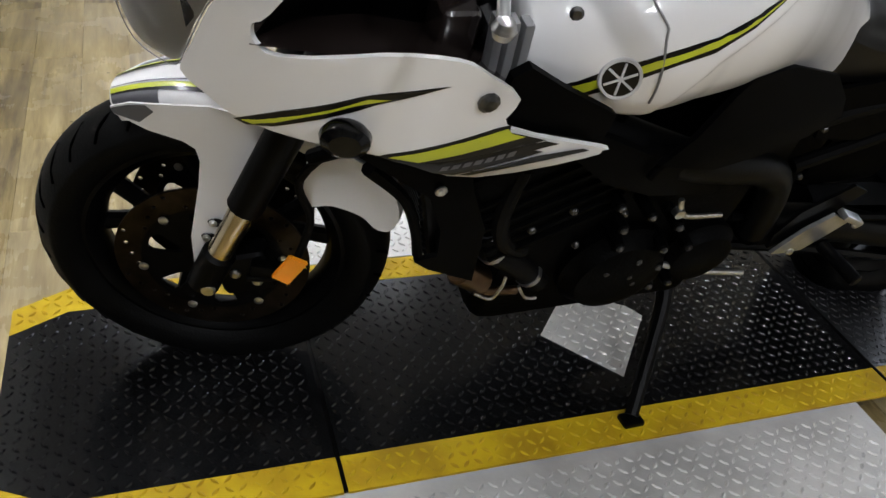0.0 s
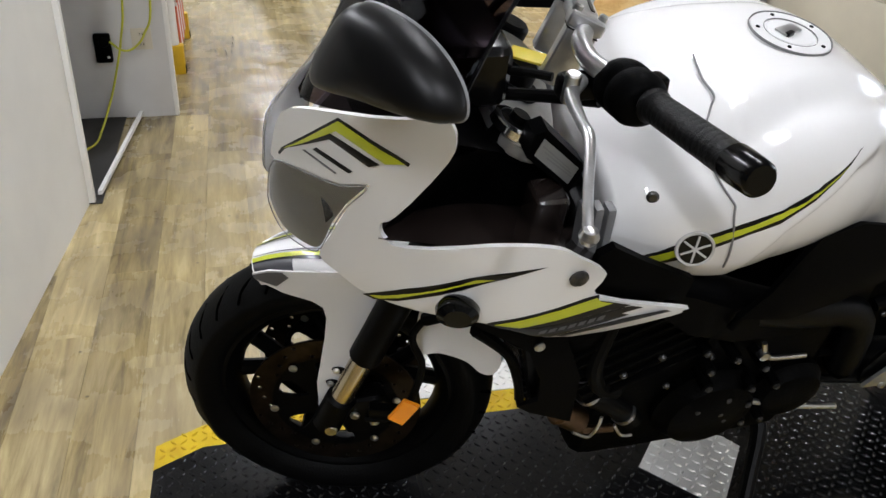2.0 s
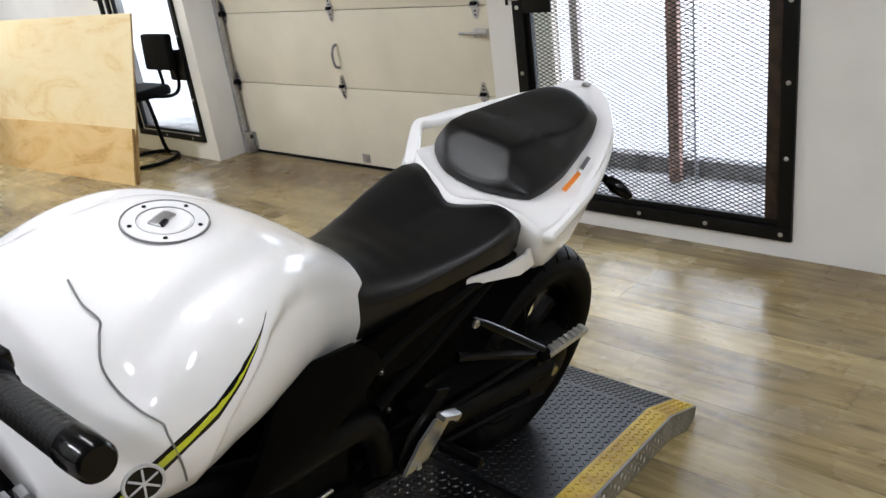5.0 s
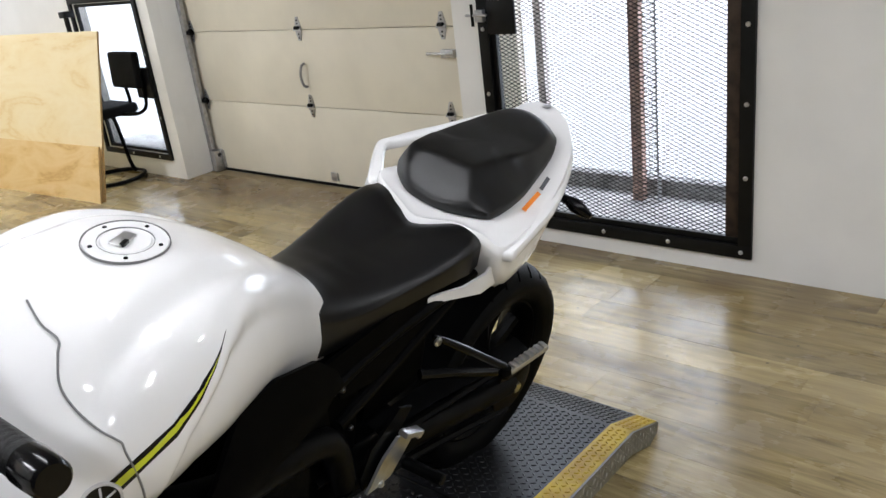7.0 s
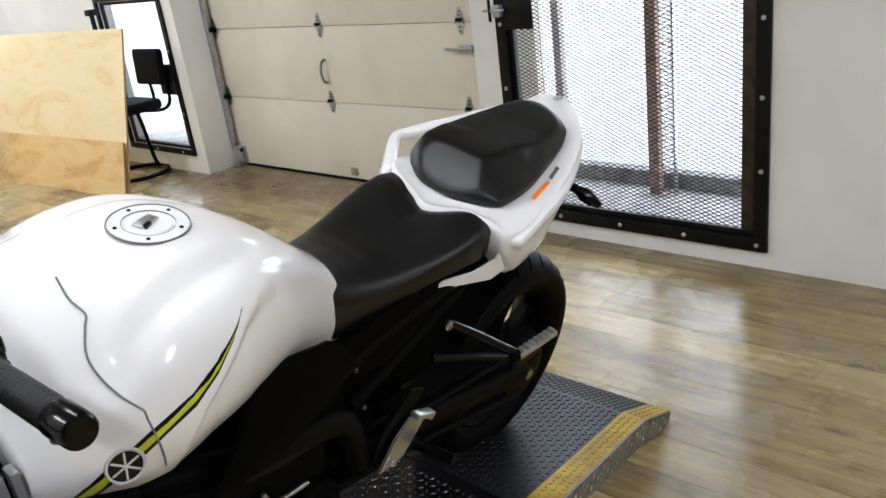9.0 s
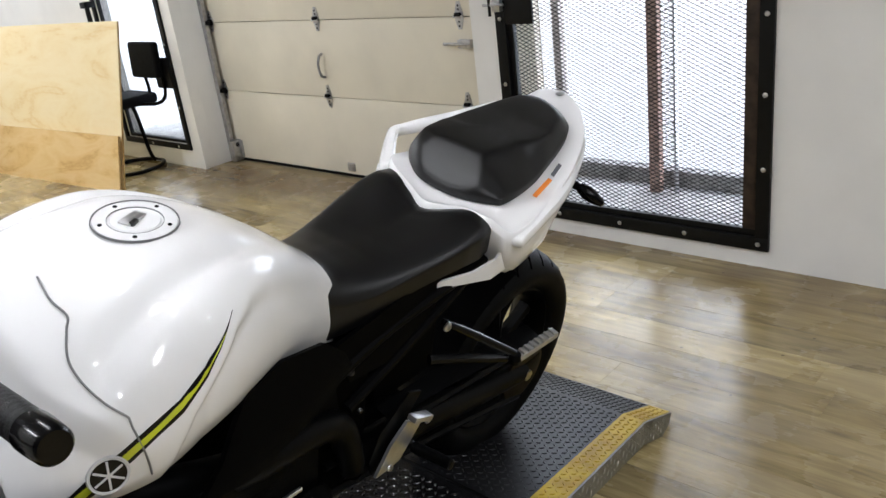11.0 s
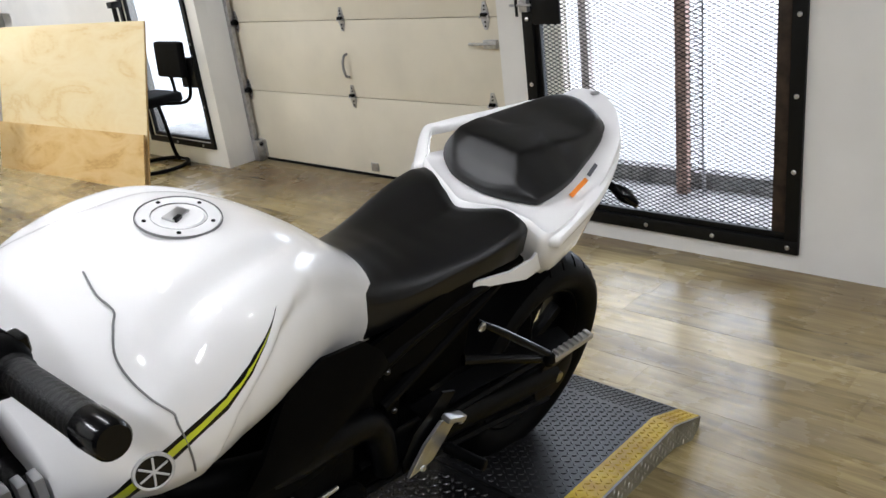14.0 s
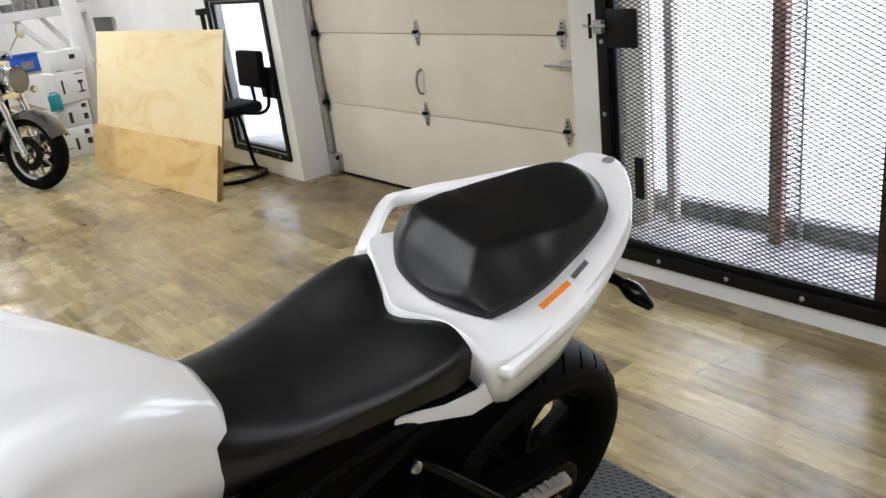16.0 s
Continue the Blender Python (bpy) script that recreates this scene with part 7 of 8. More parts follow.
for k in range(5):
    for q in range(5):
        if rg2.random() < 0.75:
            part("lettering_bar", bm_box((-0.024 + 0.012 * k, -0.031 + 0.0155 * q, 0.0302), (0.005, 0.007 + 0.006 * rg2.random(), 0.0008), 0, Matrix.Translation((0.290, 0.186, 1.070)) @ Matrix.Rotation(-0.35, 4, "Z") @ Matrix.Rotation(-0.12, 4, "Y")), BLACK_DECAL, rv)
pt("brake_lever", tube([(0.345, 0.225, 1.085), (0.335, 0.27, 1.07), (0.40, 0.40, 1.02), (0.44, 0.47, 0.99)], [0.010, 0.009, 0.007, 0.006]), ALLOY, "silver brake lever")
pt("brake_hose", tube([(0.30, 0.19, 1.09), (0.25, 0.17, 1.06), (0.21, 0.16, 1.02), (0.17, 0.13, 0.93), (0.10, 0.1, 0.8)], 0.0065), RUBBER)
pt("wire_loom", tube([(0.25, -0.14, 1.08), (0.20, -0.08, 1.05), (0.14, -0.03, 1.02), (0.12, 0.0, 0.96)], 0.008), RUBBER)
MIRROR_BLACK = mat("satin_black_shell", (0.003, 0.003, 0.0032), 0.38, var=0.1, spec=0.25)


MIRROR_EDGE = smooth_line([(0, 0), (0.025, -0.013), (0.055, -0.020), (0.085, -0.020), (0.112, -0.012), (0.126, 0.002), (0.120, 0.014), (0.095, 0.030), (0.05, 0.054), (0.02, 0.072), (0.0, 0.078), (-0.008, 0.062), (-0.007, 0.03)], 4, True)


def mirror(side, inner, stalk, thick):
    """Rear-view mirror on the fairing: a cup tapered to its outer tip, with its glass towards the rider."""
    m_ = pt("mirror", tube(stalk, [thick * q for q in (1.0, 0.87, 0.67, 0.53, 0.47)]), BLACK_PLASTIC, "black mirror on a broad stalk")
    across = Vector((0.474, side * 0.838, -0.269))
    down = Vector((-0.362, -side * 0.093, -0.928))
    face = Vector((0.803, -side * 0.537, -0.259))

    def ring(depth, k, in_by):
        c = Vector(inner) - face * depth
        return [tuple(c + across * (0.055 + (q[0] - 0.055) * k - in_by) + down * (0.022 + (q[1] - 0.022) * k + in_by * 0.5)) for q in MIRROR_EDGE]
    part("mirror_shell", loft([ring(*q) for q in ((0.035, 0.05, 0.002), (0.0345, 0.25, 0.002), (0.033, 0.45, 0.002), (0.0305, 0.64, 0.002), (0.027, 0.78, 0.002), (0.021, 0.90, 0.001), (0.012, 0.975, 0.0), (0.005, 0.998, 0.0), (0.0, 1.0, 0.0), (-0.005, 0.99, 0.0), (-0.005, 0.94, 0.0), (0.0, 0.92, 0.0))]), MIRROR_BLACK, m_, "satin black mirror shell", 60)
    part("mirror_rim", tube(ring(-0.004, 0.985, 0.0) + ring(-0.004, 0.985, 0.0)[:1], 0.0018, 6, 1), FIN_GREY, m_, "grey mirror rim")
    part("mirror_glass", loft([ring(-0.001, 0.93, 0.0), ring(-0.002, 0.5, 0.0), ring(-0.0025, 0.03, 0.0)]), mat("mirror_glass", (0.6, 0.6, 0.6), 0.06, 1.0, var=0.02, rvar=0.02), m_, "mirror glass")
    return m_


mirror(-1, (-0.052, -0.272, 1.280), [(0.052, -0.180, 1.128), (0.034, -0.205, 1.150), (0.006, -0.235, 1.178), (-0.025, -0.265, 1.205), (-0.050, -0.285, 1.225)], 0.020)
mirror(1, (0.050, 0.305, 1.212), [(0.03, 0.16, 1.045), (0.035, 0.22, 1.08), (0.035, 0.25, 1.11), (0.045, 0.285, 1.145), (0.055, 0.32, 1.17)], 0.030)

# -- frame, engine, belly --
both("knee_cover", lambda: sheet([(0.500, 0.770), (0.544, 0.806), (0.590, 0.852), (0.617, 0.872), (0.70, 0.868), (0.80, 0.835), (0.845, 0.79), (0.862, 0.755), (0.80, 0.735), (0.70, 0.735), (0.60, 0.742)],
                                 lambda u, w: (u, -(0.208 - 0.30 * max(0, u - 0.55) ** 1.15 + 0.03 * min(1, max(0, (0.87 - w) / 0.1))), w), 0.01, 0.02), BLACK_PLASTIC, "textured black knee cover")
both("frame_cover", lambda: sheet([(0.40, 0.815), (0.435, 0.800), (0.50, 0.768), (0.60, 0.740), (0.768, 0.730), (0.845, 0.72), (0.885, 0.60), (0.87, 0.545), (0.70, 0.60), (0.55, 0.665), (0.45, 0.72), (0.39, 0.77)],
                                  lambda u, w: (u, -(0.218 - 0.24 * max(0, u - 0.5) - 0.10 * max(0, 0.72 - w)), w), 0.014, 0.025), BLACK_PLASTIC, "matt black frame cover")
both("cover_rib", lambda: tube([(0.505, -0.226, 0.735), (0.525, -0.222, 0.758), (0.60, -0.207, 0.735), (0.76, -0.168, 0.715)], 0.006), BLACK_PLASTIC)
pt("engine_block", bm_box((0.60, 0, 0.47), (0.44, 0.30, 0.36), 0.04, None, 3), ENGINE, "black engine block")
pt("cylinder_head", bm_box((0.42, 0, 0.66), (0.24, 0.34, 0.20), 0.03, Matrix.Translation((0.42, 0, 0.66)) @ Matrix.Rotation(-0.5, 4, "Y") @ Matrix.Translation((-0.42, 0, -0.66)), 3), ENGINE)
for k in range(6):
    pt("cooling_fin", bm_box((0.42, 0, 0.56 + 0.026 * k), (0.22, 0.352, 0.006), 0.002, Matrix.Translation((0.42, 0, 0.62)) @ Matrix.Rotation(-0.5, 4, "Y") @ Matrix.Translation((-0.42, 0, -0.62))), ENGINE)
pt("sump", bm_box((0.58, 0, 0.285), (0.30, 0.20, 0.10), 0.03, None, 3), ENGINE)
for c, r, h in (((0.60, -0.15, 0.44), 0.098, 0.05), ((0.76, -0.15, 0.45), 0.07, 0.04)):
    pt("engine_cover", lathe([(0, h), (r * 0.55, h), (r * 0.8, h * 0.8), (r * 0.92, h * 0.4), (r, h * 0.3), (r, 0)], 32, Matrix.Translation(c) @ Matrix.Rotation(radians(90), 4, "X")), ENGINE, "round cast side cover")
for c in ((0.444, -0.19, 0.638), (0.393, -0.185, 0.598), (0.52, -0.165, 0.60), (0.56, -0.165, 0.585), (0.50, -0.165, 0.52), (0.937, -0.115, 0.567), (0.864, -0.115, 0.709), (0.90, -0.122, 0.69)):
    pt("bolt", bolt_head(c, (0, -1, 0), 0.0065, 0.007), DARK_BOLT)
for c in ((0.521, 0.636), (0.585, 0.606), (0.546, 0.583), (0.558, 0.537), (0.650, 0.572), (0.647, 0.517), (0.695, 0.515), (0.611, 0.493), (0.659, 0.469), (0.610, 0.454), (0.667, 0.412), (0.704, 0.415), (0.560, 0.472), (0.623, 0.434)):
    boss = pt("bolt_boss", rod((c[0], -0.13, c[1]), (c[0], -0.196, c[1]), 0.010, 10, 0.002), ENGINE)
    part("bolt", bolt_head((c[0], -0.196, c[1]), (0, -1, 0), 0.0062, 0.005), DARK_BOLT, boss)
# water hose with bright clamps and a brown pipe in front of the engine
hose = pt("water_hose", tube([(0.350, -0.150, 0.555), (0.366, -0.150, 0.512), (0.425, -0.150, 0.462), (0.480, -0.145, 0.400)], 0.021, 12, 5), RUBBER, "black water hose")
for c, d in (((0.368, -0.150, 0.510), (0.5, 0, -0.6)), ((0.345, -0.150, 0.568), (0.25, 0, -0.9)), ((0.455, -0.147, 0.428), (0.6, 0, -0.65))):
    part("hose_clamp", lathe([(0.0215, -0.005), (0.0235, -0.005), (0.0235, 0.005), (0.0215, 0.005)], 20, Matrix.Translation(c) @ Vector(d).to_track_quat("Z", "Y").to_matrix().to_4x4()), ALLOY, hose, "bright hose clamp")
pt("brown_pipe", rod((0.322, -0.150, 0.470), (0.372, -0.150, 0.428), 0.024, 18, 0.004), COPPER, "brown heat-stained pipe end")
pt("brown_pipe", rod((0.375, -0.160, 0.412), (0.437, -0.160, 0.402), 0.0075, 12, 0.001), COPPER)
pt("wire_clip", tube([(0.352, -0.172, 0.428), (0.381, -0.178, 0.416), (0.394, -0.176, 0.440), (0.397, -0.172, 0.462)], 0.0028, 6), BOLT)
pt("wire_clip", tube([(0.428, -0.172, 0.432), (0.446, -0.176, 0.402), (0.470, -0.174, 0.392)], 0.0028, 6), BOLT)
pt("gear_arm", tube([(0.625, -0.19, 0.635), (0.635, -0.195, 0.61), (0.655, -0.195, 0.598), (0.72, -0.192, 0.588)], 0.0045), BOLT, "bright shift linkage")
pt("shift_joint", lathe([(0, 0.01), (0.009, 0.006), (0.010, -0.006), (0, -0.01)], 12, Matrix.Translation((0.63, -0.195, 0.61)) @ Matrix.Rotation(radians(90), 4, "X")), BOLT)
pt("shift_rod", tube([(0.64, -0.18, 0.47), (0.72, -0.175, 0.43), (0.80, -0.17, 0.395), (0.90, -0.17, 0.37)], 0.006), ALLOY)
pt("coolant_pipe", tube([(0.36, -0.16, 0.70), (0.345, -0.175, 0.62), (0.37, -0.17, 0.55), (0.42, -0.15, 0.50)], 0.013), RUBBER)
for k in range(4):
    y = -0.11 + 0.073 * k
    pt("exhaust_header", tube([(0.38, y, 0.60), (0.345, y, 0.52), (0.355, y * 0.95, 0.42), (0.41, y * 0.8, 0.335), (0.50, y * 0.5, 0.27)], 0.019, 12, 5), BLACK_METAL, "dark header pipe")
pt("exhaust_collector", tube([(0.46, 0.0, 0.265), (0.58, 0.02, 0.215), (0.75, 0.05, 0.19), (0.92, 0.07, 0.19)], [0.045, 0.05, 0.06, 0.055], 16), BLACK_METAL)
pt("oil_filter", rod((0.36, -0.055, 0.40), (0.43, -0.055, 0.36), 0.034, 20, 0.006), COPPER)
pt("pipe_clamp", lathe([(0.037, -0.008), (0.040, -0.008), (0.040, 0.008), (0.037, 0.008)], 24, Matrix.Translation((0.405, -0.10, 0.375)) @ Vector((0.8, 0, -0.5)).to_track_quat("Z", "Y").to_matrix().to_4x4()), BOLT)
pt("radiator", bm_box((0, 0, 0), (0.035, 0.34, 0.30), 0.008, Matrix.Translation((0.245, 0.0, 0.655)) @ Matrix.Rotation(-0.25, 4, "Y")), BLACK_METAL, "black radiator")
for k in range(16):
    pt("radiator_fin", bm_box((-0.019, 0, -0.13 + 0.017 * k), (0.006, 0.31, 0.004), 0, Matrix.Translation((0.245, 0.0, 0.655)) @ Matrix.Rotation(-0.25, 4, "Y")), BLACK_METAL)
both("radiator_shroud", lambda: sheet([(0.105, 0.800), (0.16, 0.815), (0.25, 0.785), (0.268, 0.722), (0.313, 0.621), (0.335, 0.474), (0.25, 0.530), (0.226, 0.555), (0.258, 0.565), (0.246, 0.630), (0.212, 0.712), (0.160, 0.755)],
                                      lambda u, w: (u, -(0.205 - 0.12 * max(0, 0.70 - w)), w), 0.008, 0.02), BLACK_PLASTIC, "black radiator shroud")
both("shroud_strut", lambda: tube([(0.13, -0.195, 0.765), (0.185, -0.192, 0.700), (0.215, -0.185, 0.625), (0.232, -0.178, 0.562)], [0.010, 0.008, 0.007, 0.008], 8), BLACK_PLASTIC)
pt("bolt", bolt_head((0.222, -0.209, 0.729), (0, -1, 0), 0.008, 0.005), BOLT)
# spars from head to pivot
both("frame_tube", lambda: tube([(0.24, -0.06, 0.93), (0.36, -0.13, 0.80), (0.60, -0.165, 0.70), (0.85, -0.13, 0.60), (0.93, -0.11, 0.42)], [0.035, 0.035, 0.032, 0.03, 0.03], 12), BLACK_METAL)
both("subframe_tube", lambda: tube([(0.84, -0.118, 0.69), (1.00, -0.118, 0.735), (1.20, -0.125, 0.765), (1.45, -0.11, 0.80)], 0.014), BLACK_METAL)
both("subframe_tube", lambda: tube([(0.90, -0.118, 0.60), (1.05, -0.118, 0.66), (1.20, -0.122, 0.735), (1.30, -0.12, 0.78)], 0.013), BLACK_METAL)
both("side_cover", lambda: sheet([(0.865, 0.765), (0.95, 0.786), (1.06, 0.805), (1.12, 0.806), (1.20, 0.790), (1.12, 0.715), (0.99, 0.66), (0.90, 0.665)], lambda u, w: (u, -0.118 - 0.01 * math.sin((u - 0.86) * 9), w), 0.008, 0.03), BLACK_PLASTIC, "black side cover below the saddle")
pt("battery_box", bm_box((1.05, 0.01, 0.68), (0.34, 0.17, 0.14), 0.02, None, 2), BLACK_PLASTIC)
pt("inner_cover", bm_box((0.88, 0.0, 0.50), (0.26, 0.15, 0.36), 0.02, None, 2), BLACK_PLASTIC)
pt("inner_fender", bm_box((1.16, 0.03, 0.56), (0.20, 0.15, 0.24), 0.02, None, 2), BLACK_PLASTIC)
pt("rear_shock", rod((0.96, 0.0, 0.45), (1.06, 0.0, 0.66), 0.035, 14, 0.008), BLACK_METAL)
# swingarm
for s in (-1, 1):
    y = 0.03 + s * 0.118
    pt("swingarm", tube([(0.93, s * 0.10, 0.42), (1.15, y, 0.375), (1.40, y, 0.30), (1.60, y, 0.250)], [0.040, 0.038, 0.033, 0.030], 12), BLACK_METAL, "black box-section swingarm")
    pt("axle_block", bm_box((1.62, y, 0.25), (0.11, 0.028, 0.062), 0.008, None, 2), BLACK_METAL)
    pt("axle_nut", rod((1.60, y - s * 0.01, 0.25), (1.60, y + s * 0.03, 0.25), 0.016, 6), BOLT)
pt("swingarm_bridge", bm_box((1.10, 0.03, 0.385), (0.14, 0.20, 0.07), 0.02, None, 2), BLACK_METAL)
pt("chain_guard", loft([[(1.02, -0.085, 0.50), (1.02, -0.125, 0.49)], [(1.20, -0.075, 0.475), (1.20, -0.125, 0.465)], [(1.40, -0.07, 0.43), (1.40, -0.12, 0.415)], [(1.62, -0.07, 0.385), (1.62, -0.115, 0.37)]], closed=False), BLACK_PLASTIC, "black chain guard")
pt("chain", tube([(0.86, -0.105, 0.46), (1.20, -0.10, 0.40), (1.60, -0.095, 0.335)], 0.009, 6), BLACK_METAL, "drive chain")
pt("chain", tube([(0.86, -0.105, 0.38), (1.20, -0.10, 0.29), (1.60, -0.095, 0.165)], 0.009, 6), BLACK_METAL)
pt("sprocket", lathe([(0.03, -0.004), (0.085, -0.004), (0.085, 0.004), (0.03, 0.004)], 40, Matrix.Translation((1.60, -0.095 + 0.0, 0.25)) @ ABOUT_Y), DISC, "steel rear sprocket")
pt("hugger", loft([[(1.60 + (0.335) * math.cos(a), 0.03 + y, 0.25 + 0.335 * math.sin(a)) for y in (-0.09, -0.06, 0, 0.06, 0.09)] for a in np.linspace(radians(150), radians(100), 10)], closed=False), BLACK_PLASTIC, "black rear hugger")
# rider footrest plate and peg
fp = pt("footrest_plate", sheet([(0.951, 0.402), (0.970, 0.432), (0.992, 0.465), (1.036, 0.500), (1.084, 0.474), (1.052, 0.436), (1.022, 0.402), (0.985, 0.400)], lambda u, w: (u, -0.160, w), 0.007, 0.02), CAST_ALLOY, "cast alloy footrest plate")
part("toe_bar", bm_box((0, 0, 0), (0.064, 0.024, 0.013), 0.004, Matrix.Translation((1.068, -0.166, 0.497)) @ Matrix.Rotation(0.45, 4, "Y")), CAST_ALLOY, fp, "ribbed bright alloy bar")
for c in ((1.085, -0.172, 0.482), (0.985, -0.165, 0.412)):
    part("bolt", bolt_head(c, (0, -1, 0), 0.008, 0.006), BOLT, fp)
pt("footrest_peg", rod((1.06, -0.16, 0.415), (1.075, -0.255, 0.42), 0.013, 14, 0.003), BLACK_METAL)
pt("heel_guard", sheet([(0.97, 0.50), (1.05, 0.56), (1.09, 0.54), (1.01, 0.44), (0.955, 0.40), (0.945, 0.44)], lambda u, w: (u, -0.145, w), 0.006, 0.03), BLACK_METAL)
# passenger peg hanger: two bars and a toothed alloy peg
hg = pt("peg_hanger", tube([(1.175, -0.115, 0.655), (1.22, -0.155, 0.625), (1.29, -0.230, 0.575)], [0.006, 0.009, 0.009], 10), BLACK_GLOSS, "gloss black passenger peg hanger")
part("hanger_bar", tube([(1.14, -0.118, 0.575), (1.21, -0.16, 0.565), (1.29, -0.228, 0.562)], [0.012, 0.011, 0.008], 10), BLACK_GLOSS, hg)
part("bolt", bolt_head((1.172, -0.128, 0.652), (0, -1, 0), 0.011, 0.008), BOLT, hg)
pg = part("peg", bm_box((0, 0, 0), (0.115, 0.022, 0.014), 0.003, Matrix.Translation((1.347, -0.248, 0.579)) @ Matrix.Rotation(-0.17, 4, "Z") @ Matrix.Rotation(-0.16, 4, "Y")), CAST_ALLOY, hg, "toothed alloy passenger peg")
part("knuckle", lathe([(0, 0.014), (0.012, 0.012), (0.016, 0), (0.012, -0.012), (0, -0.014)], 12, Matrix.Translation((1.288, -0.234, 0.566))), BLACK_METAL, hg)
for k in range(7):
    m = Matrix.Translation((1.347, -0.248, 0.579)) @ Matrix.Rotation(-0.17, 4, "Z") @ Matrix.Rotation(-0.16, 4, "Y")
    part("tooth", bm_box((-0.045 + 0.015 * k, 0, 0.009), (0.006, 0.018, 0.009), 0.002, m), CAST_ALLOY, hg)
# side stand
ss = pt("side_stand", tube([(0.80, -0.125, 0.275), (0.785, -0.162, 0.252), (0.69, -0.312, 0.155)], [0.017, 0.015, 0.013], 10, 4), BLACK_METAL, "black side stand")
part("foot", bm_box((0, 0, 0), (0.042, 0.032, 0.014), 0.004, Matrix.Translation((0.69, -0.318, 0.145)) @ Matrix.Rotation(-0.29, 4, "X")), BLACK_METAL, ss)

# ---- ceiling downlights ----
LAMP_GLOW = glow("warm_white_diffuser", (1, 0.96, 0.9), 14)
LAMP_RIM = mat("white_lamp_ring", (0.75, 0.75, 0.74), 0.4, var=0.02)


def downlight(x, y, watts):
    t = thing("ceiling_light", "round white recessed ceiling light, lit", "ceiling light", pose(x, y, 3.0), "ceiling lights")
    part("ring", lathe([(0.075, -0.001), (0.095, -0.001), (0.095, -0.012), (0.075, -0.018)], 28), LAMP_RIM, t)
    part("diffuser", lathe([(0, -0.006), (0.075, -0.006)], 28), LAMP_GLOW, t)
    ob = area_light("downlight", (x, y, 2.975), (x, y, 0), 0.14, 0.14, watts, (1, 0.985, 0.95), "DISK")
    return t


for x, y, watts in ((1.2, 4.2, 30), (3.0, 4.4, 34), (1.8, 7.2, 30), (3.6, 7.2, 34), (2.4, 9.4, 34), (3.4, 11.6, 40), (1.6, 12.0, 40), (3.6, -2.4, 19)):
    downlight(x, y, watts)


def tube_light(x, y, watts):
    """Ceiling batten that runs across the room."""
    t = thing("ceiling_light", "long white ceiling batten light, lit", "ceiling light", pose(x, y, 3.0), "ceiling lights")
    part("housing", bm_box((0, 0, -0.02), (0.20, 1.26, 0.038), 0.006), LAMP_RIM, t)
    part("diffuser", bm_box((0, 0, -0.044), (0.16, 1.20, 0.012), 0.004), LAMP_GLOW, t)
    area_light("batten_light", (x, y, 2.945), (x, y, 0), 0.16, 1.2, watts, (1, 0.985, 0.95))
    return t


for x, y, watts in ((0.5, 0.7, 28), (2.15, 0.35, 10), (0.4, -2.6, 42), (2.0, -2.6, 34)):
    tube_light(x, y, watts)

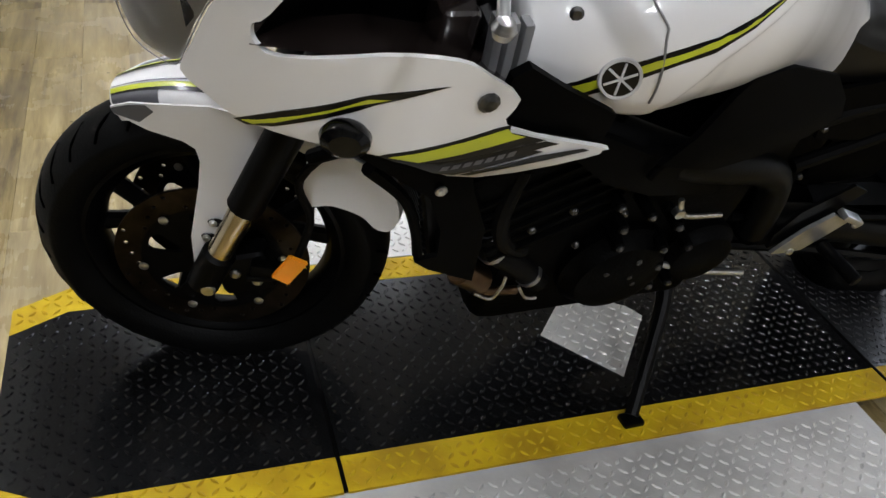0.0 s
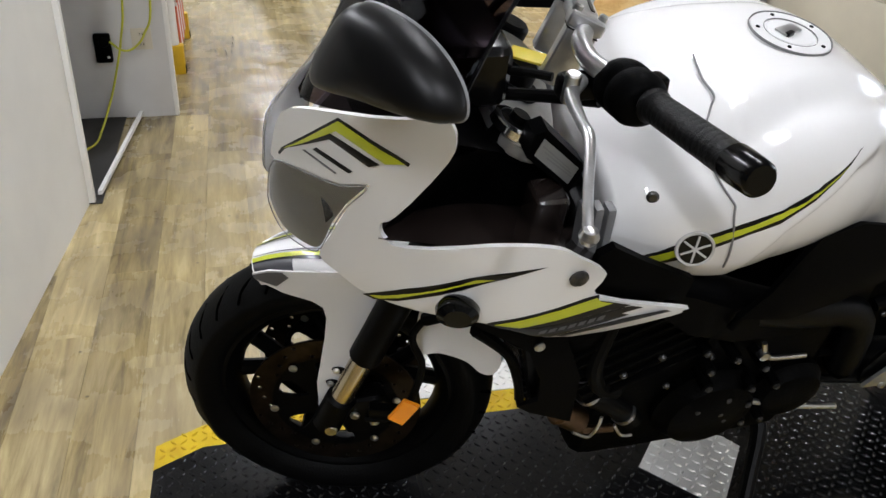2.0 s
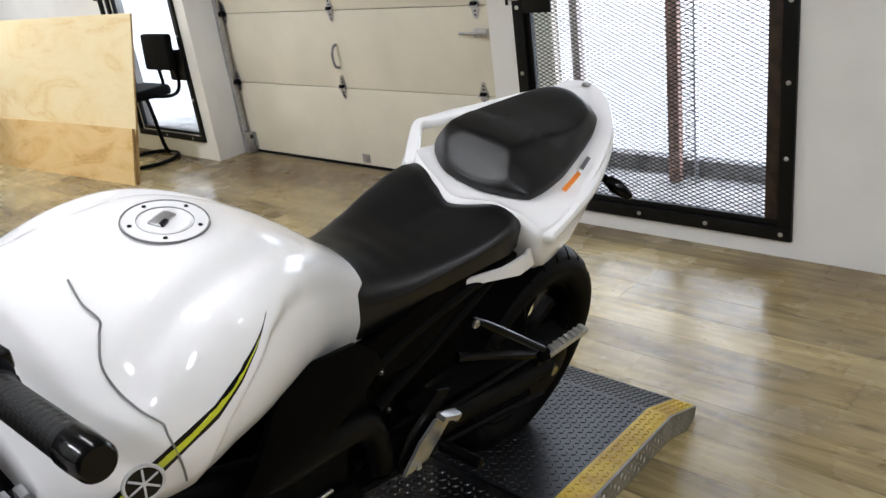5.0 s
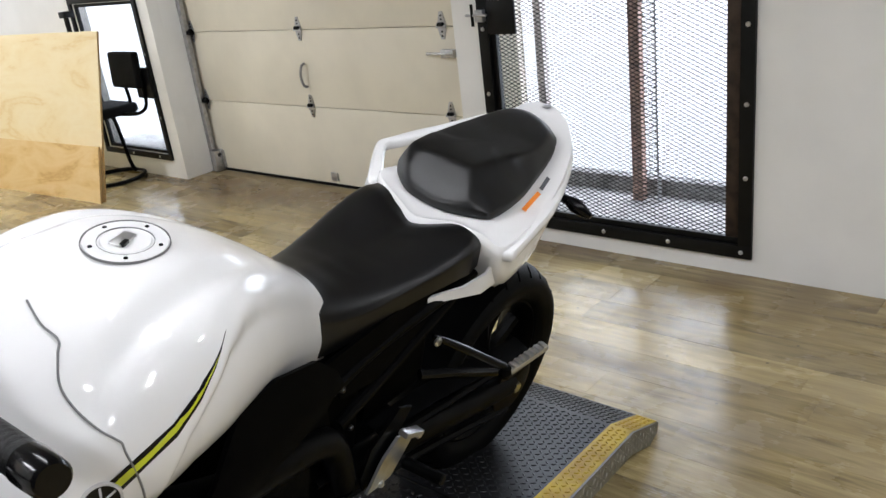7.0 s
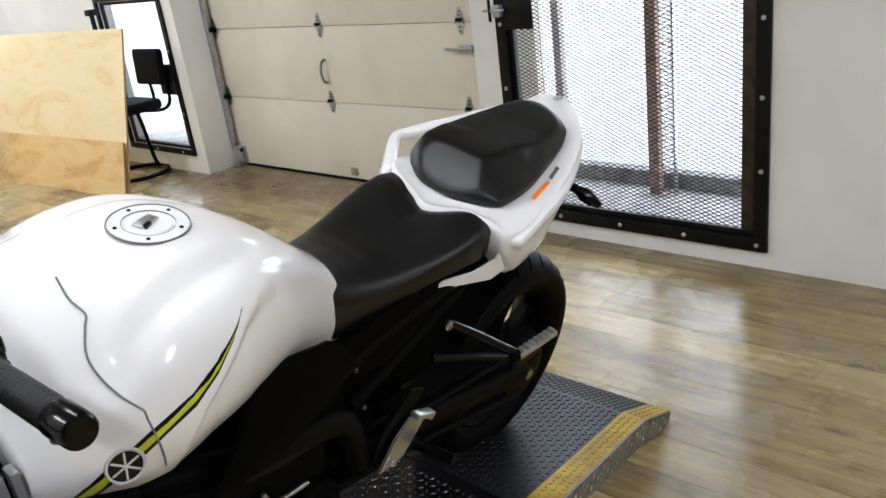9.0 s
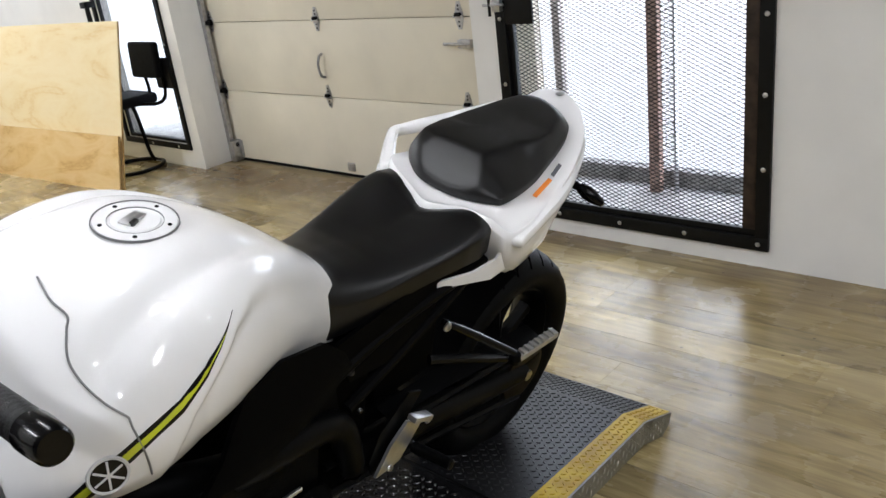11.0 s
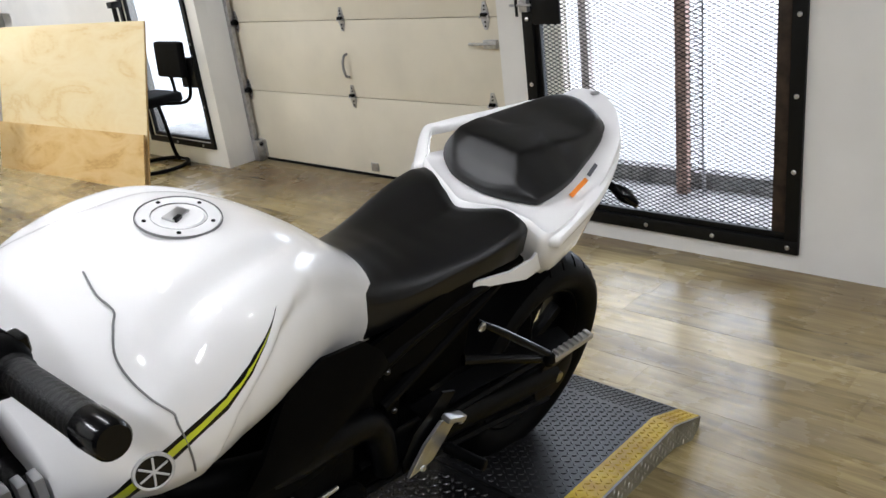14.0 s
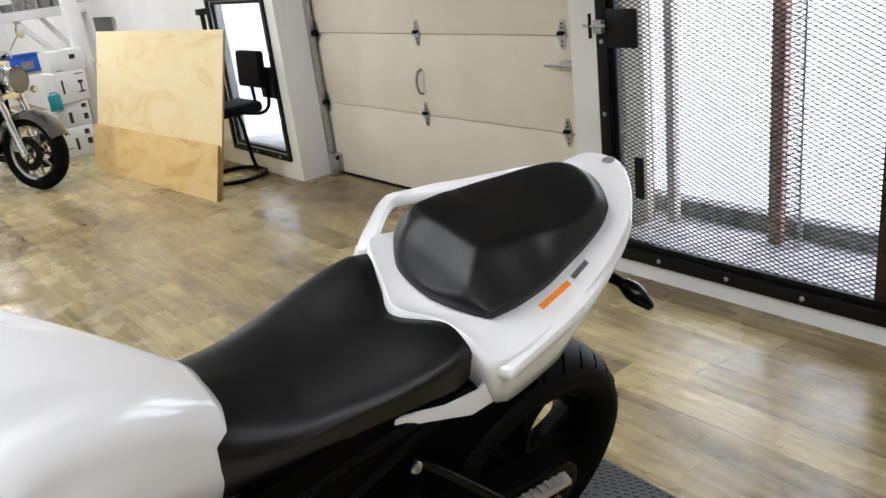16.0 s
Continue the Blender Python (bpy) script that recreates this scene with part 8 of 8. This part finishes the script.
# ---- floor planks ----
def plank_material():
    m = bpy.data.materials.new("vinyl_wood_plank")
    m.use_nodes = True
    nt = m.node_tree
    b = nt.nodes["Principled BSDF"]
    N, L = nt.nodes.new, nt.links.new
    tc, info = N("ShaderNodeTexCoord"), N("ShaderNodeObjectInfo")
    comb = N("ShaderNodeCombineXYZ")
    mul = N("ShaderNodeMath")
    mul.operation, mul.inputs[1].default_value = "MULTIPLY", 37.0
    L(info.outputs["Random"], mul.inputs[0])
    L(mul.outputs[0], comb.inputs[0])
    L(mul.outputs[0], comb.inputs[1])
    add = N("ShaderNodeVectorMath")
    L(tc.outputs["Object"], add.inputs[0])
    L(comb.outputs[0], add.inputs[1])
    mp = N("ShaderNodeMapping")
    mp.inputs["Scale"].default_value = (15, 1.5, 1)
    L(add.outputs[0], mp.inputs["Vector"])
    n1, n2, n3 = N("ShaderNodeTexNoise"), N("ShaderNodeTexNoise"), N("ShaderNodeTexNoise")
    n1.inputs["Scale"].default_value, n1.inputs["Detail"].default_value, n1.inputs["Distortion"].default_value = 1.5, 6, 0.5
    n2.inputs["Scale"].default_value, n2.inputs["Detail"].default_value = 9, 4
    n1.inputs["Roughness"].default_value = 0.62
    n3.inputs["Scale"].default_value, n3.inputs["Detail"].default_value = 2.0, 2
    L(mp.outputs[0], n1.inputs["Vector"])
    L(mp.outputs[0], n2.inputs["Vector"])
    L(add.outputs[0], n3.inputs["Vector"])
    ramp = N("ShaderNodeValToRGB")
    cr = ramp.color_ramp
    cr.elements[0].position, cr.elements[0].color = 0.24, (0.13, 0.094, 0.045, 1)
    cr.elements[1].position, cr.elements[1].color = 0.80, (0.66, 0.545, 0.29, 1)
    e = cr.elements.new(0.43)
    e.color = (0.30, 0.23, 0.10, 1)
    e = cr.elements.new(0.64)
    e.color = (0.49, 0.39, 0.185, 1)
    sh = N("ShaderNodeMath")
    sh.operation = "MULTIPLY_ADD"
    sh.inputs[1].default_value, sh.inputs[2].default_value = 0.30, -0.15
    L(info.outputs["Random"], sh.inputs[0])
    sm = N("ShaderNodeMath")
    L(n1.outputs["Fac"], sm.inputs[0])
    L(sh.outputs[0], sm.inputs[1])
    fine = N("ShaderNodeMath")
    fine.operation = "MULTIPLY_ADD"
    fine.inputs[1].default_value = 0.16
    L(n2.outputs["Fac"], fine.inputs[0])
    L(sm.outputs[0], fine.inputs[2])
    sub = N("ShaderNodeMath")
    sub.operation, sub.inputs[1].default_value = "SUBTRACT", 0.08
    L(fine.outputs[0], sub.inputs[0])
    L(sub.outputs[0], ramp.inputs["Fac"])
    grey = N("ShaderNodeMix")
    grey.data_type = "RGBA"
    gf = N("ShaderNodeMapRange")
    gf.inputs["From Min"].default_value, gf.inputs["From Max"].default_value, gf.inputs["To Max"].default_value = 0.4, 0.75, 0.4
    L(n3.outputs["Fac"], gf.inputs["Value"])
    L(gf.outputs[0], grey.inputs[0])
    L(ramp.outputs["Color"], grey.inputs[6])
    grey.inputs[7].default_value = (0.235, 0.205, 0.16, 1)
    # scattered knots
    km = N("ShaderNodeMapping")
    km.inputs["Scale"].default_value = (5.2, 1.5, 1)
    L(add.outputs[0], km.inputs["Vector"])
    vo = N("ShaderNodeTexVoronoi")
    vo.voronoi_dimensions, vo.inputs["Scale"].default_value = "2D", 1.0
    L(km.outputs[0], vo.inputs["Vector"])
    kf = N("ShaderNodeMapRange")
    kf.inputs["From Min"].default_value, kf.inputs["From Max"].default_value, kf.inputs["To Min"].default_value, kf.inputs["To Max"].default_value = 0.01, 0.075, 0.5, 0.0
    L(vo.outputs["Distance"], kf.inputs["Value"])
    knot = N("ShaderNodeMix")
    knot.data_type = "RGBA"
    knot.inputs[7].default_value = (0.10, 0.07, 0.035, 1)
    L(kf.outputs[0], knot.inputs[0])
    L(grey.outputs[2], knot.inputs[6])
    # dirty brown stains along the door side
    geo, sep = N("ShaderNodeNewGeometry"), N("ShaderNodeSeparateXYZ")
    L(geo.outputs["Position"], sep.inputs[0])
    band = N("ShaderNodeMapRange")
    band.inputs["From Min"].default_value, band.inputs["From Max"].default_value = 4.30, 4.95
    L(sep.outputs["X"], band.inputs["Value"])
    n4 = N("ShaderNodeTexNoise")
    n4.inputs["Scale"].default_value, n4.inputs["Detail"].default_value = 1.6, 2
    L(geo.outputs["Position"], n4.inputs["Vector"])
    edge = N("ShaderNodeMapRange")
    edge.inputs["From Min"].default_value, edge.inputs["From Max"].default_value = 0.30, 0.54
    L(n4.outputs["Fac"], edge.inputs["Value"])
    both_ = N("ShaderNodeMath")
    both_.operation = "MULTIPLY"
    L(band.outputs[0], both_.inputs[0])
    L(edge.outputs[0], both_.inputs[1])
    # worn dull patches all over
    n5 = N("ShaderNodeTexNoise")
    n5.inputs["Scale"].default_value, n5.inputs["Detail"].default_value = 0.9, 1
    L(geo.outputs["Position"], n5.inputs["Vector"])
    worn = N("ShaderNodeMapRange")
    worn.inputs["From Min"].default_value, worn.inputs["From Max"].default_value, worn.inputs["To Max"].default_value = 0.48, 0.74, 0.25
    L(n5.outputs["Fac"], worn.inputs["Value"])
    most = N("ShaderNodeMath")
    most.operation = "MAXIMUM"
    L(both_.outputs[0], most.inputs[0])
    L(worn.outputs[0], most.inputs[1])
    stain = N("ShaderNodeMix")
    stain.data_type = "RGBA"
    stain.inputs[7].default_value = (0.15, 0.098, 0.045, 1)
    L(most.outputs[0], stain.inputs[0])
    L(knot.outputs[2], stain.inputs[6])
    # dark specks and scuffs trodden in
    spk = N("ShaderNodeTexVoronoi")
    spk.voronoi_dimensions, spk.inputs["Scale"].default_value = "2D", 2.3
    L(geo.outputs["Position"], spk.inputs["Vector"])
    sf = N("ShaderNodeMapRange")
    sf.inputs["From Min"].default_value, sf.inputs["From Max"].default_value, sf.inputs["To Min"].default_value, sf.inputs["To Max"].default_value = 0.008, 0.017, 0.7, 0.0
    L(spk.outputs["Distance"], sf.inputs["Value"])
    speck = N("ShaderNodeMix")
    speck.data_type = "RGBA"
    speck.inputs[7].default_value = (0.035, 0.03, 0.025, 1)
    L(sf.outputs[0], speck.inputs[0])
    L(stain.outputs[2], speck.inputs[6])
    L(speck.outputs[2], b.inputs["Base Color"])
    # gloss worn off in patches
    n6 = N("ShaderNodeTexNoise")
    n6.inputs["Scale"].default_value, n6.inputs["Detail"].default_value = 4.5, 4
    L(geo.outputs["Position"], n6.inputs["Vector"])
    dull = N("ShaderNodeMapRange")
    dull.inputs["From Min"].default_value, dull.inputs["From Max"].default_value, dull.inputs["To Min"].default_value, dull.inputs["To Max"].default_value = 0.40, 0.68, 0.13, 0.34
    L(n6.outputs["Fac"], dull.inputs["Value"])
    rr = N("ShaderNodeMath")
    rr.operation, rr.inputs[1].default_value = "MULTIPLY_ADD", 0.10
    L(n2.outputs["Fac"], rr.inputs[0])
    L(dull.outputs[0], rr.inputs[2])
    L(rr.outputs[0], b.inputs["Roughness"])
    bp = N("ShaderNodeBump")
    bp.inputs["Strength"].default_value, bp.inputs["Distance"].default_value = 0.05, 0.001
    L(n2.outputs["Fac"], bp.inputs["Height"])
    L(bp.outputs[0], b.inputs["Normal"])
    return m


PLANK = plank_material()
GAP = mat("plank_joint", (0.25, 0.19, 0.10), 0.7, var=0.1)
floor = tagged(finish("floor", bm_box((0.83, 4.15, -0.03), (8.86, 19.0, 0.05)), GAP), "wood-look vinyl plank floor", "floor", kind="structure")


def plank_mesh(w, l):
    bm = bmesh.new()
    e, h = 0.0003, 0.005
    lo = [bm.verts.new((sx * w / 2, sy * l / 2, 0)) for sx, sy in ((-1, -1), (1, -1), (1, 1), (-1, 1))]
    hi = [bm.verts.new((sx * (w / 2 - e), sy * (l / 2 - e), h)) for sx, sy in ((-1, -1), (1, -1), (1, 1), (-1, 1))]
    for i in range(4):
        bm.faces.new((lo[i], lo[(i + 1) % 4], hi[(i + 1) % 4], hi[i]))
    bm.faces.new(hi)
    me = bpy.data.meshes.new("plank")
    bm.to_mesh(me)
    bm.free()
    me.materials.append(PLANK)
    return me


PW, PL = 0.178, 1.22
rng = random.Random(5)
me = plank_mesh(PW - 0.0002, PL - 0.0002)
rest_verts, rest_faces = [], []
x = -2.2 - 7 * PW
while x < 5.07:
    y = -3.2 + rng.random() * PL - 3 * PL
    while y < 13.5:
        cx, cy, cz = x + PW / 2, y + PL / 2, -0.0045
        if x > 0.3 or y < 2.6:
            if x > -2.3 and -3.3 < y < 5.2:
                ob = bpy.data.objects.new("plank", me)
                scene.collection.objects.link(ob)
                ob.location = (cx, cy, cz)
                ob.parent = floor
            else:
                k = len(rest_verts)
                rest_verts += [(v.co.x + cx, v.co.y + cy, v.co.z + cz) for v in me.vertices]
                rest_faces += [tuple(k + i for i in f.vertices) for f in me.polygons]
        y += PL
    x += PW
rest = bpy.data.meshes.new("outer_planks")
rest.from_pydata(rest_verts, [], rest_faces)
rest.materials.append(PLANK)
ob = bpy.data.objects.new("outer_planks", rest)
scene.collection.objects.link(ob)
ob.parent = floor
tagged(ob, kind="stuff")
